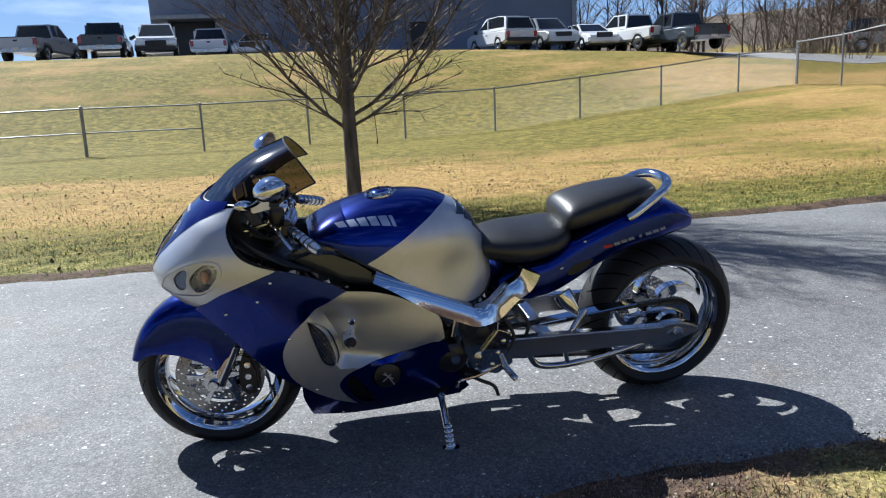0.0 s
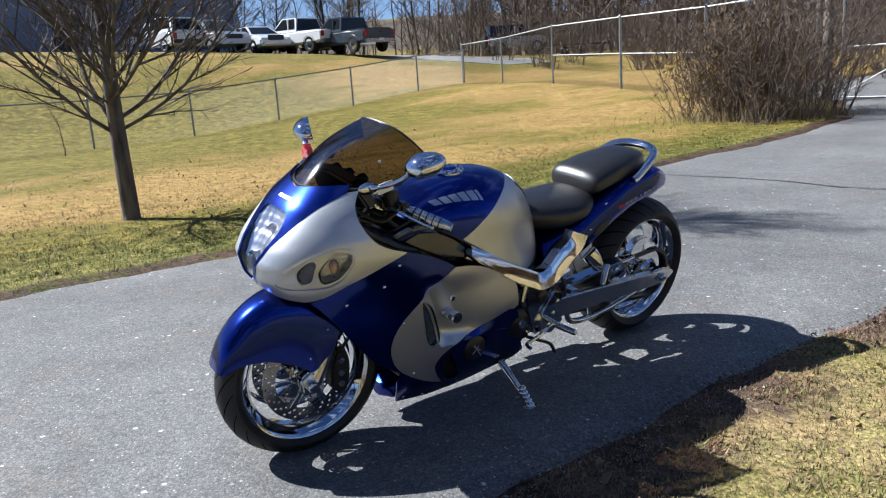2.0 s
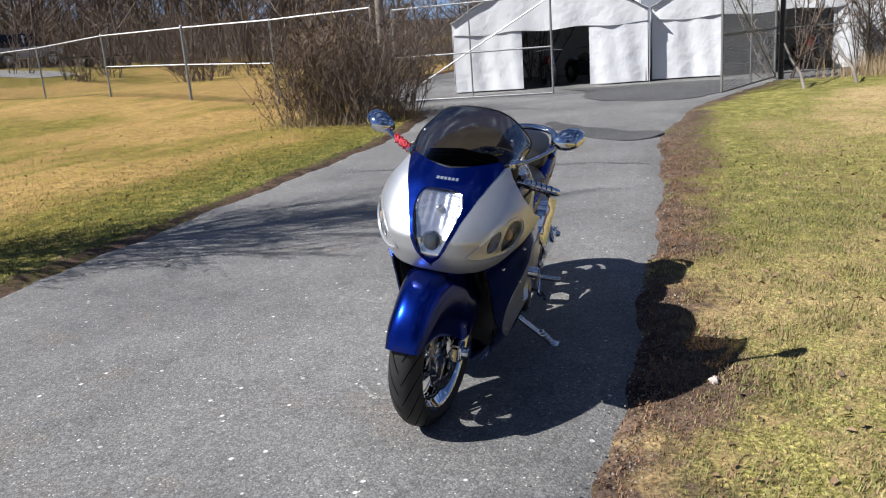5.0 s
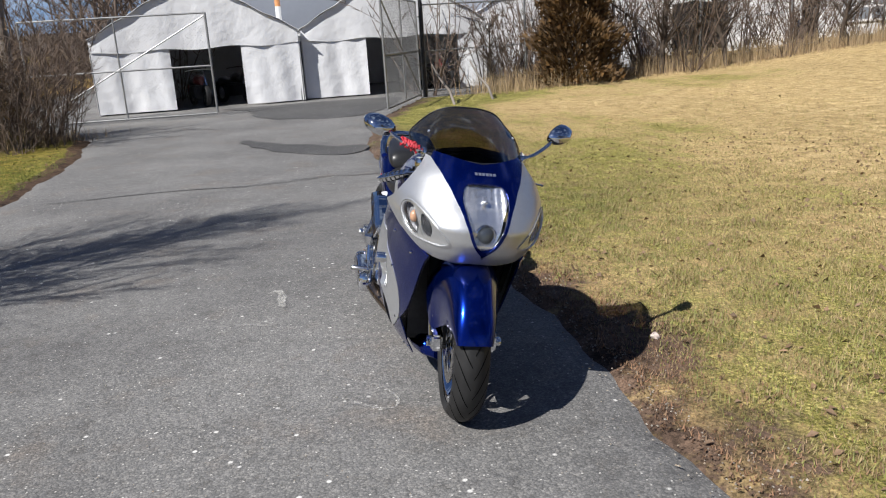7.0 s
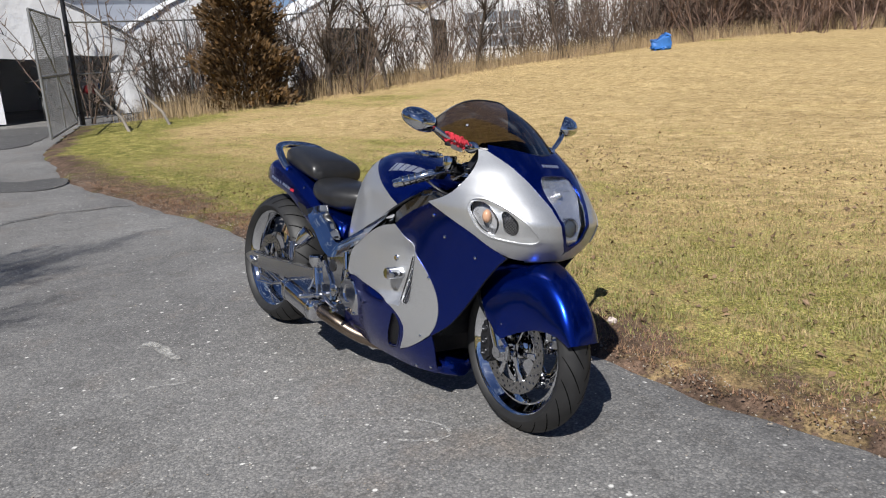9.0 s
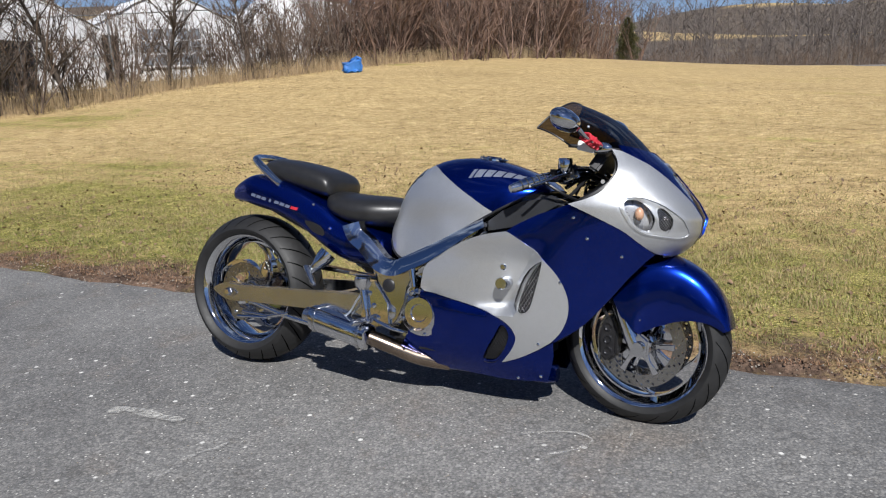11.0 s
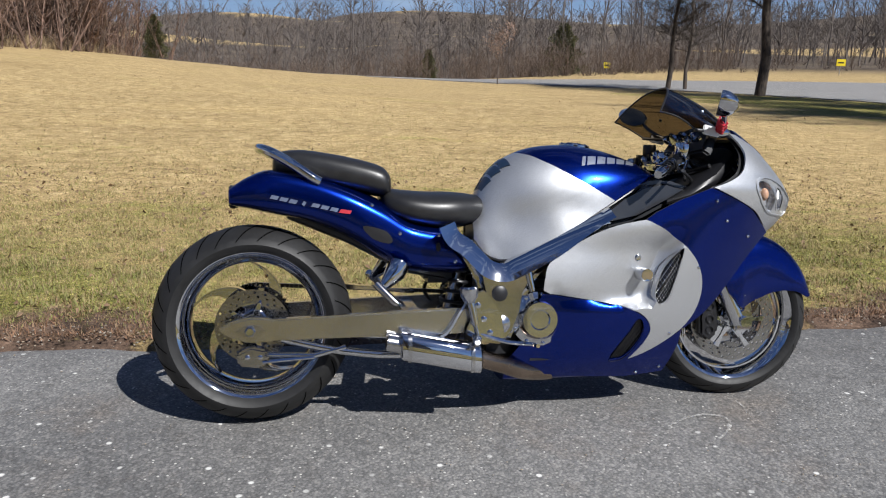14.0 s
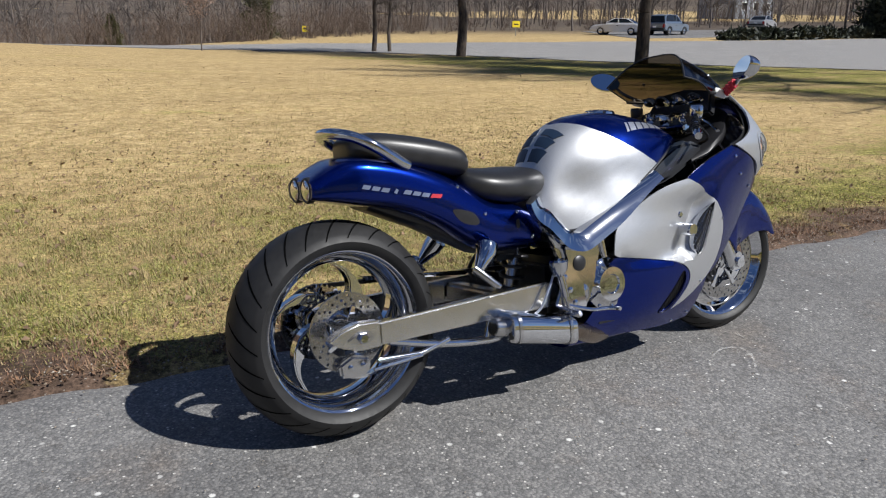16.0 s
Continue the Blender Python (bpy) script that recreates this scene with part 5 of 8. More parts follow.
ramp_geo = sheet([(-19.0, -37), (-23.5, -35.5), (-28, -28), (-27, -25.5), (-24, -25.5), (-21, -29.5)], lambda u, v: (u, v, alt(u, v) + 0.03), 0.8, lip=0.06, centre=(-23, -31, -200))
tagged(part("ramp", ramp_geo, PALE), "pale asphalt ramp up to the car park", "ramp", kind="structure")
lot = sheet([(30, -37.2), (-18, -37.2), (-20, -48.9), (30, -48.9)], lambda u, v: (u, v, alt(u, v) + 0.03), 2.5, lip=0.06, centre=(0, -45, -200))
tagged(part("car_park", lot, ASPHALT), "asphalt car park on the rise", "car park", kind="structure")

# ---- vehicles ----
GLASSD = plain("dark_car_glass", (0.012, 0.014, 0.016), 0.06, 0, 0.2, 8)
CARWHITE = plain("white_car_paint", (0.72, 0.73, 0.74), 0.3, 0, 0.04, 3, coat=0.8)
CARSILVER = plain("silver_car_paint", (0.45, 0.46, 0.48), 0.3, 0.5, 0.06, 3, coat=0.8)
CARBLACK = plain("black_car_paint", (0.014, 0.013, 0.014), 0.25, 0, 0.2, 3, coat=0.8)
CARSLATE = plain("slate_car_paint", (0.05, 0.065, 0.085), 0.3, 0.3, 0.1, 3, coat=0.8)
CARBLUE = plain("blue_grey_car_paint", (0.13, 0.17, 0.23), 0.3, 0.3, 0.1, 3, coat=0.8)
TAILRED = plain("red_tail_lens", (0.35, 0.01, 0.01), 0.2, 0, 0.2, 20, coat=0.8)
LAMPW = plain("headlamp_lens", (0.7, 0.72, 0.75), 0.15, 0.2, 0.1, 20, coat=0.8)

KINDS = {
    # body outline, cabin outline (x, z), half width, wheel places, wheel radius
    "pickup": ([(-2.85, 0.52), (-2.85, 1.08), (-0.75, 1.12), (1.1, 1.14), (2.5, 1.08), (2.85, 0.95), (2.9, 0.55), (2.4, 0.42), (-2.4, 0.45)], [(-0.85, 1.1), (-0.72, 1.82), (0.45, 1.86), (1.25, 1.14)], 0.98, (-1.85, 1.85), 0.40),
    "suv": ([(-2.3, 0.45), (-2.35, 0.98), (-1.6, 1.05), (1.0, 1.06), (2.1, 0.98), (2.35, 0.8), (2.35, 0.42), (1.9, 0.3), (-1.9, 0.32)], [(-2.22, 1.0), (-1.95, 1.66), (-1.2, 1.76), (0.3, 1.74), (1.15, 1.05)], 0.93, (-1.4, 1.4), 0.36),
    "sedan": ([(-2.3, 0.42), (-2.32, 0.9), (-1.6, 0.98), (1.0, 0.96), (2.0, 0.86), (2.3, 0.68), (2.3, 0.35), (1.9, 0.25), (-1.9, 0.26)], [(-1.75, 0.95), (-0.95, 1.42), (0.25, 1.44), (1.15, 0.95)], 0.9, (-1.38, 1.38), 0.33),
    "jeep": ([(-1.85, 0.6), (-1.85, 1.12), (0.6, 1.14), (1.75, 1.1), (1.8, 0.62), (1.5, 0.5), (-1.5, 0.5)], [(-1.78, 1.1), (-1.72, 1.82), (0.45, 1.84), (0.65, 1.12)], 0.82, (-1.2, 1.2), 0.42),
}


def vehicle(kind, label, paintwork, x, y, turn):
    body, cabin, hw, axles, wr = KINDS[kind]
    ob = thing(kind if kind != "jeep" else "off_road_car", label, "car" if kind in ("sedan", "suv", "jeep") else "pickup truck", "parked vehicles")
    b = part("body", slab(body, -hw, hw, 0.09, 3), paintwork, ob)
    zmax = max(p[1] for p in cabin)
    zmin = min(p[1] for p in cabin)
    v = []
    for s in (-1, 1):
        for px, pz in cabin:
            inset = 0.06 + 0.20 * (pz - zmin) / (zmax - zmin)
            v.append((px, s * (hw - inset), pz))
    n = len(cabin)
    f = [tuple(range(n)), tuple(range(2 * n - 1, n - 1, -1))] + [(i, i + n, (i + 1) % n + n, (i + 1) % n) for i in range(n)]
    part("cabin", (v, f), paintwork if kind != "jeep" else BLACK, ob, "", 20)
    c = np.mean(np.array(cabin), 0)
    for s in (-1, 1):
        q = []
        for px, pz in cabin:
            p = c + (np.array([px, pz]) - c) * (0.84, 0.74) + (0, 0.04)
            q.append((p[0], s * (hw - 0.06 - 0.20 * (p[1] - zmin) / (zmax - zmin) + 0.012), p[1]))
        w = part("side_window", (q, [tuple(range(n)) if s > 0 else tuple(reversed(range(n)))]), GLASSD, ob)
        part("window_pillar", box(-0.22, -0.14, s * (hw - 0.13) - 0.03, s * (hw - 0.13) + 0.06, zmin + 0.06, zmax - 0.1, 0.01), paintwork, w)
    for a, e, name in ((cabin[-2], cabin[-1], "windscreen"), (cabin[1], cabin[0], "rear_window")):
        ia, ie = (hw - 0.26 - 0.06), (hw - 0.06 - 0.08)
        dx = 0.014 if name == "windscreen" else -0.014
        a2, e2 = np.array(a) + (np.array(e) - np.array(a)) * 0.08, np.array(a) + (np.array(e) - np.array(a)) * 0.9
        part(name, ([(a2[0] + dx, -ia, a2[1]), (a2[0] + dx, ia, a2[1]), (e2[0] + dx, ie, e2[1]), (e2[0] + dx, -ie, e2[1])], [(0, 1, 2, 3)]), GLASSD, ob)
    for ax in axles:
        for s in (-1, 1):
            ty = part("wheel", moved(lathe([(wr * 0.62, -0.1), (wr * 0.95, -0.11), (wr, -0.08), (wr, 0.08), (wr * 0.95, 0.11), (wr * 0.62, 0.1)], 24), Matrix.Translation((ax, s * (hw - 0.1), wr))), RUBBER, ob)
            part("rim", moved(lathe([(0.0, 0.07), (wr * 0.3, 0.08), (wr * 0.55, 0.06), (wr * 0.63, 0.1)], 20), Matrix.Translation((ax, s * (hw - 0.1), wr)) @ Matrix.Rotation(0 if s > 0 else math.pi, 4, "X")), SATIN, ty)
            part("wheel_arch", moved(lathe([(wr * 1.12, -0.06), (wr * 1.2, 0.0), (wr * 1.12, 0.02)], 16, math.pi), Matrix.Translation((ax, s * (hw - 0.01), wr))), BLACK, ob)
    x0, x1 = min(p[0] for p in body), max(p[0] for p in body)
    zr = body[1][1]
    for s in (-1, 1):
        part("tail_light", box(x0 - 0.02, x0 + 0.06, s * (hw - 0.13) - 0.09, s * (hw - 0.13) + 0.09, zr - 0.36, zr - 0.06, 0.02), TAILRED, ob)
        part("headlight", box(x1 - 0.16, x1 + 0.015, s * (hw - 0.24) - 0.18, s * (hw - 0.24) + 0.18, 0.68 if kind != "sedan" else 0.58, 0.88 if kind != "sedan" else 0.72, 0.03), LAMPW, ob)
        part("door_mirror", box(0.85, 1.02, s * (hw + 0.1) - 0.08, s * (hw + 0.1) + 0.08, zmin - 0.02, zmin + 0.18, 0.03), BLACK, ob)
        part("door_handle", box(-0.25, -0.05, s * (hw + 0.005) - 0.012, s * (hw + 0.005) + 0.012, zmin - 0.17, zmin - 0.13, 0.005), BLACK, ob)
    part("grille", box(x1 - 0.06, x1 + 0.02, -hw * 0.5, hw * 0.5, 0.6, 0.86, 0.03), BLACK, ob)
    part("front_bumper", box(x1 - 0.15, x1 + 0.06, -hw * 0.95, hw * 0.95, 0.38, 0.58, 0.04), paintwork if kind in ("suv", "sedan") else BLACK, ob)
    part("rear_bumper", box(x0 - 0.1, x0 + 0.12, -hw * 0.95, hw * 0.95, 0.42, 0.6, 0.04), SATIN if kind == "pickup" else BLACK, ob)
    part("number_plate", box(x0 - 0.125, x0 - 0.1, -0.16, 0.16, 0.62 if kind != "pickup" else 0.5, 0.76 if kind != "pickup" else 0.62), WHITE, ob)
    if kind == "pickup":
        part("tailgate", box(x0 - 0.03, x0 + 0.03, -hw * 0.78, hw * 0.78, 0.66, 1.05, 0.015), paintwork, ob)
        part("tailgate_handle", box(x0 - 0.045, x0 - 0.02, -0.1, 0.1, 0.9, 0.97, 0.01), BLACK, ob)
        part("bed", box(-2.72, -0.95, -hw * 0.85, hw * 0.85, 1.085, 1.13, 0.01), BLACK, ob)
    if kind == "jeep":
        part("spare_wheel", moved(moved(lathe([(0.0, 0.1), (0.25, 0.1), (0.4, 0.08), (0.42, 0), (0.4, -0.08)], 24), Matrix.Rotation(radians(90), 4, "Z")), Matrix.Translation((-1.95, 0, 0.95))), RUBBER, ob)
    ob.matrix_basis = Matrix.Translation((x, y, alt(x, y) + 0.02)) @ Matrix.Rotation(radians(turn), 4, "Z")
    return ob


def row(az, d, delta, kind, label, paintwork):
    x, y = 0.64 + d * math.cos(radians(az)), 2.72 + d * math.sin(radians(az))
    vehicle(kind, label, paintwork, x, y, az + delta)


row(-76.2, 44, -22, "pickup", "silver pickup truck parked tail towards the lawn", CARSILVER)
row(-80.1, 43, -6, "pickup", "black pickup truck parked tail towards the lawn", CARBLACK)
row(-83.3, 44, 178, "pickup", "white pickup truck parked nose towards the lawn", CARWHITE)
row(-86.8, 47, -3, "pickup", "white pickup truck parked tail towards the lawn", CARWHITE)
row(-90.0, 46, 165, "sedan", "white sedan parked behind the bare tree", CARWHITE)
row(-95.0, 46, 180, "suv", "dark SUV parked behind the bare tree", CARSLATE)
row(-107.3, 43, 28, "suv", "white SUV parked tail towards the lawn", CARWHITE)
row(-110.4, 43.5, 206, "suv", "silver SUV parked nose towards the lawn", CARSILVER)
row(-113.4, 44, 204, "sedan", "white sedan parked nose towards the lawn", CARWHITE)
row(-116.4, 43.5, 38, "pickup", "white pickup truck parked tail towards the lawn", CARWHITE)
row(-119.6, 41.5, 34, "pickup", "dark grey pickup truck parked tail towards the lawn", CARSLATE)
row(-132.1, 50, -75, "jeep", "white off-road car with a black top parked on the slope", CARSILVER)
trailer = thing("flat_trailer", "low flat trailer beside the off-road car", "trailer")
part("deck", box(-1.8, 1.8, -0.8, 0.8, 0.55, 0.65, 0.02), DARK, trailer)
for s in (-1, 1):
    part("wheel", moved(lathe([(0.1, -0.08), (0.3, -0.09), (0.32, 0), (0.3, 0.09), (0.1, 0.08)], 20), Matrix.Translation((0.0, s * 0.9, 0.32))), RUBBER, trailer)
trailer.matrix_basis = Matrix.Translation((-33.5, -30.0, alt(-33.5, -30.0))) @ Matrix.Rotation(radians(168), 4, "Z")
vehicle("suv", "blue-grey SUV parked across the road", CARBLUE, 53.4, 48.1, 15)
vehicle("sedan", "white sedan parked across the road", CARWHITE, 49.7, 50.5, 120)
vehicle("sedan", "silver sedan parked by the house", CARSILVER, 72, 52, 20)

# ---- house, hedge and signs across the road ----
house = thing("house", "grey house with a light roof across the road", "house")
hz = alt(116, 90)
part("wall", box(64, 74, 55, 63, hz - 1.5, hz + 4.6, 0.02), GREYWALL, house)
part("roof", ([(63.6, 54.6, hz + 4.6), (74.4, 54.6, hz + 4.6), (74.4, 63.4, hz + 4.6), (63.6, 63.4, hz + 4.6), (63.6, 59, hz + 7), (74.4, 59, hz + 7)], [(0, 1, 5, 4), (2, 3, 4, 5), (0, 4, 3), (1, 2, 5), (0, 3, 2, 1)]), plain("grey_shingle", (0.2, 0.2, 0.21), 0.8, 0, 0.2, 8), house, "", 0)
for k in range(3):
    wd = part("window", box(65.5 + 3 * k, 66.9 + 3 * k, 54.93, 54.99, hz + 1.2, hz + 2.6, 0.01), WHITE, house)
    part("pane", box(65.62 + 3 * k, 66.78 + 3 * k, 54.90, 54.94, hz + 1.32, hz + 2.48), GLASSD, wd)
part("garage_door", box(63.9, 63.98, 56.5, 60.5, hz, hz + 2.2, 0.01), WHITE, house)
house.location = (47, 31, 0)
EVER = leafy_material("dark_evergreen", (0.008, 0.011, 0.006), (0.035, 0.045, 0.02))
# second row: a low band in shadow, its darkness painted as near-black foliage
for x0, y0, n, lx, ly, lz, ux, uy, lab in ((69, 36.5, 22000, 7, 2.2, 4.6, 0.9, 0.35, "dark evergreen shrubs in front of the house"), (62, 36.2, 17000, 15.5, 0.9, 0.95, 0.968, -0.25, "low hedge bank by the road, its shade put into the leaf colour")):
    c = np.stack([rng.uniform(-0.8, 0.8, n) * lx, rng.normal(0, 0.4, n) * ly, lz * rng.beta(1.0, 1.1, n)], 1)
    c[:, 2] *= 0.75 + 0.25 * np.sin(c[:, 0] * 1.7) * np.cos(c[:, 0] * 0.6 + 1)
    px, py = x0 + c[:, 0] * ux - c[:, 1] * uy, y0 + c[:, 0] * uy + c[:, 1]
    base = np.stack([px, py, height(px, py) + c[:, 2]], 1)
    d1, d2 = rng.normal(0, 0.2, (n, 3)), rng.normal(0, 0.2, (n, 3))
    me = raw_mesh("hedge", np.stack([base, base + d1, base + d2], 1).reshape(-1, 3))
    me.materials.append(EVER)
    tagged(new("hedge", me), lab, "hedge", kind="stuff")
YELLOW = plain("yellow_sign", (0.75, 0.6, 0.02), 0.5, 0, 0.08, 10)
for x, y, z in ((24.95, 63.2, 1.25), (40.4, 53.4, 1.9)):
    sg_ = thing("road_sign", "small yellow warning sign on a post", "sign")
    part("plate", moved(box(-0.33, 0.33, -0.02, 0.02, -0.26, 0.26, 0.01), Matrix.Translation((x, y, z)) @ Matrix.Rotation(radians(-25), 4, "Z")), YELLOW, sg_)
    part("sign_post", rod((x, y + 0.05, alt(x, y) - 0.2), (x, y + 0.05, z + 0.2), 0.03, 8), GALV, sg_)
    part("sign_bar", moved(box(-0.2, 0.2, -0.03, -0.022, -0.05, 0.05), Matrix.Translation((x, y, z)) @ Matrix.Rotation(radians(-25), 4, "Z")), BLACK, sg_)
up = thing("utility_pole", "slim grey utility pole by the house", "pole")
part("shaft", rod((62.5, 37.0, -0.5), (62.5, 37.0, 9), 0.12, 10, 0.09), BARK, up)

# ---- marks on the asphalt ----
def chalk():
    m = bpy.data.materials.new("worn_chalk")
    m.use_nodes = True
    t = m.node_tree
    t.nodes.clear()
    o = t.nodes.new("ShaderNodeOutputMaterial")
    d = t.nodes.new("ShaderNodeBsdfDiffuse")
    d.inputs[0].default_value = (0.5, 0.49, 0.46, 1)
    tr = t.nodes.new("ShaderNodeBsdfTransparent")
    n = tex(t, "ShaderNodeTexNoise", 70.0, Detail=5.0)
    big = tex(t, "ShaderNodeTexNoise", 4.0, Detail=3.0)
    a = mix(t, 0.45, n.outputs[0], big.outputs[0])
    r = ramp(t, a, [(0.43, (0, 0, 0)), (0.64, (0.62, 0.62, 0.62))])
    s = t.nodes.new("ShaderNodeMixShader")
    t.links.new(r.outputs[0], s.inputs[0])
    t.links.new(tr.outputs[0], s.inputs[1])
    t.links.new(d.outputs[0], s.inputs[2])
    t.links.new(s.outputs[0], o.inputs[0])
    return m


CHALK = chalk()


def mark(points, wide, label):
    v, f = [], []
    p = [np.array(q) for q in points]
    for i, q in enumerate(p):
        d = p[min(i + 1, len(p) - 1)] - p[max(i - 1, 0)]
        nn = np.array([-d[1], d[0]]) / (np.linalg.norm(d) + 1e-9)
        for s in (-1, 1):
            w = wide * (0.7 + 0.2 * math.sin(i * 0.7) + 0.1 * math.sin(i * 2.9)) * min(1.0, 0.35 + 0.25 * min(i, len(p) - 1 - i))
            v.append((*(q + nn * w * s), alt(*q) + 0.0085))
    f = [(2 * i, 2 * i + 1, 2 * i + 3, 2 * i + 2) for i in range(len(p) - 1)]
    tagged(part("chalk_mark", (v, f), CHALK), label, "chalk mark")


mark(curve([(0.50, -0.258), (0.588, -0.204), (0.675, -0.181), (0.738, -0.206), (0.728, -0.263), (0.687, -0.312), (0.63, -0.36)], 5), 0.0075, "scuffed pale ring on the asphalt")
mark(curve([(0.85, -0.09), (0.85, -0.15), (0.825, -0.202)], 5), 0.005, "faint pale arc on the asphalt")
mark(curve([(-0.48, -0.96), (-0.464, -0.9), (-0.475, -0.84), (-0.46, -0.78), (-0.43, -0.74), (-0.42, -0.69)], 5), 0.011, "pale scrape on the asphalt")
mark(curve([(-1.03, -0.68), (-0.99, -0.632), (-0.9, -0.625), (-0.8, -0.63), (-0.7, -0.62)], 5), 0.034, "pale dusty patch on the asphalt")
CRACKS = [[(-5.35, -3.1), (-5.42, -1.85), (-5.32, -0.93), (-5.48, -0.15), (-5.25, 0.6)]]
TAR = asphalt((0.055, 0.055, 0.057), (0.095, 0.094, 0.093), "dark_tar_seal")
for run_ in CRACKS:
    run_ = [q + rng.normal(0, 0.02, 2) for q in curve(run_, 7)]
    v = []
    for i, q in enumerate(run_):
        d = run_[min(i + 1, len(run_) - 1)] - run_[max(i - 1, 0)]
        nn = np.array([-d[1], d[0]]) / np.linalg.norm(d) * rng.uniform(0.008, 0.022)
        v += [(*(q + nn), alt(*q) + 0.008), (*(q - nn), alt(*q) + 0.008)]
    crack = part("crack", (v, [(2 * i, 2 * i + 1, 2 * i + 3, 2 * i + 2) for i in range(len(run_) - 1)]), TAR)
    tagged(crack, "dark crack across the worn asphalt", "crack", kind="structure")
for spots_ in ([(-18.4, -2.0), (-17.2, -1.4), (-14.8, -1.1), (-13.4, 0.2), (-13.7, 1.3), (-16, 2.2), (-18.4, 2.4)], [(-10.3, -1.25), (-9.5, -1.15), (-8.2, -0.5), (-7.5, 0.1), (-7.75, 0.62), (-8.4, 0.62), (-8.6, 0.2), (-9.3, -0.5)]):
    tar = sheet([tuple(p) for p in curve(spots_, 5, True)], lambda u, v: (u + 0.05 * math.sin(v * 7), v + 0.04 * math.sin(u * 9), alt(u, v) + 0.0095), 0.15, (), 0.003, centre=(-9, 0, -100))
    tagged(part("tar_patch", tar, TAR), "dark tar-sealed patch across the drive", "tar patch", kind="structure")
lit = thing("litter", "crumpled soiled paper scrap in the grass", "litter")
pb_ = ball((0, 0, 0.014), 0.022, 0.018, 0.014, 10, 7)
part("scrap", ([(p[0] + rng.normal(0, 0.003), p[1] + rng.normal(0, 0.003), p[2] + rng.normal(0, 0.002)) for p in pb_[0]], pb_[1]), plain("soiled_paper", (0.5, 0.42, 0.38), 0.7, 0, 0.25, 90), lit)
lit.matrix_basis = Matrix.Translation((0.446, 1.02, 0.008))

# ---- the motorcycle (built upright, then leaned onto its stand) ----
bike = thing("motorcycle", "blue and silver sport motorcycle with chrome wheels on its stand", "motorcycle")
FW, RW = Vector((0.855, 0, 0.292)), Vector((-0.855, -0.006, 0.324))
STEER = Matrix.Translation((0.80, 0, 0.45)) @ Matrix.Rotation(radians(-6), 4, Vector((-math.sin(radians(23)), 0, math.cos(radians(23))))) @ Matrix.Translation((-0.80, 0, -0.45))


def both(name, geo, mat, parent=bike, label=""):
    """The same part on the left and, mirrored, on the right."""
    return part(name, geo, mat, parent, label), part(name, mirrored(geo), mat, parent, label)


# wheels
def tyre_geo(outer, half, rim, seg=96, crown=2.3):
    prof = []
    for k in range(25):
        a = -1 + k / 12
        side = math.copysign(abs(a) ** 0.8, a)
        prof.append((rim + (outer - rim) * (1 - abs(side) ** crown * 0.62) if abs(a) < 0.999 else rim + (outer - rim) * 0.3, side * half))
    prof = [(rim, -half * 0.80), (rim + (outer - rim) * 0.12, -half * 0.93)] + prof + [(rim + (outer - rim) * 0.12, half * 0.93), (rim, half * 0.80)]
    return lathe(prof, seg)


def groove_geo(outer, half, rim, crown, n, slant, reach=0.97, wide=0.0042):
    """Curved strips a hair over the tyre's crown, coloured as the shade in tread cuts."""
    v, f = [], []
    for k in range(n):
        for s in (-1, 1):
            a0 = 6.2832 * (k + (0.5 if s > 0 else 0)) / n
            start = len(v)
            for i in range(9):
                u = 0.06 + (reach - 0.06) * i / 8
                r = rim + (outer - rim) * (1 - u**crown * 0.62) + 0.0012
                a = a0 + slant * (u + 0.35 * u * u)
                w = wide * (1 - 0.5 * abs(2 * u - 1)) / outer
                y = s * u * half
                v += [(r * math.cos(a - w), y, r * math.sin(a - w)), (r * math.cos(a + w), y, r * math.sin(a + w))]
            f += [(start + 2 * i, start + 2 * i + 1, start + 2 * i + 3, start + 2 * i + 2) for i in range(8)]
    return v, f


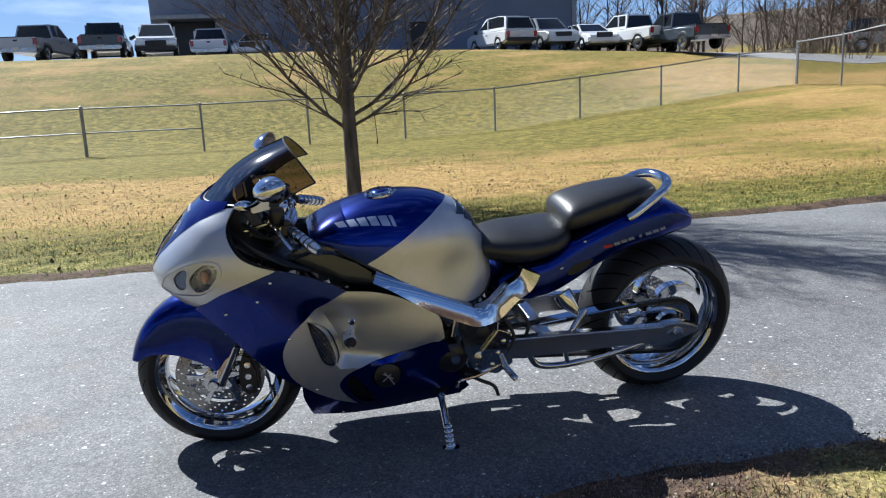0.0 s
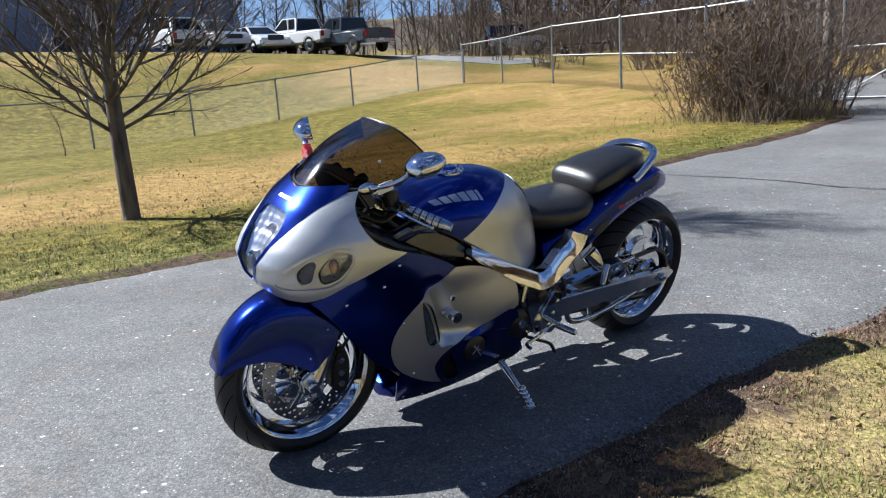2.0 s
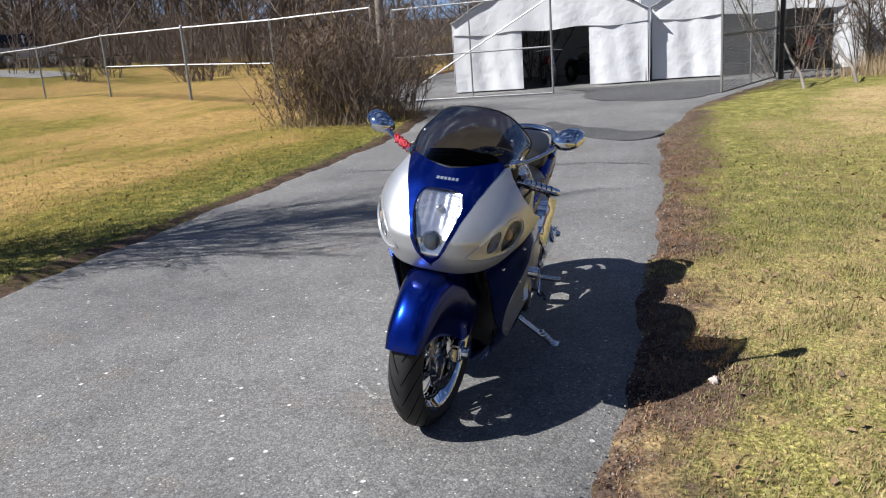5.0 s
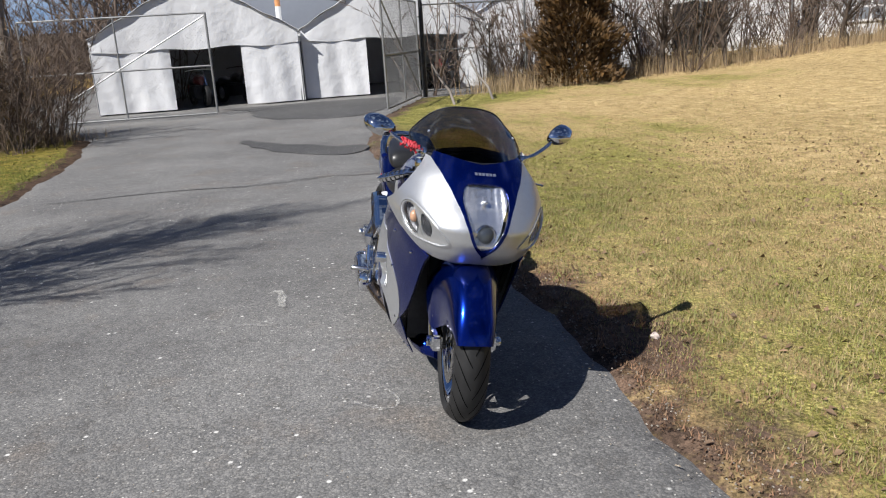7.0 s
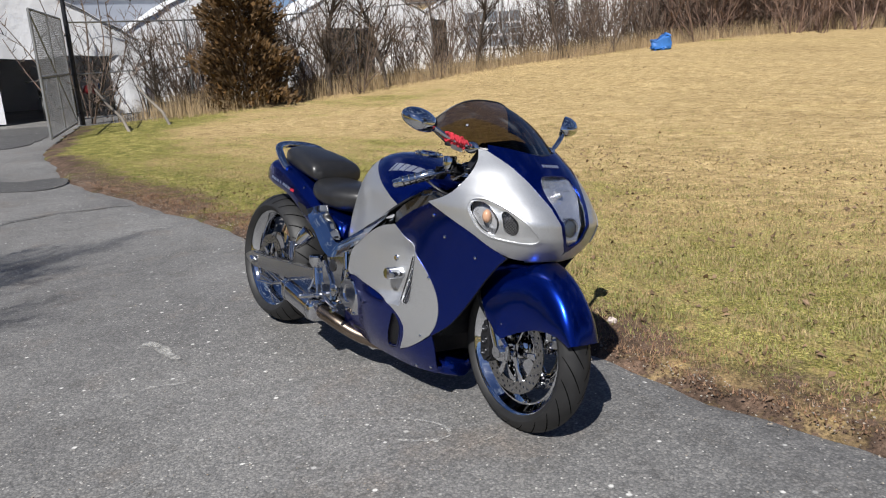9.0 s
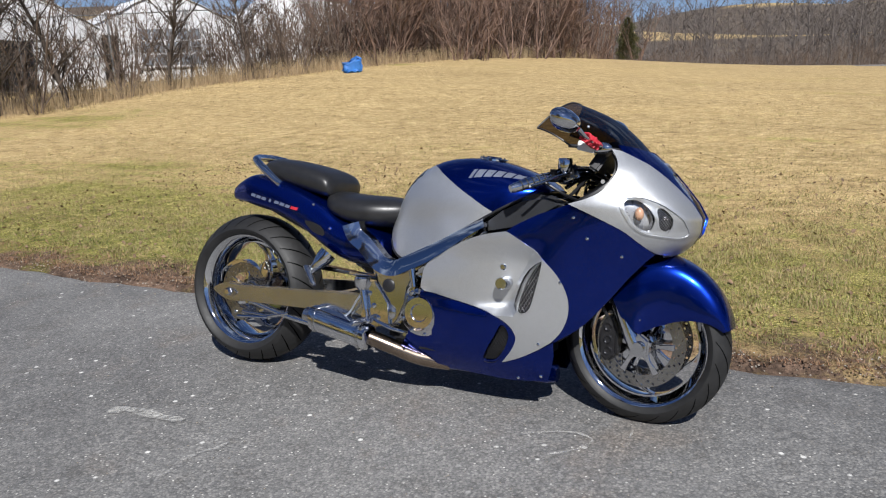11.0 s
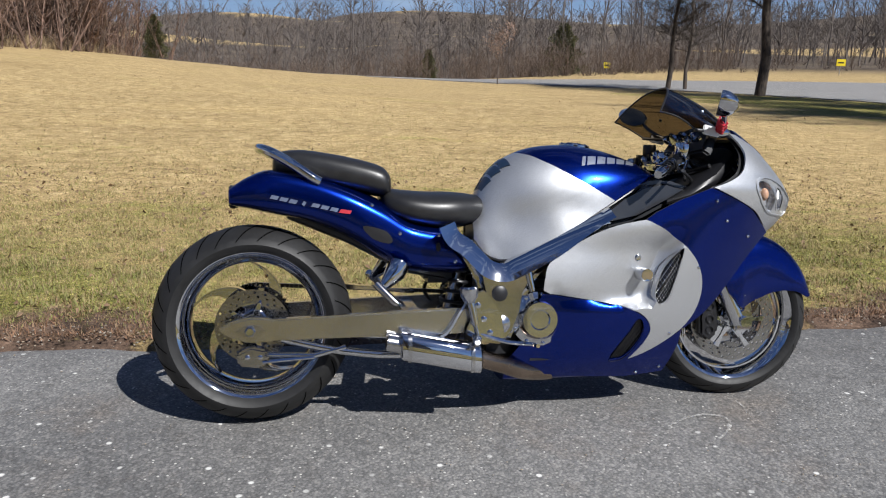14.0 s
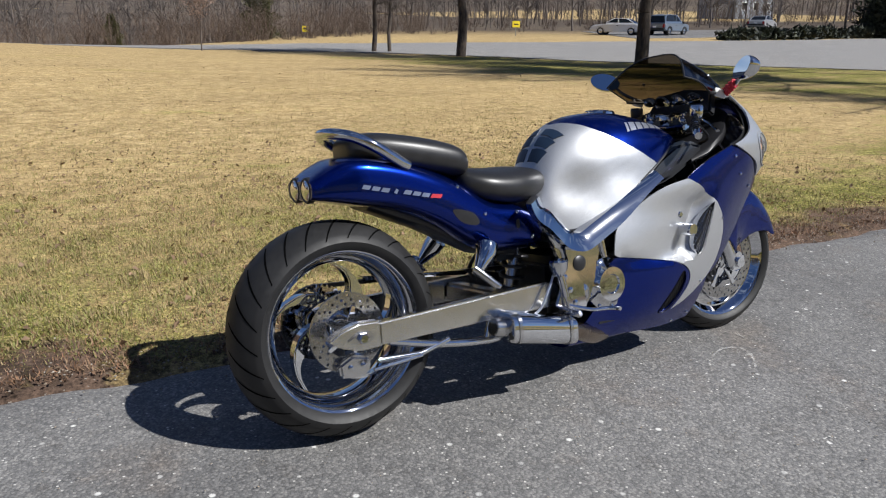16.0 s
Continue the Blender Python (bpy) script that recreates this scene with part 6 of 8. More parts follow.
def wheel(name, centre, outer, half, rim, spokes, turn, swirl, m, label, slant):
    at = m @ Matrix.Translation(centre)
    w = half * 0.8
    barrel = [(rim + 0.006, -w - 0.006), (rim + 0.008, -w), (rim - 0.006, -w + 0.004), (rim - 0.012, -w + 0.012), (rim - 0.03, -w + 0.03), (rim - 0.036, -w * 0.4), (rim - 0.038, 0),
              (rim - 0.036, w * 0.4), (rim - 0.03, w - 0.03), (rim - 0.012, w - 0.012), (rim - 0.006, w - 0.004), (rim + 0.008, w), (rim + 0.006, w + 0.006), (rim + 0.004, w - 0.01), (rim - 0.02, 0), (rim + 0.004, -w + 0.01), (rim + 0.006, -w - 0.006)]
    rimob = part(name, moved(lathe(barrel, 96), at), CHROME, bike, label)
    part("tyre", moved(tyre_geo(outer, half, rim), at), RUBBER, rimob, "black rubber tyre with curved tread cuts")
    gv, gf = groove_geo(outer, half, rim, 2.3, 26 if half > 0.1 else 22, slant)
    for k in range(len(gf) // 8):
        part("tread_groove_shade", moved((gv[18 * k:18 * k + 18], [tuple(i - 18 * k for i in q) for q in gf[8 * k:8 * k + 8]]), at), GROOVE_SHADE, rimob)
    blade = []
    for k in range(9):
        u = k / 8
        r = 0.045 + (rim - 0.08) * u
        a = swirl * u * u
        hw = 0.026 - 0.018 * u + 0.022 * math.sin(math.pi * u) * (1 - u)
        blade.append((r, a, hw))
    outline = [(r * math.cos(a + hw / max(r, 0.05)), r * math.sin(a + hw / max(r, 0.05))) for r, a, hw in blade] + [(r * math.cos(a - hw / max(r, 0.05)), r * math.sin(a - hw / max(r, 0.05))) for r, a, hw in reversed(blade)]
    off = 0.012 if half < 0.1 else 0.02
    geo = slab(outline, -off, off, 0.006, 2)
    first = None
    for k in range(spokes):
        g = moved(geo, at @ Matrix.Rotation(-radians(turn) - 2 * math.pi * k / spokes, 4, "Y"))
        part("spoke", g, CHROME, rimob)
    part("hub", moved(lathe([(0.0, -w * 0.7), (0.03, -w * 0.7), (0.042, -w * 0.55), (0.048, -w * 0.2), (0.052, 0), (0.048, w * 0.2), (0.042, w * 0.55), (0.03, w * 0.7), (0, w * 0.7)], 28), at), CHROME, rimob)
    return rimob, at


def disc_geo(r1, r0, holes, y, thick=0.005):
    """A drilled brake disc."""
    ringo = [(r1 * math.cos(6.2832 * k / 64), r1 * math.sin(6.2832 * k / 64)) for k in range(64)]
    cuts = [[(r0 * math.cos(6.2832 * k / 40), r0 * math.sin(6.2832 * k / 40)) for k in range(40)]]
    for row in range(3):
        for k in range(holes):
            a = 6.2832 * (k + row * 0.36) / holes
            r = r0 + (r1 - r0) * (0.22 + 0.28 * row)
            cuts.append([(r * math.cos(a) + 0.0048 * math.cos(b), r * math.sin(a) + 0.0048 * math.sin(b)) for b in (0, 1.05, 2.09, 3.14, 4.19, 5.24)])
    return sheet(ringo, lambda u, v: (u, y, v), 0.016, cuts, lip=thick, centre=(0, 0, 0))


front, fat = wheel("front_wheel", FW, 0.292, 0.062, 0.226, 5, 15, 0.9, STEER, "polished chrome front wheel with five swept blades", 0.35)
rear, rat = wheel("rear_wheel", RW, 0.324, 0.108, 0.238, 5, 40, 0.9, Matrix(), "wide polished chrome rear wheel with curved blades", 0.22)
dg = disc_geo(0.155, 0.112, 22, 0.052)
part("brake_disc", moved(dg, fat), STEEL, front, "drilled steel brake disc")
part("brake_disc", moved(mirrored(dg), fat), STEEL, front, "drilled steel brake disc")
for s in (1, -1):
    arms = [slab([(0.03, -0.014), (0.07, -0.01), (0.118, -0.012), (0.118, 0.012), (0.07, 0.004), (0.03, 0.014)], s * 0.049, s * 0.056, 0.002, 1)]
    for k in range(6):
        part("disc_carrier_arm", moved(arms[0], fat @ Matrix.Rotation(1.047 * k, 4, "Y")), CHROME, front)
rdg = disc_geo(0.118, 0.074, 20, 0.092)
part("brake_disc", moved(mirrored(rdg), rat), STEEL, rear, "drilled steel rear disc with cut-outs")
teeth = [((0.118 if k % 2 else 0.108) * math.cos(6.2832 * k / 84), (0.118 if k % 2 else 0.108) * math.sin(6.2832 * k / 84)) for k in range(84)]
part("sprocket", moved(slab(teeth, 0.112, 0.120, 0.0), rat), CHROME, rear)
part("sprocket_carrier", moved(lathe([(0.0, 0.1), (0.06, 0.1), (0.065, 0.117), (0.05, 0.13), (0.0, 0.13)], 28), rat), CHROME, rear)

# front fork, calipers, mudguard
fork_dir = Vector((-math.sin(radians(24)), 0, math.cos(radians(24))))
for s in (1, -1):
    low = Vector((0.855, s * 0.098, 0.285))
    leg = part("fork_leg", moved(tube([low, low + fork_dir * 0.06, low + fork_dir * 0.16, low + fork_dir * 0.165, low + fork_dir * 0.5], [0.026, 0.028, 0.027, 0.022, 0.022], 18), STEER), CHROME, bike, "chrome fork leg")
    part("fork_guard", moved(tube([low + fork_dir * 0.17, low + fork_dir * 0.2, low + fork_dir * 0.42], [0.03, 0.031, 0.031], 18), STEER), BLACK, leg)
    part("axle_clamp", moved(slab([(0.835, 0.255), (0.90, 0.262), (0.905, 0.32), (0.87, 0.345), (0.835, 0.325)], s * 0.078, s * 0.118, 0.008), STEER), CHROME, leg)
    part("axle_nut", moved(moved(lathe([(0, 0.014), (0.016, 0.014), (0.02, 0.008), (0.02, -0.01), (0, -0.01)], 12), Matrix.Translation((0.868, s * 0.125, 0.293))), STEER), CHROME, leg)
    cal = part("brake_caliper", moved(slab([(0.72, 0.24), (0.75, 0.215), (0.785, 0.245), (0.785, 0.33), (0.765, 0.385), (0.735, 0.375), (0.715, 0.31)], s * 0.035, s * 0.092, 0.009), STEER), DARK, bike, "dark brake caliper behind the fork")
    for zz in (0.26, 0.30, 0.345):
        part("caliper_bolt", moved(moved(lathe([(0, 0.006), (0.011, 0.006), (0.013, 0), (0.013, -0.004)], 12), Matrix.Translation((0.752, s * 0.094, zz))), STEER), CHROME, cal)
    part("brake_hose", moved(tube(curve([(0.745, s * 0.085, 0.38), (0.70, s * 0.11, 0.48), (0.69, s * 0.12, 0.6)], 6), 0.006, 8), STEER), BLACK, cal)


def guard(th, a):
    """Mudguard: an arch over the wheel whose sides run down to the fork."""
    R = 0.318 - 0.012 * ((th - 65) / 45) ** 2
    rin = np.interp(th, [16, 24, 32, 45, 60, 80, 100, 116], [0.285, 0.25, 0.20, 0.115, 0.07, 0.045, 0.06, 0.115])
    hw = np.interp(th, [16, 30, 60, 90, 116], [0.062, 0.080, 0.102, 0.130, 0.142])
    ca, sa = math.cos(radians(a)), math.sin(radians(a))
    r = rin + (R - rin) * abs(ca) ** 0.75
    y = hw * math.copysign(abs(sa) ** 0.62, sa) * (1 - 0.10 * (1 - abs(ca) ** 0.75))
    return FW.x + r * math.cos(radians(th)), y, FW.z + r * math.sin(radians(th))


fender = part("front_fender", moved(thick(grid_of(guard, list(np.linspace(16, 116, 40)), list(np.linspace(-90, 90, 44))), -0.004), STEER), BLUE, bike, "glossy blue front mudguard")


def bolt(p, d, parent, r=0.006, mat=None):
    m = Vector(d).to_track_quat("Y", "Z").to_matrix().to_4x4()
    return part("bolt", moved(lathe([(0, 0.004), (r * 0.6, 0.0035), (r, 0.0015), (r, -0.004)], 10), Matrix.Translation(p) @ m), mat or CHROME, parent)


for s in (1, -1):
    bolt(STEER @ Vector(guard(104, s * 66)), (0, s, 0.1), fender)
    bolt(STEER @ Vector(guard(84, s * 84)), (0, s, 0.1), fender)

# nose fairing
XB, POW = 0.55, 2.5


def nose_front(z):
    return float(np.interp(z, [0.58, 0.61, 0.64, 0.68, 0.73, 0.78, 0.84, 0.90, 0.95, 1.0, 1.05], [0.90, 0.965, 0.998, 1.026, 1.036, 1.008, 0.958, 0.905, 0.845, 0.77, 0.70]))


def nose_half(z):
    return float(np.interp(z, [0.58, 0.64, 0.70, 0.76, 0.82, 0.88, 0.94, 1.0], [0.215, 0.25, 0.28, 0.292, 0.285, 0.262, 0.222, 0.19]))


def from_x(x, z):
    return math.acos(min(1, max(0, ((x - XB) / (nose_front(z) - XB)) ** (POW / 2)))) * 0.25, z


def from_y(y, z):
    return math.copysign(math.asin(min(1, (abs(y) / nose_half(z)) ** (POW / 2))), y) * 0.25, z


def nose(u, z, off=0.0):
    a = u / 0.25
    ca, sa = math.cos(a), math.sin(a)
    return XB + (nose_front(z) - off - XB) * abs(ca) ** (2 / POW), math.copysign(abs(sa) ** (2 / POW), sa) * (nose_half(z) - off), z


front_line = [tuple(p) for p in curve([(0.004, 0.645), (0.022, 0.675), (0.034, 0.71), (0.043, 0.745), (0.053, 0.78), (0.063, 0.805), (0.078, 0.835), (0.097, 0.865), (0.13, 0.90), (0.165, 0.925), (0.199, 0.945)], 4)]
cockpit = [from_x(x, z) for x, z in curve([(0.745, 0.95), (0.772, 0.91), (0.775, 0.868), (0.745, 0.815), (0.695, 0.785), (0.637, 0.766)], 5)]
seam = [from_x(x, z) for x, z in curve([(0.637, 0.766), (0.72, 0.73), (0.806, 0.688), (0.86, 0.645), (0.905, 0.612), (0.96, 0.600)], 5)]
silver_line = front_line + cockpit + seam[1:] + [from_y(y, 0.598) for y in (0.10, 0.06, 0.025, 0.0)] + [from_y(0.0, 0.625)]
POD = [tuple(p) for p in curve([(0.274, 0.785), (0.255, 0.803), (0.215, 0.802), (0.16, 0.769), (0.115, 0.718), (0.085, 0.675), (0.11, 0.660), (0.16, 0.662), (0.23, 0.674), (0.265, 0.710), (0.278, 0.752)], 5, True)]


def scaled(poly, k, dx=0.0, dz=0.0):
    c = np.mean(np.array(poly), 0)
    return [tuple(c + (np.array(p) - c) * k + (dx, dz)) for p in poly]


HOLE = scaled(POD, 0.84)
SIG = [tuple(p) for p in curve([(0.217, 0.775), (0.237, 0.787), (0.260, 0.780), (0.263, 0.742), (0.244, 0.704), (0.215, 0.688), (0.203, 0.712), (0.205, 0.75)], 5, True)]
MESH = [tuple(p) for p in curve([(0.188, 0.757), (0.174, 0.762), (0.157, 0.739), (0.152, 0.705), (0.166, 0.688), (0.186, 0.700), (0.193, 0.732)], 5, True)]
DISH = scaled(POD, 0.88)


def fairing(u, z):
    """The nose, dished a little inside the lamp pod."""
    q = np.array(DISH)
    away = math.sqrt(((q - (abs(u), z)) ** 2).sum(1).min())
    k = float(ease(0.0, 0.014, away)) if inside(np.array([abs(u)]), np.array([z]), DISH)[0] else 0.0
    return nose(u, z, 0.009 * k)


sil_geo = sheet(silver_line, fairing, 0.012, [SIG, MESH], 0.006)
upper = both("upper_fairing", sil_geo, SILVER, bike, "satin silver upper fairing")
liner = [p for p in sheet(silver_line, lambda u, z: nose(u, z, 0.022), 0.03, [SIG, MESH], 0.0)]
for side_, ob in zip((liner, mirrored(liner)), upper):
    part("fairing_liner", side_, BLACK, ob)
rim_geo = sheet(scaled(POD, 0.95), lambda u, z: nose(u, z, -0.003), 0.012, [scaled(POD, 0.885)], 0.006)
well = sheet(scaled(MESH, 1.05), lambda u, z: nose(u, z, 0.03), 0.012, (), -0.022)
sig_geo = sheet(scaled(SIG, 0.99), lambda u, z: nose(u, z, 0.005), 0.01, (), 0.004)
for k, ob in enumerate(upper):
    f = (lambda g: g) if k == 0 else mirrored
    part("signal_rim", f(rim_geo), SILVER, ob)
    part("duct", f(well), BLACK, ob, "black mesh air duct")
    part("turn_signal", f(sig_geo), LENS, ob, "clear turn signal lens")
    part("signal_reflector", f(sheet(scaled(SIG, 1.04), lambda u, z: nose(u, z, 0.034), 0.01, (), -0.026)), plain("grey_reflector", (0.46, 0.46, 0.47), 0.28, 0.5, 0.15, 60) if not bpy.data.materials.get("grey_reflector") else bpy.data.materials["grey_reflector"], ob)
    c = nose(*np.mean(np.array(SIG), 0), 0.022)
    part("turn_signal_bulb", f(ball(c, 0.015, 0.015, 0.022, 14, 8)), AMBER, ob, "amber bulb")
    wires = []
    mq = np.array(MESH)
    for d in (1, -1):
        for c in np.arange(-0.08, 0.08, 0.0075):
            line_ = [(mq[:, 0].mean() + c + d * q, mq[:, 1].mean() + 1.3 * q) for q in np.arange(-0.05, 0.0501, 0.004)]
            line_ = [p for p in line_ if inside(np.array([p[0]]), np.array([p[1]]), MESH)[0]]
            if len(line_) > 1:
                wires.append(tube([nose(u, z, 0.012) for u, z in line_], 0.0011, 4))
    part("duct_mesh", f(join(*wires)), SATIN, ob)
lamp = [(0.0, 0.660), (0.013, 0.672), (0.026, 0.71), (0.036, 0.75), (0.046, 0.79), (0.053, 0.825), (0.051, 0.856), (0.041, 0.874), (0.02, 0.879), (0.0, 0.880)]
lamp_u = [tuple(p) for p in curve(lamp, 4)]
LAMP = lamp_u + [(-u, z) for u, z in reversed(lamp_u[1:-1])]
blue_half = front_line + [from_y(y, z) for y, z in curve([(0.155, 0.965), (0.11, 0.957), (0.05, 0.945), (0.0, 0.938)], 4)]
BLUE_LINE = [(0.0, 0.640)] + blue_half[:-1] + [blue_half[-1]] + [(-u, z) for u, z in reversed(blue_half[:-1])]
mask = part("nose_cowl", sheet(BLUE_LINE, lambda u, z: nose(u, z, -0.0015), 0.016, [LAMP], 0.006, centre=(0.6, 0, 0.75)), BLUE, bike, "glossy blue nose cowl")
head = part("headlight", sheet(LAMP, lambda u, z: nose(u, z, 0.004), 0.012, (), 0.004, centre=(0.6, 0, 0.75)), LENS, bike, "clear twin headlight with chrome reflector")


def bowl(u, z):
    d = min(1.0, math.hypot(u / 0.056, (z - 0.79) / 0.115))
    flute = (0.0011 * math.sin(u * 370) + 0.0009 * math.sin(z * 260)) * float(ease(0.74, 0.79, z))
    return nose(u, z, 0.007 + 0.034 * (1 - d * d) + flute)


part("reflector", sheet(scaled(LAMP, 0.985), bowl, 0.0042, (), 0.0, centre=(0.6, 0, 0.75)), REFLECTOR, head)
part("projector", moved(ball((0, 0, 0), 0.035, 0.036, 0.036, 20, 12), Matrix.Translation((0.985, 0, 0.716))), CHROME, head)
part("projector_bezel", tube([(1.006, 0.033 * math.cos(a), 0.716 + 0.033 * math.sin(a)) for a in np.linspace(0, 6.2832, 28, endpoint=False)], 0.005, 8, True), CHROME, head)
part("projector_glass", moved(ball((0, 0, 0), 0.018, 0.028, 0.028, 20, 10), Matrix.Translation((1.006, 0, 0.716))), plain("projector_lens", (0.16, 0.18, 0.2), 0.05, 0.5, 0.2, 10), head)
part("bulb", ball((0.945, 0, 0.82), 0.016, 0.011, 0.011, 14, 8), REFLECTOR, head)
for k in range(6):
    y = -0.032 + 0.0128 * k
    part("nose_emblem_bar", sheet([from_y(y, 0.906), from_y(y + 0.0095, 0.906), from_y(y + 0.0095, 0.9135), from_y(y, 0.9135)], lambda u, z: nose(u, z, -0.004), 0.01, (), 0.002, centre=(0.6, 0, 0.75)), EMBLEM, mask)


# windscreen
def screen(u, v):
    s = abs(u)
    bx, by, bz = 0.845 - 0.24 * s**1.7, 0.205 * math.sin(min(1, s) * 1.5708), 0.940 + 0.022 * s
    tx, ty, tz = 0.573 - 0.085 * s**2.0, 0.15 * math.sin(min(1, s) * 1.5708) ** 0.9 + 0.045 * s**4, 1.118 - 0.10 * s**2.4
    b = math.sin(math.pi * v)
    x, y, z = bx + (tx - bx) * v, by + (ty - by) * v, bz + (tz - bz) * v
    return x + 0.02 * b * (1 - s), math.copysign(y + 0.012 * b * s, u), z + 0.018 * b * (1 - 0.6 * s)


glass = part("windscreen", grid_of(screen, list(np.linspace(-1, 1, 41)), list(np.linspace(0, 1, 17))), TINT, bike, "dark smoked bubble windscreen")
part("screen_edge", tube([screen(u, 1.0) for u in np.linspace(-1, 1, 41)], 0.003, 8), BLACK, glass)
for s in (1, -1):
    part("screen_edge", tube([screen(s, v) for v in np.linspace(0, 1, 12)], 0.003, 8), BLACK, glass)
    part("screen_bracket", moved(box(-0.03, 0.03, -0.004, 0.004, -0.016, 0.016, 0.003), Matrix.Translation((0.665, s * 0.205, 0.955)) @ Matrix.Rotation(radians(12), 4, "Y")), WHITE, bike, "white screen bracket")
    q = screen(s * 0.62, 0.45)
    bolt(q, (0.3, s * 0.6, 0.5), glass, 0.005, EMBLEM)
part("screen_trim", tube([(p[0], p[1], p[2] - 0.004) for p in (screen(u, 0.0) for u in np.linspace(-1, 1, 41))], 0.006, 8), BLACK, glass)

# cockpit
part("cockpit_tray", loft([ring(x, w, zb, zt, 3.0, 20) for x, w, zb, zt in ((0.52, 0.19, 0.70, 0.735), (0.60, 0.2, 0.72, 0.765), (0.70, 0.19, 0.76, 0.83), (0.78, 0.15, 0.8, 0.91))]), BLACK, bike, "matt black cockpit tray")
dash = part("dashboard", moved(slab([(-0.16, -0.05), (-0.13, 0.045), (0, 0.065), (0.13, 0.045), (0.16, -0.05), (0, -0.06)], -0.02, 0.02, 0.008), Matrix.Translation((0.70, 0, 0.925)) @ Matrix.Rotation(radians(90), 4, "Z") @ Matrix.Rotation(radians(30), 4, "X")), BLACK, bike, "black instrument cluster")
for y in (-0.08, 0.0, 0.08):
    part("dial", moved(moved(lathe([(0, 0.004), (0.03, 0.004), (0.035, 0.009), (0.038, 0.0)], 24), Matrix.Rotation(radians(90), 4, "Z")), Matrix.Translation((0.678, y, 0.937)) @ Matrix.Rotation(radians(-30), 4, "Y")), CHROME, dash)
stem = Vector((0.60, 0, 0.86))
part("triple_clamp", moved(slab([(-0.14, -0.04), (-0.13, 0.035), (-0.03, 0.05), (0.03, 0.05), (0.13, 0.035), (0.14, -0.04), (0.04, -0.055), (-0.04, -0.055)], -0.013, 0.013, 0.006), STEER @ Matrix.Translation(stem) @ Matrix.Rotation(radians(90), 4, "Z") @ Matrix.Rotation(radians(66), 4, "X")), CHROME, bike, "polished triple clamp")
part("steering_nut", moved(moved(lathe([(0, 0.02), (0.018, 0.02), (0.022, 0.012), (0.022, 0)], 12), Matrix.Rotation(radians(90), 4, "X")), Matrix.Translation(stem + Vector((-0.005, 0, 0.012)))), CHROME, bike)
for s in (1, -1):
    HOLD = STEER @ Matrix.Translation((0.028, -s * 0.062, 0.02))
    bar = part("handlebar", moved(tube(curve([(0.62, s * 0.12, 0.865), (0.585, s * 0.19, 0.862), (0.53, s * 0.26, 0.842), (0.50, s * 0.30, 0.828)], 5), 0.012, 12), HOLD), CHROME, bike, "chrome clip-on handlebar")
    part("grip", moved(tube([(0.528, s * 0.262, 0.84), (0.52, s * 0.272, 0.836), (0.455, s * 0.352, 0.806), (0.448, s * 0.36, 0.803)], [0.015, 0.018, 0.018, 0.015], 16), HOLD), CHROME, bar, "chrome grip with rubber bands")
    for k in range(5):
        q = Vector((0.515, s * 0.278, 0.834)).lerp(Vector((0.462, s * 0.344, 0.809)), k / 4)
        d = Vector((-0.065, s * 0.08, -0.03)).normalized() * 0.002
        part("grip_band", moved(tube([q - d, q + d], 0.0192, 16), HOLD), BLACK, bar)
    part("bar_end", moved(tube([(0.448, s * 0.36, 0.803), (0.438, s * 0.373, 0.799)], [0.017, 0.013], 14), HOLD), CHROME, bar)
    part("lever", moved(tube(curve([(0.585, s * 0.22, 0.855), (0.565, s * 0.29, 0.84), (0.53, s * 0.36, 0.818), (0.515, s * 0.385, 0.812)], 5), [0.009] * 6 + [0.006] * 9 + [0.008], 10, squash=0.6), HOLD), CHROME, bar)
    part("lever_perch", moved(box(0.555, 0.60, s * 0.2 - 0.03, s * 0.2 + 0.03, 0.838, 0.878, 0.01), HOLD), DARK, bar)
    part("switch_box", moved(box(0.52, 0.56, s * 0.245 - 0.022, s * 0.245 + 0.022, 0.822, 0.866, 0.01), HOLD), BLACK, bar)
    res = part("fluid_reservoir", moved(moved(lathe([(0, 0.05), (0.022, 0.05), (0.025, 0.044), (0.025, 0.006), (0.02, 0), (0, 0)], 20), Matrix.Rotation(radians(90), 4, "X")), STEER @ Matrix.Translation((0.60, s * 0.165, 0.875))), CHROME if s < 0 else DARK, bike, "fluid reservoir")
    part("cable", moved(tube(curve([(0.56, s * 0.235, 0.84), (0.62, s * 0.2, 0.80), (0.64, s * 0.1, 0.77), (0.6, s * 0.04, 0.74)], 6), 0.005, 8), STEER), BLACK, bike)
    # mirror
    stemm = part("mirror_stem", tube(curve([(0.705, s * 0.188, 0.955), (0.69, s * 0.235, 0.968), (0.665, s * 0.29, 1.0), (0.655, s * 0.318, 1.028)], 5), [0.016] * 3 + [0.010] * 10 + [0.008] * 3, 12, squash=0.7), CHROME, bike, "chrome mirror stem")
    part("mirror_foot", ball((0.712, s * 0.182, 0.952), 0.035, 0.014, 0.02, 16, 8), CHROME, stemm)
    shell = []
    for k, (q, w, h) in enumerate(((0.0, 0.002, 0.002), (0.005, 0.022, 0.014), (0.017, 0.043, 0.027), (0.036, 0.057, 0.035), (0.054, 0.062, 0.037), (0.062, 0.06, 0.036))):
        shell.append([(0.68 - q, s * (0.352 + 0.0 + w * math.cos(a)), 1.052 + h * math.sin(a) + 0.22 * w * math.cos(a)) for a in np.linspace(0, 6.2832, 24, endpoint=False)])
    mid_ = Vector((0.63, s * 0.352, 1.052))
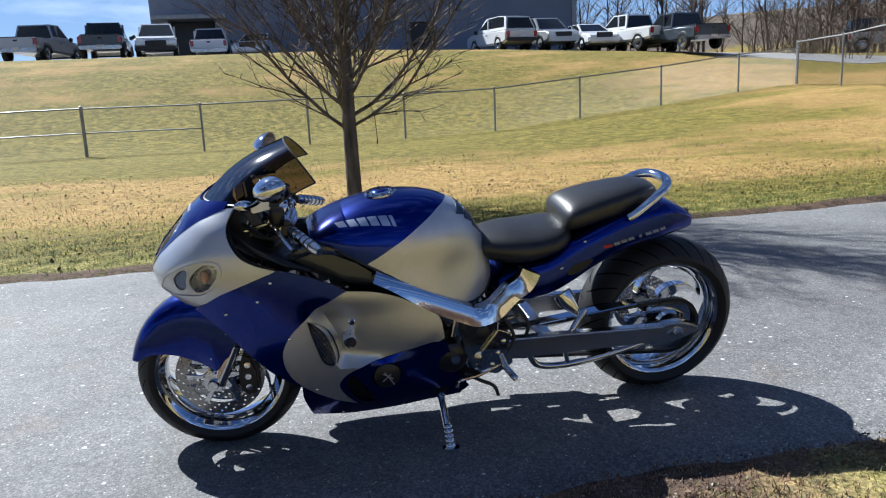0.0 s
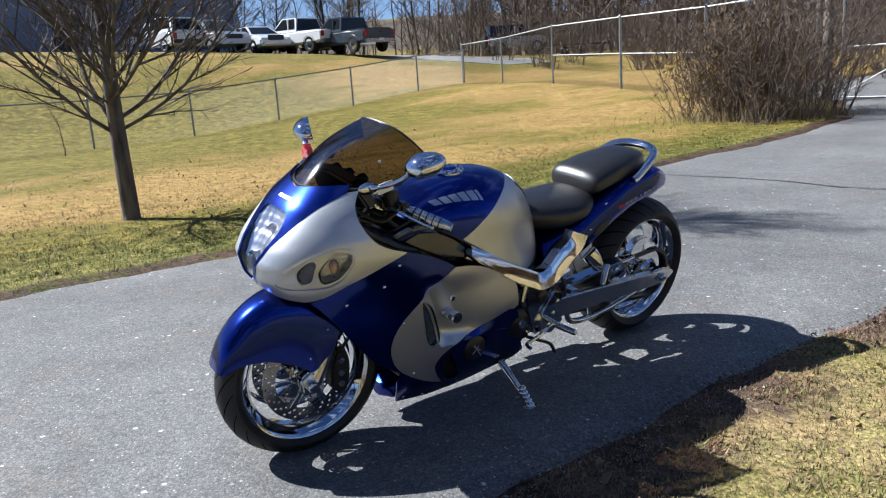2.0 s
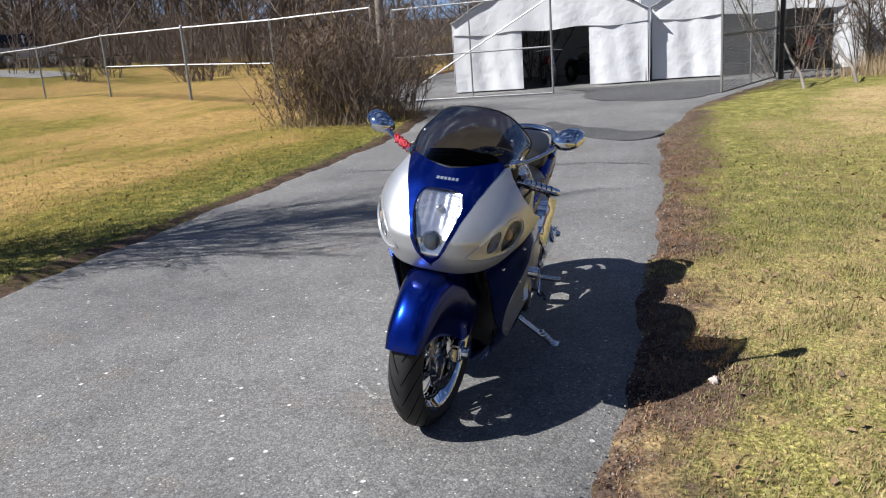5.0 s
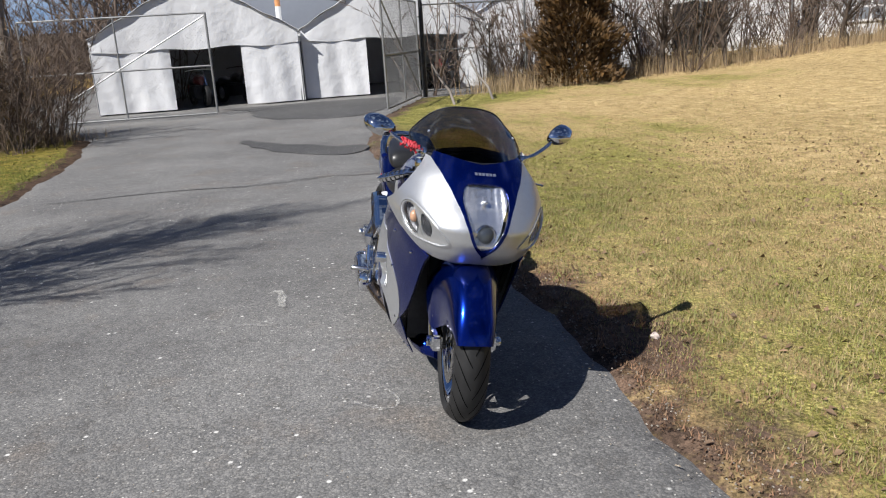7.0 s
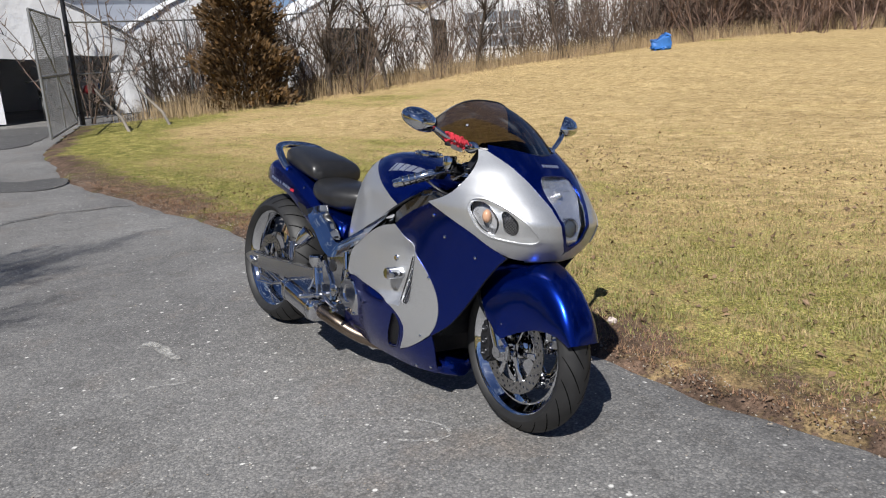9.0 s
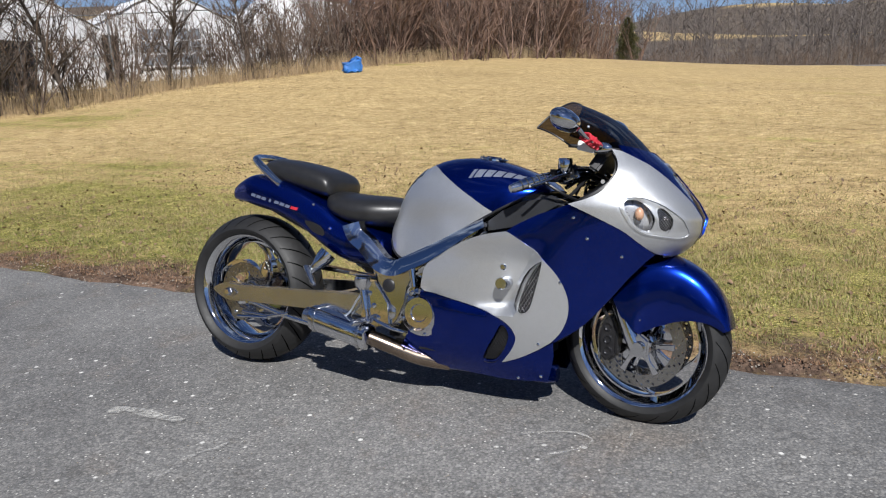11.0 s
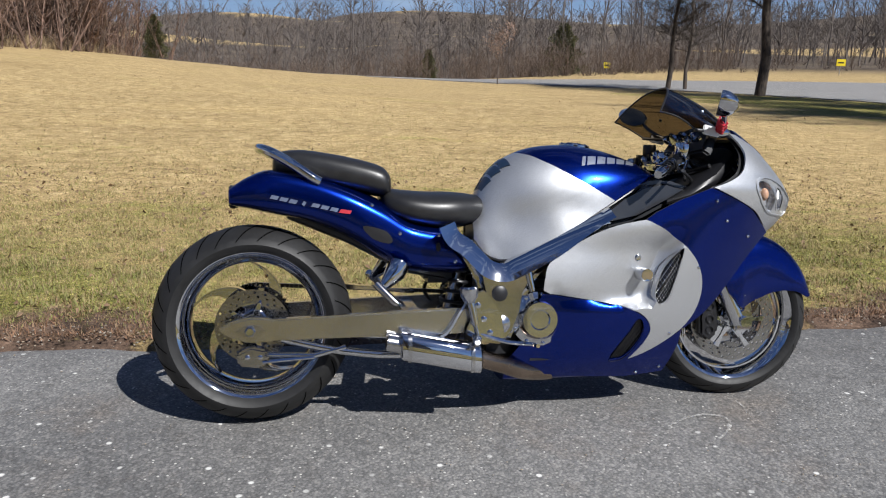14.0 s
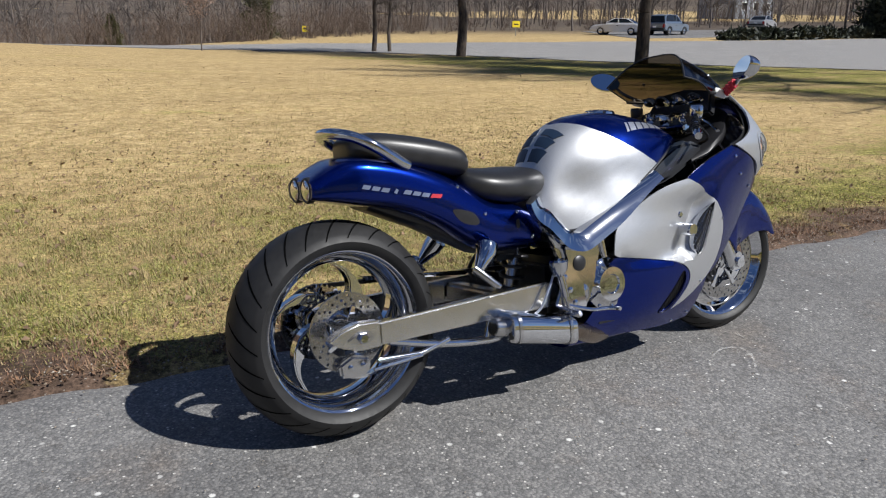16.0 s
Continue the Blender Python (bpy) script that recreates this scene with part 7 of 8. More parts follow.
    aim = Matrix.Translation(mid_ if s > 0 else mid_ + Vector((0, 0.012, -0.022))) @ Matrix.Rotation(radians(41 if s > 0 else -27), 4, "Z") @ Matrix.Rotation(radians(13), 4, "Y") @ Matrix.Translation(-mid_)
    shell = [[tuple(aim @ Vector(p)) for p in q] for q in shell]
    mir = part("mirror", loft(shell, False), CHROME, bike, "chrome teardrop mirror")
    part("mirror_glass", ([tuple(Vector(p) + aim.to_3x3() @ Vector((-0.001, 0, 0))) for p in shell[-1]], [tuple(range(24))] if s < 0 else [tuple(reversed(range(24)))]), MIRROR, mir)
# wiring and clamps crowded under the screen
rw = random.Random(5)
for k in range(14):
    y0, y1 = rw.uniform(-0.16, 0.16), rw.uniform(-0.16, 0.16)
    pts_ = [(0.56 + rw.uniform(0, 0.05), y0, 0.80 + rw.uniform(-0.02, 0.06)), (0.62 + rw.uniform(0, 0.05), (y0 + y1) / 2 + rw.uniform(-0.04, 0.04), 0.84 + rw.uniform(-0.03, 0.06)), (0.70 + rw.uniform(0, 0.03), y1, 0.85 + rw.uniform(-0.03, 0.05))]
    part("cable", tube(curve(pts_, 6), rw.uniform(0.004, 0.008), 7), BLACK if k % 4 else SATIN, bike)
for s in (1, -1):
    part("fork_cap", moved(moved(lathe([(0, 0.03), (0.012, 0.03), (0.014, 0.022), (0.024, 0.02), (0.027, 0.012), (0.027, -0.02)], 18), Matrix.Rotation(radians(90), 4, "X")), STEER @ Matrix.Translation((0.612, s * 0.1, 0.872)) @ Matrix.Rotation(radians(-24), 4, "Y")), CHROME, bike, "polished fork cap")
    part("clamp_bolt", moved(ball((0.57, s * 0.13, 0.868), 0.014, 0.012, 0.012, 12, 8), STEER), CHROME, bike)
# red cord wound on the right mirror's stem
coil = []
for k in range(60):
    u = k / 59
    c = Vector((0.70, -0.20, 0.958)).lerp(Vector((0.675, -0.262, 0.985)), u)
    a = k * 1.25
    coil.append(c + Vector((math.cos(a) * 0.017, 0.006 * math.sin(a * 2.3), math.sin(a) * 0.015)))
cord = part("cord", tube(coil, 0.0036, 7), RED, bike, "red paracord wound round the mirror stem")
for k in range(4):
    a = k * 1.7
    p = Vector((0.70, -0.21, 0.965)) + Vector((0.012 * math.cos(a), -0.006 * k, 0.012 * math.sin(a) + 0.004 * k))
    part("cord_knot", ball(p, 0.006, 0.007, 0.006, 8, 6), RED, cord)

# side fairings: panels on one bulging flank
FX = np.array([-0.10, 0.0, 0.2, 0.42, 0.60, 0.75, 0.86, 1.0])
FZ = np.array([0.10, 0.2, 0.32, 0.45, 0.58, 0.70, 0.80])
FLANK = np.array([
    [0.10, 0.155, 0.19, 0.21, 0.19, 0.17, 0.16],
    [0.11, 0.175, 0.212, 0.222, 0.205, 0.185, 0.17],
    [0.115, 0.19, 0.232, 0.246, 0.236, 0.215, 0.2],
    [0.115, 0.185, 0.232, 0.256, 0.262, 0.256, 0.24],
    [0.095, 0.15, 0.198, 0.233, 0.258, 0.272, 0.27],
    [0.075, 0.11, 0.148, 0.186, 0.222, 0.262, 0.275],
    [0.05, 0.07, 0.10, 0.135, 0.18, 0.222, 0.255],
    [0.02, 0.03, 0.05, 0.07, 0.10, 0.15, 0.18]])


def spline(xs, ys, x):
    i = int(np.clip(np.searchsorted(xs, x) - 1, 0, len(xs) - 2))
    h = xs[i + 1] - xs[i]
    s = (x - xs[i]) / h
    m0 = (ys[i + 1] - ys[max(i - 1, 0)]) / (xs[i + 1] - xs[max(i - 1, 0)])
    j = min(i + 2, len(xs) - 1)
    m1 = (ys[j] - ys[i]) / (xs[j] - xs[i])
    return (2 * s**3 - 3 * s**2 + 1) * ys[i] + (s**3 - 2 * s**2 + s) * h * m0 + (3 * s**2 - 2 * s**3) * ys[i + 1] + (s**3 - s**2) * h * m1


def flank(x, z, off=0.0):
    y = spline(FX, [spline(FZ, row, z) for row in FLANK], x)
    behind = ((0.545 - x) * 0.185 - (0.57 - z) * 0.083) / 0.203
    if behind > 0:
        y -= 0.056 * min(1.0, behind / 0.045) * math.exp(-max(0, behind - 0.045) / 0.13) * float(ease(0.365, 0.40, z) * (1 - ease(0.55, 0.64, z)))
    y -= 0.016 * math.exp(-(((x - 0.10) / 0.10) ** 2 + ((z - 0.30) / 0.2) ** 2)) * (z < 0.42)
    return x, y + off, z


SILVER_FRONT = curve([(0.575, 0.284), (0.612, 0.33), (0.634, 0.39), (0.632, 0.455), (0.602, 0.52), (0.546, 0.58), (0.48, 0.628), (0.417, 0.662)], 4)
SILVER_LOW = curve([(0.391, 0.186), (0.432, 0.238), (0.452, 0.282), (0.446, 0.312), (0.425, 0.338), (0.385, 0.362), (0.33, 0.38), (0.2, 0.405), (0.078, 0.425)], 4)
mid_line = curve([(0.637, 0.764), (0.72, 0.728), (0.806, 0.686), (0.86, 0.643), (0.902, 0.610)], 4) + curve([(0.875, 0.585), (0.82, 0.522), (0.766, 0.452), (0.71, 0.385), (0.66, 0.335), (0.585, 0.285)], 4) + SILVER_FRONT + curve([(0.45, 0.685), (0.53, 0.725)], 3)
panel_line = curve([(0.078, 0.425), (0.083, 0.47), (0.10, 0.522), (0.17, 0.572), (0.252, 0.617), (0.33, 0.645), (0.415, 0.661)], 4)[1:] + SILVER_FRONT[::-1][1:] + curve([(0.53, 0.252), (0.46, 0.213), (0.391, 0.186)], 4) + SILVER_LOW[1:-1]
low_line = [tuple(np.array(p) - (0.0, 0.003)) for p in SILVER_LOW[::-1]] + curve([(0.46, 0.211), (0.53, 0.25), (0.58, 0.283)], 4) + curve([(0.578, 0.23), (0.562, 0.17), (0.545, 0.124)], 3) + curve([(0.40, 0.113), (0.2, 0.125), (0.02, 0.15), (-0.03, 0.19)], 4) + curve([(0.005, 0.24), (0.035, 0.30), (0.05, 0.36)], 4)
VENT = curve([(0.464, 0.39), (0.48, 0.379), (0.506, 0.40), (0.528, 0.47), (0.547, 0.548), (0.542, 0.565), (0.492, 0.503), (0.463, 0.425)], 3, True)
DUCT = curve([(0.322, 0.192), (0.365, 0.193), (0.402, 0.232), (0.426, 0.285), (0.42, 0.322), (0.40, 0.33), (0.376, 0.29), (0.344, 0.24)], 3, True)
COVER = [(0.286 + 0.054 * math.cos(a), 0.315 + 0.054 * math.sin(a)) for a in np.linspace(0, 6.2832, 24, endpoint=False)]
mids = both("side_fairing", sheet(mid_line, flank, 0.02, (), 0.005), BLUE, bike, "glossy blue side fairing")
panels = both("side_panel", sheet(panel_line, lambda x, z: flank(x, z, 0.002), 0.02, [VENT], 0.005), SILVER, bike, "satin silver side panel with a vent")
lows = (part("lower_fairing", sheet(low_line, flank, 0.02, [DUCT, COVER], 0.005), BLUE, bike, "glossy blue lower fairing with a clutch cover"),
        part("lower_fairing", mirrored(sheet(low_line, flank, 0.02, [DUCT], 0.005)), BLUE, bike, "glossy blue lower fairing with an air duct"))


def mesh_fill(poly, step, off, r=0.0012):
    """Diamond wire mesh inside an outline."""
    poly = np.array(poly)
    lo, hi = poly.min(0), poly.max(0)
    bars = []
    for d in (1, -1):
        for c in np.arange(-0.6, 1.2, step):
            seg = []
            for z in np.arange(lo[1], hi[1], 0.008):
                x = c + d * (z - lo[1]) * 0.6
                ok = inside(np.array([x]), np.array([z]), poly)[0]
                if ok:
                    seg.append(flank(x, z, off))
                if (not ok or z + 0.008 >= hi[1]) and len(seg) > 1:
                    bars.append(tube(seg, r, 4))
                    seg = []
    return join(*bars)


vm, dm_ = mesh_fill(VENT, 0.012, -0.006), mesh_fill(DUCT, 0.012, -0.008)
vb, db = sheet(VENT, lambda x, z: flank(x, z, -0.02), 0.02, (), -0.022), sheet(DUCT, lambda x, z: flank(x, z, -0.02), 0.02, (), -0.02)
lin = sheet(mid_line, lambda x, z: flank(x, z, -0.008), 0.03, (), 0.0)
for k in range(2):
    f = (lambda g: g) if k == 0 else mirrored
    part("vent_mesh", f(vm), SATIN, panels[k], "silver wire mesh vent")
    part("vent_recess", f(vb), BLACK, panels[k])
    part("duct_mesh", f(dm_), DARK, lows[k], "dark mesh duct")
    part("duct_recess", f(db), BLACK, lows[k])
    part("fairing_liner", f(lin), BLACK, mids[k])
    s = 1 if k == 0 else -1
    fx, fy, fz = flank(0.412, 0.482)
    sl = part("frame_slider", tube([(fx, s * (fy - 0.03), fz), (fx, s * (fy + 0.058), fz), (fx, s * (fy + 0.062), fz), (fx, s * (fy + 0.061), fz), (fx, s * (fy + 0.03), fz)], [0.022, 0.022, 0.0195, 0.014, 0.013], 18, cap=False), CHROME, bike, "chrome crash slider")
    part("slider_bore", tube([(fx, s * (fy + 0.029), fz), (fx, s * (fy + 0.031), fz)], 0.0135, 12), BLACK, sl)
    bx, by, bz = flank(0.40, 0.535)
    part("slider_bolt", moved(lathe([(0, 0.008), (0.008, 0.008), (0.012, 0.004), (0.012, -0.01)], 14), Matrix.Translation((bx, s * by, bz)) @ Matrix.Rotation(0 if s > 0 else math.pi, 4, "X")), CHROME, sl)
    for x, z, par in ((0.70, 0.655, mids), (0.805, 0.60, mids), (0.655, 0.722, mids), (0.53, 0.272, panels), (0.525, 0.145, lows), (0.44, 0.128, lows), (0.61, 0.50, mids)):
        px, py, pz = flank(x, z, 0.002)
        bolt((px, s * py, pz), (0.1, s, -0.1), par[k], 0.0055)
belly = loft([ring(x, w, 0.098, zt, 3.0, 24) for x, w, zt in ((-0.02, 0.09, 0.17), (0.1, 0.115, 0.2), (0.3, 0.12, 0.2), (0.46, 0.105, 0.19), (0.52, 0.08, 0.17), (0.545, 0.03, 0.15))])
part("belly_pan", belly, BLUE, bike, "blue belly pan")
cov = part("clutch_cover", moved(lathe([(0, 0.016), (0.036, 0.015), (0.047, 0.008), (0.051, -0.01)], 28), Matrix.Translation((0.286, flank(0.286, 0.315)[1] - 0.006, 0.315))), BLACK, bike, "black clutch cover with a polished emblem")
for a, l in ((0.6, 0.03), (1.0, 0.045), (2.4, 0.028)):
    c = flank(0.286, 0.315)
    part("emblem_stroke", moved(box(-l * 0.7, l * 0.7, 0, 0.003, -0.0022, 0.0022, 0.001), Matrix.Translation((0.286 + 0.006 * math.cos(a * 3), c[1] + 0.010, 0.315 + 0.008 * math.sin(a * 5))) @ Matrix.Rotation(-a, 4, "Y")), EMBLEM, cov)

# engine, radiator, frame
part("radiator", box(0.555, 0.60, -0.17, 0.17, 0.28, 0.62, 0.01), DARK, bike, "dark radiator core")
eng = part("engine", join(box(0.02, 0.50, -0.17, 0.17, 0.16, 0.46, 0.03), box(0.12, 0.48, -0.19, 0.19, 0.42, 0.60, 0.03), box(-0.12, 0.10, -0.13, 0.13, 0.18, 0.44, 0.03)), DARK, bike, "dark engine block behind the fairings")
cl = part("engine_cover", moved(lathe([(0, 0.034), (0.03, 0.034), (0.034, 0.04), (0.058, 0.04), (0.064, 0.03), (0.074, 0.018), (0.09, 0.012), (0.094, -0.02)], 40), Matrix.Translation((0.07, -0.182, 0.335)) @ Matrix.Rotation(math.pi, 4, "X")), CHROME, bike, "chrome clutch-side engine cover")
for k in range(9):
    a = 0.7 * k
    bolt((0.07 + 0.083 * math.cos(a), -0.198, 0.335 + 0.083 * math.sin(a)), (0, -1, 0), cl, 0.007)
sp = part("sprocket_cover", moved(lathe([(0, 0.03), (0.045, 0.028), (0.058, 0.018), (0.064, -0.02)], 32), Matrix.Translation((0.045, 0.185, 0.335))), DARK, bike, "dark sprocket cover")
part("cover_cap", moved(lathe([(0, 0.036), (0.016, 0.036), (0.02, 0.028), (0.02, 0.02)], 20), Matrix.Translation((0.035, 0.185, 0.335))), CHROME, sp)
FRAME = [(-0.228, 0.615), (-0.165, 0.612), (-0.125, 0.575), (-0.098, 0.526), (-0.05, 0.512), (0.0, 0.532), (0.118, 0.588), (0.231, 0.653), (0.30, 0.692), (0.335, 0.662), (0.279, 0.612), (0.15, 0.545), (0.06, 0.475), (0.03, 0.42), (0.02, 0.36), (-0.01, 0.29), (-0.04, 0.254), (-0.11, 0.262), (-0.14, 0.32), (-0.125, 0.41), (-0.14, 0.475), (-0.19, 0.55)]
fr = both("frame_spar", slab(FRAME, 0.155, 0.213, 0.02, 3), POLISH, bike, "polished aluminium twin-spar frame")
for k, s in enumerate((1, -1)):
    part("frame_plug", moved(lathe([(0, 0.006), (0.02, 0.006), (0.026, 0.002), (0.026, -0.004)], 20), Matrix.Translation((-0.065, s * 0.214, 0.425)) @ Matrix.Rotation(0 if s > 0 else math.pi, 4, "X")), BLACK, fr[k])
    part("pivot_cap", moved(lathe([(0, 0.009), (0.016, 0.009), (0.024, 0.004), (0.03, 0.002), (0.03, -0.004)], 20), Matrix.Translation((-0.06, s * 0.214, 0.325)) @ Matrix.Rotation(0 if s > 0 else math.pi, 4, "X")), SATIN, fr[k])
    part("frame_stay", tube([(0.03, s * 0.212, 0.50), (0.045, s * 0.216, 0.43)], [0.014, 0.010], 10), CHROME, fr[k])
    part("inner_cowl", slab([(0.30, 0.70), (0.36, 0.745), (0.44, 0.785), (0.52, 0.795), (0.62, 0.762), (0.54, 0.715), (0.42, 0.655), (0.30, 0.63)], s * 0.13, s * 0.188, 0.02, 3), GRAPHITE, bike, "graphite inner cowl below the tank")

RAIL = [np.array(p) for p in curve([(-0.222, 0.655), (-0.205, 0.618), (-0.165, 0.590), (-0.125, 0.55), (-0.095, 0.522), (-0.05, 0.510), (0.0, 0.530), (0.118, 0.587), (0.231, 0.651), (0.31, 0.694)], 4)]
for k, s in enumerate((1, -1)):
    rows_ = []
    for i, p in enumerate(RAIL):
        d = RAIL[min(i + 1, len(RAIL) - 1)] - RAIL[max(i - 1, 0)]
        d = d / np.linalg.norm(d)
        up_ = np.array([-d[1], d[0]])
        slim = 1.0 - 0.4 * float(ease(0.05, 0.3, p[0]))
        a, b = p + up_ * 0.012 * slim, p - up_ * 0.046 * slim
        mid_a, mid_b = p - up_ * 0.004 * slim, p - up_ * 0.03 * slim
        sec = [(a[0], s * 0.165, a[1]), (a[0], s * 0.205, a[1]), (mid_a[0], s * 0.2165, mid_a[1]), (mid_b[0], s * 0.2275, mid_b[1]), (b[0], s * 0.234, b[1]), (b[0], s * 0.205, b[1])]
        rows_.append(sec if s > 0 else sec[::-1])
    part("frame_rail", loft(rows_), CHROME, fr[k], "polished upper frame rail")

# tank
TX = np.array([-0.13, -0.10, -0.04, 0.05, 0.16, 0.28, 0.40, 0.49, 0.52])
T_TOP = np.array([0.66, 0.755, 0.842, 0.896, 0.916, 0.909, 0.876, 0.832, 0.80])
T_LOW = np.array([0.60, 0.55, 0.525, 0.553, 0.613, 0.685, 0.755, 0.795, 0.795])
T_HALF = np.array([0.09, 0.12, 0.152, 0.188, 0.206, 0.202, 0.178, 0.135, 0.10])


def tank(x, s, off=0.0):
    """s runs round the section from one lower edge, 0 at the crest, to the other, in units of 0.3."""
    a = min(1.0, abs(s) / 0.3) * 1.5708
    top, low, hw = spline(TX, T_TOP, x), spline(TX, T_LOW, x), spline(TX, T_HALF, x)
    ca, sa = math.cos(a), math.sin(a)
    y = hw * abs(sa) ** 0.78
    z = low + (top - low) * abs(ca) ** 0.85
    dent = 0.024 * math.exp(-(((x - 0.02) / 0.10) ** 2 + ((z - 0.66) / 0.075) ** 2)) + 0.012 * math.exp(-(((x - 0.18) / 0.09) ** 2 + ((z - 0.70) / 0.05) ** 2))
    y = max(0.0, y - dent * abs(sa)) + off * abs(sa)
    return x, math.copysign(y, s), z + off * abs(ca)


def at_z(x, z):
    top, low = spline(TX, T_TOP, x), spline(TX, T_LOW, x)
    c = min(1, max(0, (z - low) / (top - low))) ** (1 / 0.85)
    return x, math.acos(c) / 1.5708 * 0.3


split = [at_z(x, z) for x, z in ((0.335, 0.722), (0.30, 0.742), (0.25, 0.772), (0.20, 0.80), (0.15, 0.83), (0.10, 0.858), (0.07, 0.875))] + [(0.05, 0.06), (0.034, 0.03)]
split = [tuple(p) for p in curve(split, 4)]
side_line = split + [(0.02, 0.0)] + [(-0.125, 0.0)] + [(-0.125, 0.3)] + [(x, 0.3) for x in (-0.05, 0.05, 0.15, 0.25, 0.335)]
back = [(x, -s) for x, s in reversed(split)]
top_line = [(0.515, -0.3), (0.515, 0.3), (0.345, 0.3)] + split + [(0.02, 0.0)] + back + [(0.345, -0.3)]
sg = sheet(side_line, tank, 0.02, (), 0.004, centre=(0.15, 0, 0.6))
tank_l = part("fuel_tank", sheet(top_line, tank, 0.02, (), 0.004, centre=(0.15, 0, 0.6)), BLUE, bike, "glossy blue tank top over silver flanks")
part("tank_flank", sg, SILVER, tank_l)
part("tank_flank", mirrored(sg), SILVER, tank_l)
part("tank_shell", join(*[loft([[tank(x, s, -0.01) for s in np.linspace(-0.3, 0.3, 22)] for x in np.linspace(-0.12, 0.51, 20)], True)]), BLACK, tank_l)
for s in (1, -1):
    part("tank_seam", tube([tank(x, s * 0.3) for x in np.linspace(-0.125, 0.5, 26)], 0.005, 8), BLACK, tank_l)
cx, _, cz = tank(0.255, 0.0)
cap = part("fuel_cap", moved(moved(lathe([(0, 0.006), (0.03, 0.006), (0.034, 0.004), (0.052, 0.004), (0.056, 0.0), (0.056, -0.01)], 32), Matrix.Rotation(radians(90), 4, "X")), Matrix.Translation((cx, 0, cz + 0.002)) @ Matrix.Rotation(radians(6), 4, "Y")), CHROME, bike, "chrome ring fuel cap with small bolts")
part("cap_lid", moved(moved(lathe([(0, 0.009), (0.026, 0.009), (0.03, 0.006)], 24), Matrix.Rotation(radians(90), 4, "X")), Matrix.Translation((cx, 0, cz + 0.002)) @ Matrix.Rotation(radians(6), 4, "Y")), BLUE, cap)
for k in range(8):
    bolt((cx + 0.043 * math.cos(k * 0.785), 0.043 * math.sin(k * 0.785), cz + 0.007 - 0.1 * 0.043 * math.cos(k * 0.785)), (0, 0, 1), cap, 0.004, BLACK)
# six lettering blocks on each flank of the tank
for s in (1, -1):
    for k in range(6):
        x0 = 0.43 - 0.036 * k
        w = 0.029 if k < 5 else 0.012
        q = [(x0, 0.120), (x0 - w, 0.120), (x0 - w - 0.012, 0.158), (x0 - 0.012, 0.158)]
        part("lettering_block", sheet([(a, s * (b + 0.02 * (0.43 - x0))) for a, b in q], lambda u, v: tank(u, v, 0.0022), 0.012, (), 0.0018, centre=(0.15, 0, 0.6)), EMBLEM, tank_l)
for k in range(3):
    for s in (1, -1):
        x0 = -0.098 + 0.032 * k
        q = [(x0, s * 0.008), (x0 + 0.024, s * 0.008), (x0 + 0.024 + 0.01, s * 0.09), (x0 + 0.004, s * 0.075)]
        part("tank_pad", sheet(q, lambda u, v: tank(u, v, 0.004), 0.015, (), 0.003, centre=(0.15, 0, 0.6)), plain("blue_black_rubber", (0.015, 0.03, 0.06), 0.4, 0, 0.2, 60) if not bpy.data.materials.get("blue_black_rubber") else bpy.data.materials["blue_black_rubber"], tank_l, "dark rubber tank pad")

# seats and tail
seat = loft([ring(x, w, zb, zt, 2.4, 32) for x, w, zb, zt in stations([(-0.435, 0.07, 0.70, 0.752), (-0.42, 0.115, 0.672, 0.768), (-0.36, 0.152, 0.65, 0.762), (-0.28, 0.160, 0.632, 0.756), (-0.20, 0.15, 0.628, 0.755), (-0.13, 0.118, 0.64, 0.748), (-0.085, 0.085, 0.66, 0.738), (-0.07, 0.05, 0.68, 0.725)], 4)])
part("seat", seat, LEATHER, bike, "black vinyl rider seat")
pill = loft([ring(x, w, zb, zt, 2.8, 32) for x, w, zb, zt in stations([(-0.785, 0.045, 0.815, 0.862), (-0.77, 0.075, 0.80, 0.884), (-0.70, 0.102, 0.79, 0.894), (-0.60, 0.122, 0.77, 0.882), (-0.50, 0.132, 0.75, 0.862), (-0.435, 0.132, 0.738, 0.842), (-0.41, 0.118, 0.74, 0.82), (-0.40, 0.08, 0.755, 0.80)], 4)])
part("pillion_seat", pill, LEATHER, bike, "black vinyl pillion seat")
TAIL = stations([(-0.921, 0.088, 0.716, 0.764), (-0.915, 0.098, 0.710, 0.772), (-0.86, 0.120, 0.700, 0.806), (-0.79, 0.139, 0.684, 0.828), (-0.665, 0.147, 0.655, 0.812), (-0.54, 0.153, 0.600, 0.775), (-0.43, 0.15, 0.530, 0.725), (-0.34, 0.148, 0.488, 0.668), (-0.23, 0.146, 0.478, 0.640), (-0.16, 0.140, 0.480, 0.60), (-0.14, 0.12, 0.49, 0.56)], 4)
tail = part("tail_fairing", loft([ring(x, w, zb, zt, 3.2 + 3.0 * max(0, -x - 0.55), 36) for x, w, zb, zt in TAIL]), BLUE, bike, "glossy blue tail fairing with lettering blocks")


def tail_y(x, z):
    rows = np.array(TAIL)
    w, zb, zt = (np.interp(x, rows[:, 0], rows[:, k]) for k in (1, 2, 3))
    q = min(0.98, abs((z - (zb + zt) / 2) / ((zt - zb) / 2)))
    return x, w * (1 - q**3.2) ** (1 / 3.2), z


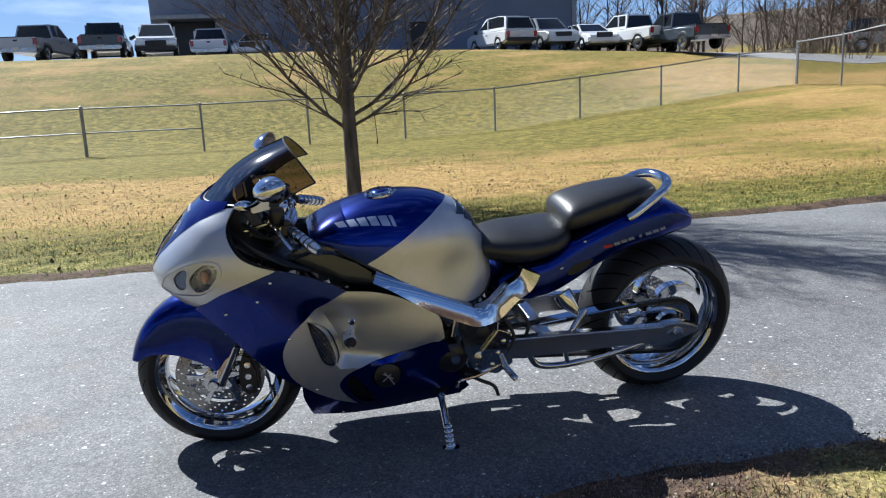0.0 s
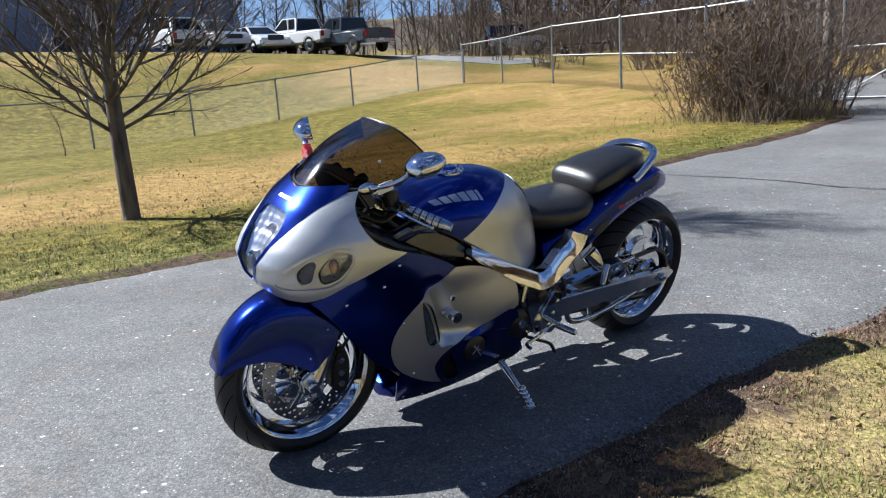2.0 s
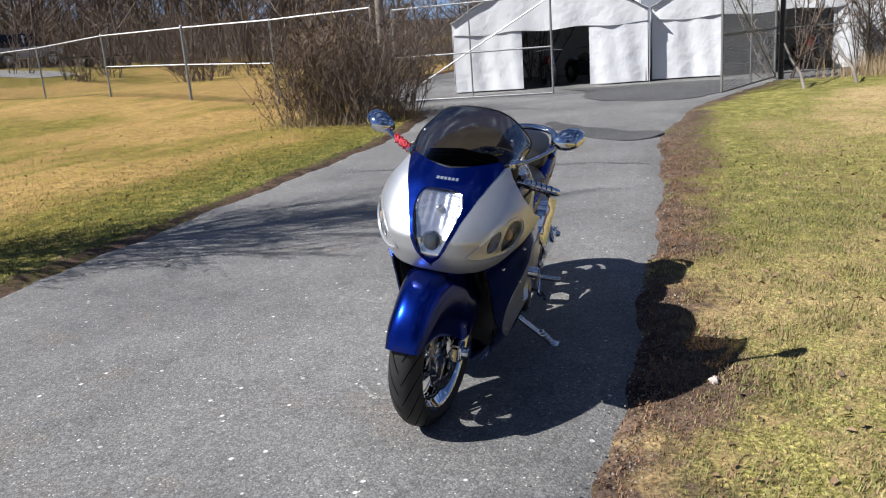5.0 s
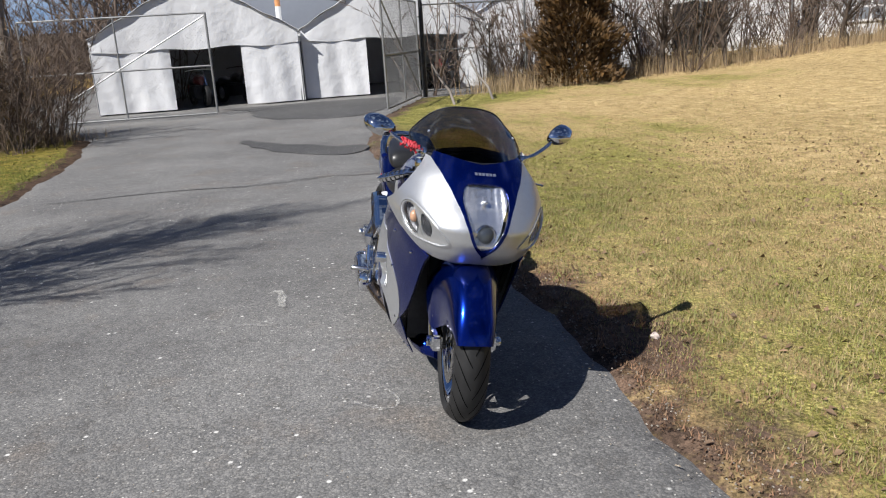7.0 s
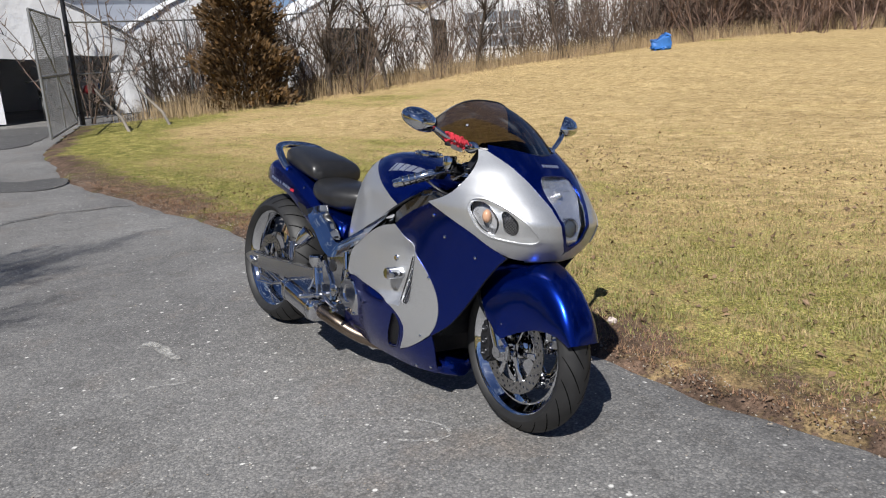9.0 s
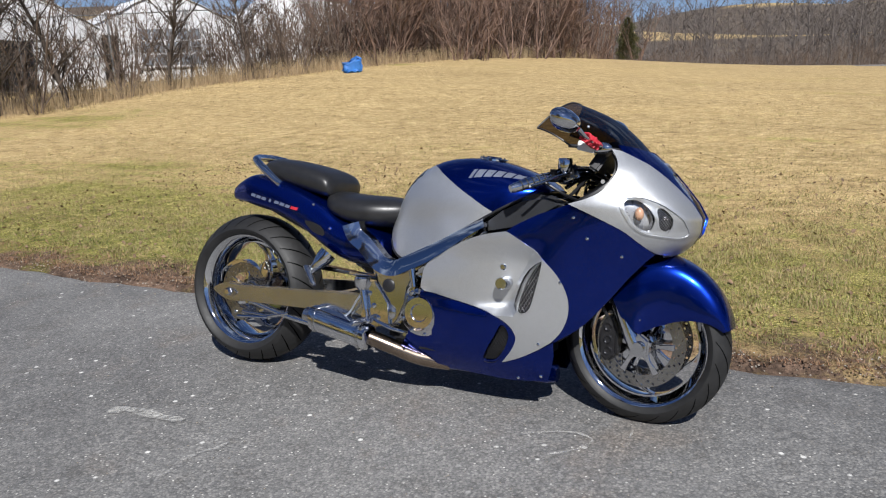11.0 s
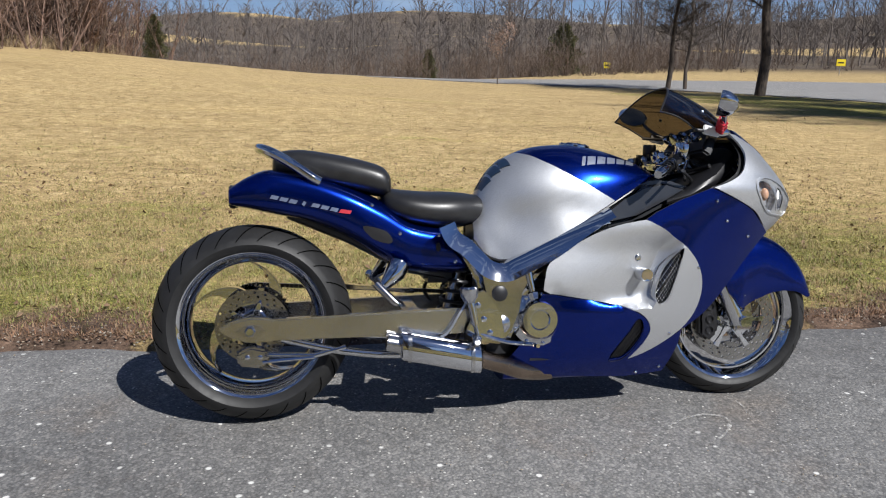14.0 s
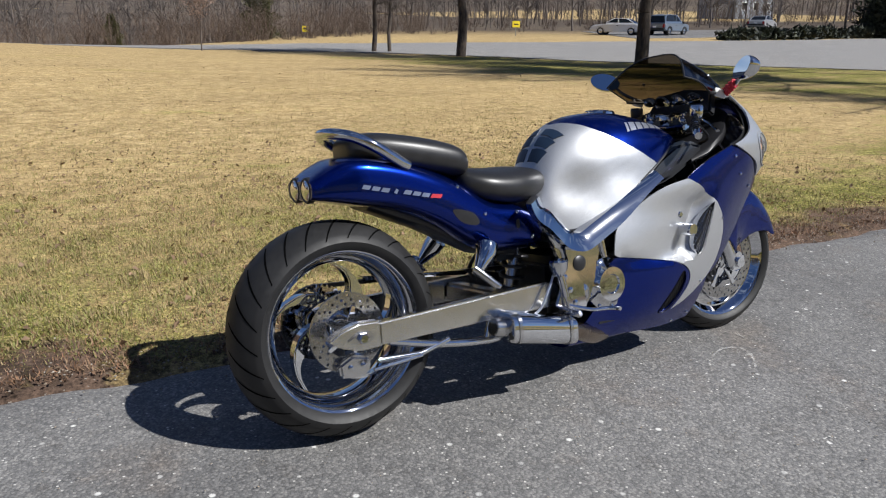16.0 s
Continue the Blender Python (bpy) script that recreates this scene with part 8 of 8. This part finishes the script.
for s in (1, -1):
    f = (lambda g: g) if s > 0 else mirrored
    for k in range(8):
        x0, z0 = -0.79 + 0.029 * k + (0.012 if k > 2 else 0), 0.740 - 0.0065 * k
        for lo, hi, wid in ((-0.0055, 0.0055, (0.023 if k != 3 else 0.008) + 0.012 * (k == 7)),):
            q = [(x0 + 0.2 * lo, z0 + lo), (x0 + wid + 0.2 * lo, z0 + lo - 0.005), (x0 + wid + 1.1 * hi, z0 + hi - 0.005), (x0 + 1.1 * hi, z0 + hi)]
            part("lettering_block", f(sheet(q, lambda a, b: (a, tail_y(a, b)[1] + 0.002, b), 0.012, (), 0.0015)), RED if k == 7 else TAILMARK, tail)
    # black sheets on the closed skin stand for the shaded inside of openings
    slot = curve([(-0.50, 0.645), (-0.43, 0.63), (-0.405, 0.60), (-0.42, 0.588), (-0.47, 0.605)], 4, True)
    part("tail_slot_dark", f(sheet(slot, lambda a, b: (a, tail_y(a, b)[1] + 0.0012, b), 0.02, (), 0.0)), BLACK, tail, "black patch painting the dark inside of a tail opening")
    part("tail_slot_dark", f(sheet(curve([(-0.262, 0.585), (-0.25, 0.588), (-0.247, 0.565), (-0.26, 0.56)], 3, True), lambda a, b: (a, tail_y(a, b)[1] + 0.0012, b), 0.01, (), 0.0)), BLACK, tail)
    for x, z in ((-0.47, 0.712), (-0.198, 0.525), (-0.25, 0.612), (-0.38, 0.62)):
        q = tail_y(x, z)
        bolt((q[0], s * (q[1] + 0.001), q[2]), (0, s, 0.1), tail, 0.006)
    lampo = part("tail_light", moved(lathe([(0, 0.010), (0.02, 0.009), (0.03, 0.003), (0.031, -0.01)], 24), Matrix.Translation((-0.917, s * 0.043, 0.74)) @ Matrix.Rotation(radians(90), 4, "Z")), REARLENS, tail, "dark red round tail light")
    part("tail_light_ring", moved(lathe([(0.03, 0.004), (0.034, 0.006), (0.038, 0.002), (0.038, -0.012)], 24), Matrix.Translation((-0.917, s * 0.043, 0.74)) @ Matrix.Rotation(radians(90), 4, "Z")), BLACK, lampo)
grab = curve([(-0.635, 0.133, 0.788), (-0.66, 0.136, 0.802), (-0.725, 0.13, 0.846), (-0.785, 0.108, 0.88), (-0.817, 0.06, 0.893), (-0.827, 0.0, 0.896), (-0.817, -0.06, 0.893), (-0.785, -0.108, 0.88), (-0.725, -0.13, 0.846), (-0.66, -0.136, 0.802), (-0.635, -0.133, 0.788)], 6)
rail = part("grab_rail", tube(grab, 0.019, 14, squash=0.85), CHROME, bike, "chrome grab rail behind the seat")
part("undertail", loft([ring(x, 0.075, zb, zb + 0.05, 3, 16) for x, zb in ((-0.74, 0.665), (-0.55, 0.585), (-0.35, 0.48), (-0.22, 0.455))]), BLACK, bike, "black undertail tray")
part("battery_box", box(-0.29, -0.19, -0.06, 0.06, 0.445, 0.52, 0.015), BLACK, bike, "black box below the seat")

# swingarm, exhaust, foot controls
ARM = [(-0.80, 0.292), (-0.80, 0.358), (-0.41, 0.372), (-0.20, 0.378), (-0.08, 0.36), (-0.08, 0.305), (-0.20, 0.295), (-0.41, 0.294)]
for s in (1, -1):
    arm = part("swingarm", slab(ARM, s * 0.158, s * 0.196, 0.005, 2), ARMSILVER, bike, "polished extended swingarm beam")
    tip = [(-0.955, 0.330), (-0.915, 0.352), (-0.86, 0.366), (-0.79, 0.362), (-0.785, 0.288), (-0.86, 0.285), (-0.915, 0.302)]
    part("axle_block", slab(tip, s * 0.15, s * 0.19, 0.006), ARMSILVER, arm)
    part("axle_plate", slab([(-0.90, 0.322), (-0.868, 0.342), (-0.83, 0.34), (-0.81, 0.324), (-0.83, 0.308), (-0.868, 0.306)], s * 0.188, s * 0.196, 0.003), SATIN, arm)
    part("axle_nut", moved(lathe([(0, 0.014), (0.012, 0.014), (0.017, 0.008), (0.017, -0.002)], 6), Matrix.Translation((RW.x, s * 0.196, RW.z)) @ Matrix.Rotation(0 if s > 0 else math.pi, 4, "X")), CHROME, arm)
    part("under_brace", tube(curve([(-0.76, s * 0.165, 0.292), (-0.60, s * 0.165, 0.252), (-0.42, s * 0.165, 0.228), (-0.30, s * 0.165, 0.24), (-0.26, s * 0.165, 0.295)], 6), 0.013, 10), CHROME, arm)
    part("brace_post", rod((-0.42, s * 0.165, 0.23), (-0.40, s * 0.165, 0.295), 0.009, 10), CHROME, arm)
part("swingarm_cross", box(-0.36, -0.30, -0.16, 0.16, 0.30, 0.365, 0.012), SATIN, bike, "swingarm cross piece")
part("adjuster_rod", rod((-0.66, -0.178, 0.232), (-0.82, -0.178, 0.222), 0.006, 8), CHROME, bike, "chrome rear brake stay")
part("brake_stay", tube([(-0.56, -0.17, 0.26), (-0.66, -0.172, 0.236), (-0.80, -0.165, 0.242)], 0.009, 10), CHROME, bike, "chrome rear brake stay")
rc = part("rear_caliper", slab([(-0.90, 0.20), (-0.83, 0.19), (-0.80, 0.215), (-0.81, 0.25), (-0.86, 0.262), (-0.905, 0.24)], -0.13, -0.085, 0.008), SATIN, bike, "grey rear brake caliper")
for x in (-0.87, -0.83):
    bolt((x, -0.132, 0.228), (0, -1, 0), rc, 0.008)
for k in range(5):
    part("disc_carrier_arm", moved(slab([(0.03, -0.012), (0.08, -0.007), (0.08, 0.007), (0.03, 0.012)], -0.095, -0.088, 0.002, 1), rat @ Matrix.Rotation(1.2566 * k, 4, "Y")), CHROME, rear)
# chain on the left
CH = [(-0.858 + 0.112 * math.cos(a), 0.322 + 0.112 * math.sin(a)) for a in np.linspace(math.pi / 2, 1.5 * math.pi, 16)] + [(0.03 + 0.045 * math.cos(a), 0.335 + 0.045 * math.sin(a)) for a in np.linspace(-math.pi / 2, math.pi / 2, 8)]
links = []
loop = np.array(CH + [CH[0]])
length = np.r_[0, np.cumsum(np.hypot(*np.diff(loop, axis=0).T))]
for d in np.arange(0, length[-1], 0.0158):
    x, z = np.interp(d, length, loop[:, 0]), np.interp(d, length, loop[:, 1])
    x2, z2 = np.interp(d + 0.008, length, loop[:, 0]), np.interp(d + 0.008, length, loop[:, 1])
    a = math.atan2(z2 - z, x2 - x)
    links.append(moved(box(-0.0075, 0.0075, -0.009, 0.009, -0.0065, 0.0065), Matrix.Translation((x, 0.125, z)) @ Matrix.Rotation(-a, 4, "Y")))
part("chain", join(*links), DARK, bike, "dark drive chain")
part("chain_guard", slab([(-0.70, 0.445), (-0.30, 0.405), (-0.30, 0.39), (-0.70, 0.43)], 0.10, 0.15, 0.004), CHROME, bike, "chrome chain guard")
# shock and linkage
sh = part("shock_absorber", rod((-0.21, 0.0, 0.28), (-0.15, 0, 0.52), 0.026, 16), SATIN, bike, "rear shock absorber")
helix = [(-0.21 + 0.06 * k / 70, 0.042 * math.cos(k * 0.55), 0.285 + 0.22 * k / 70) for k in range(71)]
part("spring", tube([(p[0] + 0.042 * math.sin(k * 0.55), p[1], p[2]) for k, p in enumerate(helix)], 0.006, 8), BLACK, sh)
rsv = part("brake_reservoir", join(moved(moved(lathe([(0, 0.052), (0.026, 0.052), (0.031, 0.046), (0.029, 0.02), (0.02, 0.006), (0.016, 0), (0, 0)], 20), Matrix.Rotation(radians(90), 4, "X")), Matrix.Translation((-0.17, -0.232, 0.40)))), CHROME, bike, "chrome rear brake reservoir")
part("brake_line", tube(curve([(-0.165, -0.205, 0.41), (-0.20, -0.215, 0.36), (-0.24, -0.215, 0.30), (-0.30, -0.21, 0.275)], 6), 0.004, 8), EMBLEM, rsv, "pale braided line")
# muffler
mf = [[(x, -0.225 + 0.052 * math.copysign(abs(math.cos(a)) ** 0.6, math.cos(a)) * k, zc + 0.047 * math.copysign(abs(math.sin(a)) ** 0.6, math.sin(a)) * k) for a in np.linspace(0, 6.2832, 28, endpoint=False)] for x, zc, k in ((-0.392, 0.272, 0.80), (-0.388, 0.271, 0.98), (-0.38, 0.269, 1.0), (-0.15, 0.222, 1.0), (-0.138, 0.219, 0.97), (-0.13, 0.217, 0.75))]
muf = part("muffler", loft(mf), CHROME, bike, "short chrome muffler")
part("muffler_tip", tube([(-0.37, -0.225, 0.267), (-0.432, -0.225, 0.28), (-0.434, -0.225, 0.2804), (-0.40, -0.225, 0.273)], [0.028, 0.028, 0.024, 0.024], 20, cap=False), SATIN, muf)
part("muffler_bore", tube([(-0.40, -0.225, 0.273), (-0.398, -0.225, 0.2728)], 0.024, 16), BLACK, muf)
straps = ([loft([[(x + 0.006 * q, -0.225 + 0.055 * math.copysign(abs(math.cos(a)) ** 0.6, math.cos(a)), 0.269 - (x + 0.38) * 0.204 + 0.05 * math.copysign(abs(math.sin(a)) ** 0.6, math.sin(a))) for a in np.linspace(0, 6.2832, 28, endpoint=False)] for q in (-1, 1)]) for x in (-0.365, -0.165)])
for g in straps:
    part("muffler_strap", g, SATIN, muf)
part("exhaust_pipe", tube(curve([(-0.14, -0.215, 0.218), (-0.06, -0.19, 0.19), (0.04, -0.14, 0.15), (0.14, -0.08, 0.13)], 6), 0.03, 18), TITAN, bike, "heat-tinted exhaust pipe")
# pegs and brackets
for s in (1, -1):
    hb = part("heel_plate", slab([(-0.17, 0.42), (-0.12, 0.44), (-0.06, 0.36), (-0.05, 0.28), (-0.12, 0.26), (-0.18, 0.30), (-0.155, 0.36)], s * 0.215, s * 0.226, 0.003), CHROME, bike, "chrome foot control plate")
    part("foot_peg", tube([(-0.145, s * 0.21, 0.285), (-0.15, s * 0.23, 0.285), (-0.16, s * 0.31, 0.285), (-0.16, s * 0.315, 0.287)], [0.010, 0.013, 0.012, 0.008], 12), SATIN, hb)
    part("pedal", tube(curve([(-0.14, s * 0.218, 0.30), (-0.05, s * 0.232, 0.27), (0.03, s * 0.245, 0.262), (0.045, s * 0.28, 0.262)], 5), 0.007, 8), CHROME, hb)
    pb = part("pillion_peg_bracket", tube([(-0.385, s * 0.15, 0.52), (-0.40, s * 0.165, 0.495), (-0.445, s * 0.178, 0.445)], [0.036, 0.034, 0.013], 16), CHROME, bike, "chrome cone peg bracket")
    part("pillion_peg", tube([(-0.445, s * 0.172, 0.455), (-0.46, s * 0.19, 0.46), (-0.405, s * 0.222, 0.405), (-0.395, s * 0.225, 0.40)], [0.010, 0.014, 0.012, 0.008], 12), SATIN, pb)
    part("peg_pivot", ball((-0.445, s * 0.18, 0.452), 0.016, 0.014, 0.016, 12, 8), CHROME, pb)
    for k in range(3):
        bolt((-0.10 - 0.02 * k, s * 0.227, 0.30 + 0.045 * k), (0, s, 0), hb, 0.010)
# rear brake cylinder and its rod
mc = part("master_cylinder", rod((-0.165, -0.236, 0.40), (-0.15, -0.236, 0.33), 0.012, 14), CHROME, bike, "chrome rear brake cylinder")
part("push_rod", rod((-0.15, -0.236, 0.33), (-0.14, -0.238, 0.285), 0.005, 10), SATIN, mc)
part("clevis", ball((-0.14, -0.238, 0.283), 0.011, 0.008, 0.011, 12, 8), CHROME, mc)
# cables and hoses low on the engine
for k, (a, b, c) in enumerate((((-0.10, -0.18, 0.46), (-0.13, -0.2, 0.36), (-0.09, -0.19, 0.27)), ((-0.14, 0.17, 0.48), (-0.19, 0.19, 0.38), (-0.12, 0.19, 0.28)), ((-0.2, 0.1, 0.5), (-0.26, 0.15, 0.40), (-0.18, 0.18, 0.30)))):
    part("hose", tube(curve([a, b, c], 8), 0.007, 8), BLACK if k else SATIN, bike)
# side stand
st = part("side_stand", tube(curve([(0.078, 0.13, 0.18), (0.08, 0.205, 0.138), (0.083, 0.285, 0.094), (0.085, 0.348, 0.062)], 6), [0.017] * 4 + [0.0135] * 15, 10), CHROME, bike, "chrome side stand with a round foot")
part("stand_foot", moved(slab([(0.06, -0.02), (0.112, -0.02), (0.12, 0.0), (0.112, 0.022), (0.06, 0.022), (0.052, 0.0)], -0.004, 0.004, 0.002), Matrix.Translation((0.0, 0.352, 0.061)) @ Matrix.Rotation(radians(-81), 4, "X")), CHROME, st)
part("stand_bracket", box(0.05, 0.11, 0.12, 0.17, 0.17, 0.235, 0.008), DARK, st)
for k in range(5):
    q = Vector((0.082, 0.29, 0.105)).lerp(Vector((0.085, 0.345, 0.064)), k / 4)
    part("stand_rib", ball(q, 0.018, 0.014, 0.014, 10, 6), CHROME, st)
part("gear_lever", tube(curve([(0.00, 0.21, 0.27), (-0.05, 0.235, 0.25), (-0.10, 0.245, 0.225), (-0.115, 0.26, 0.19)], 5), 0.007, 8), DARK, bike, "dark gear lever")

bike.rotation_euler = (radians(-9.7), 0, 0)
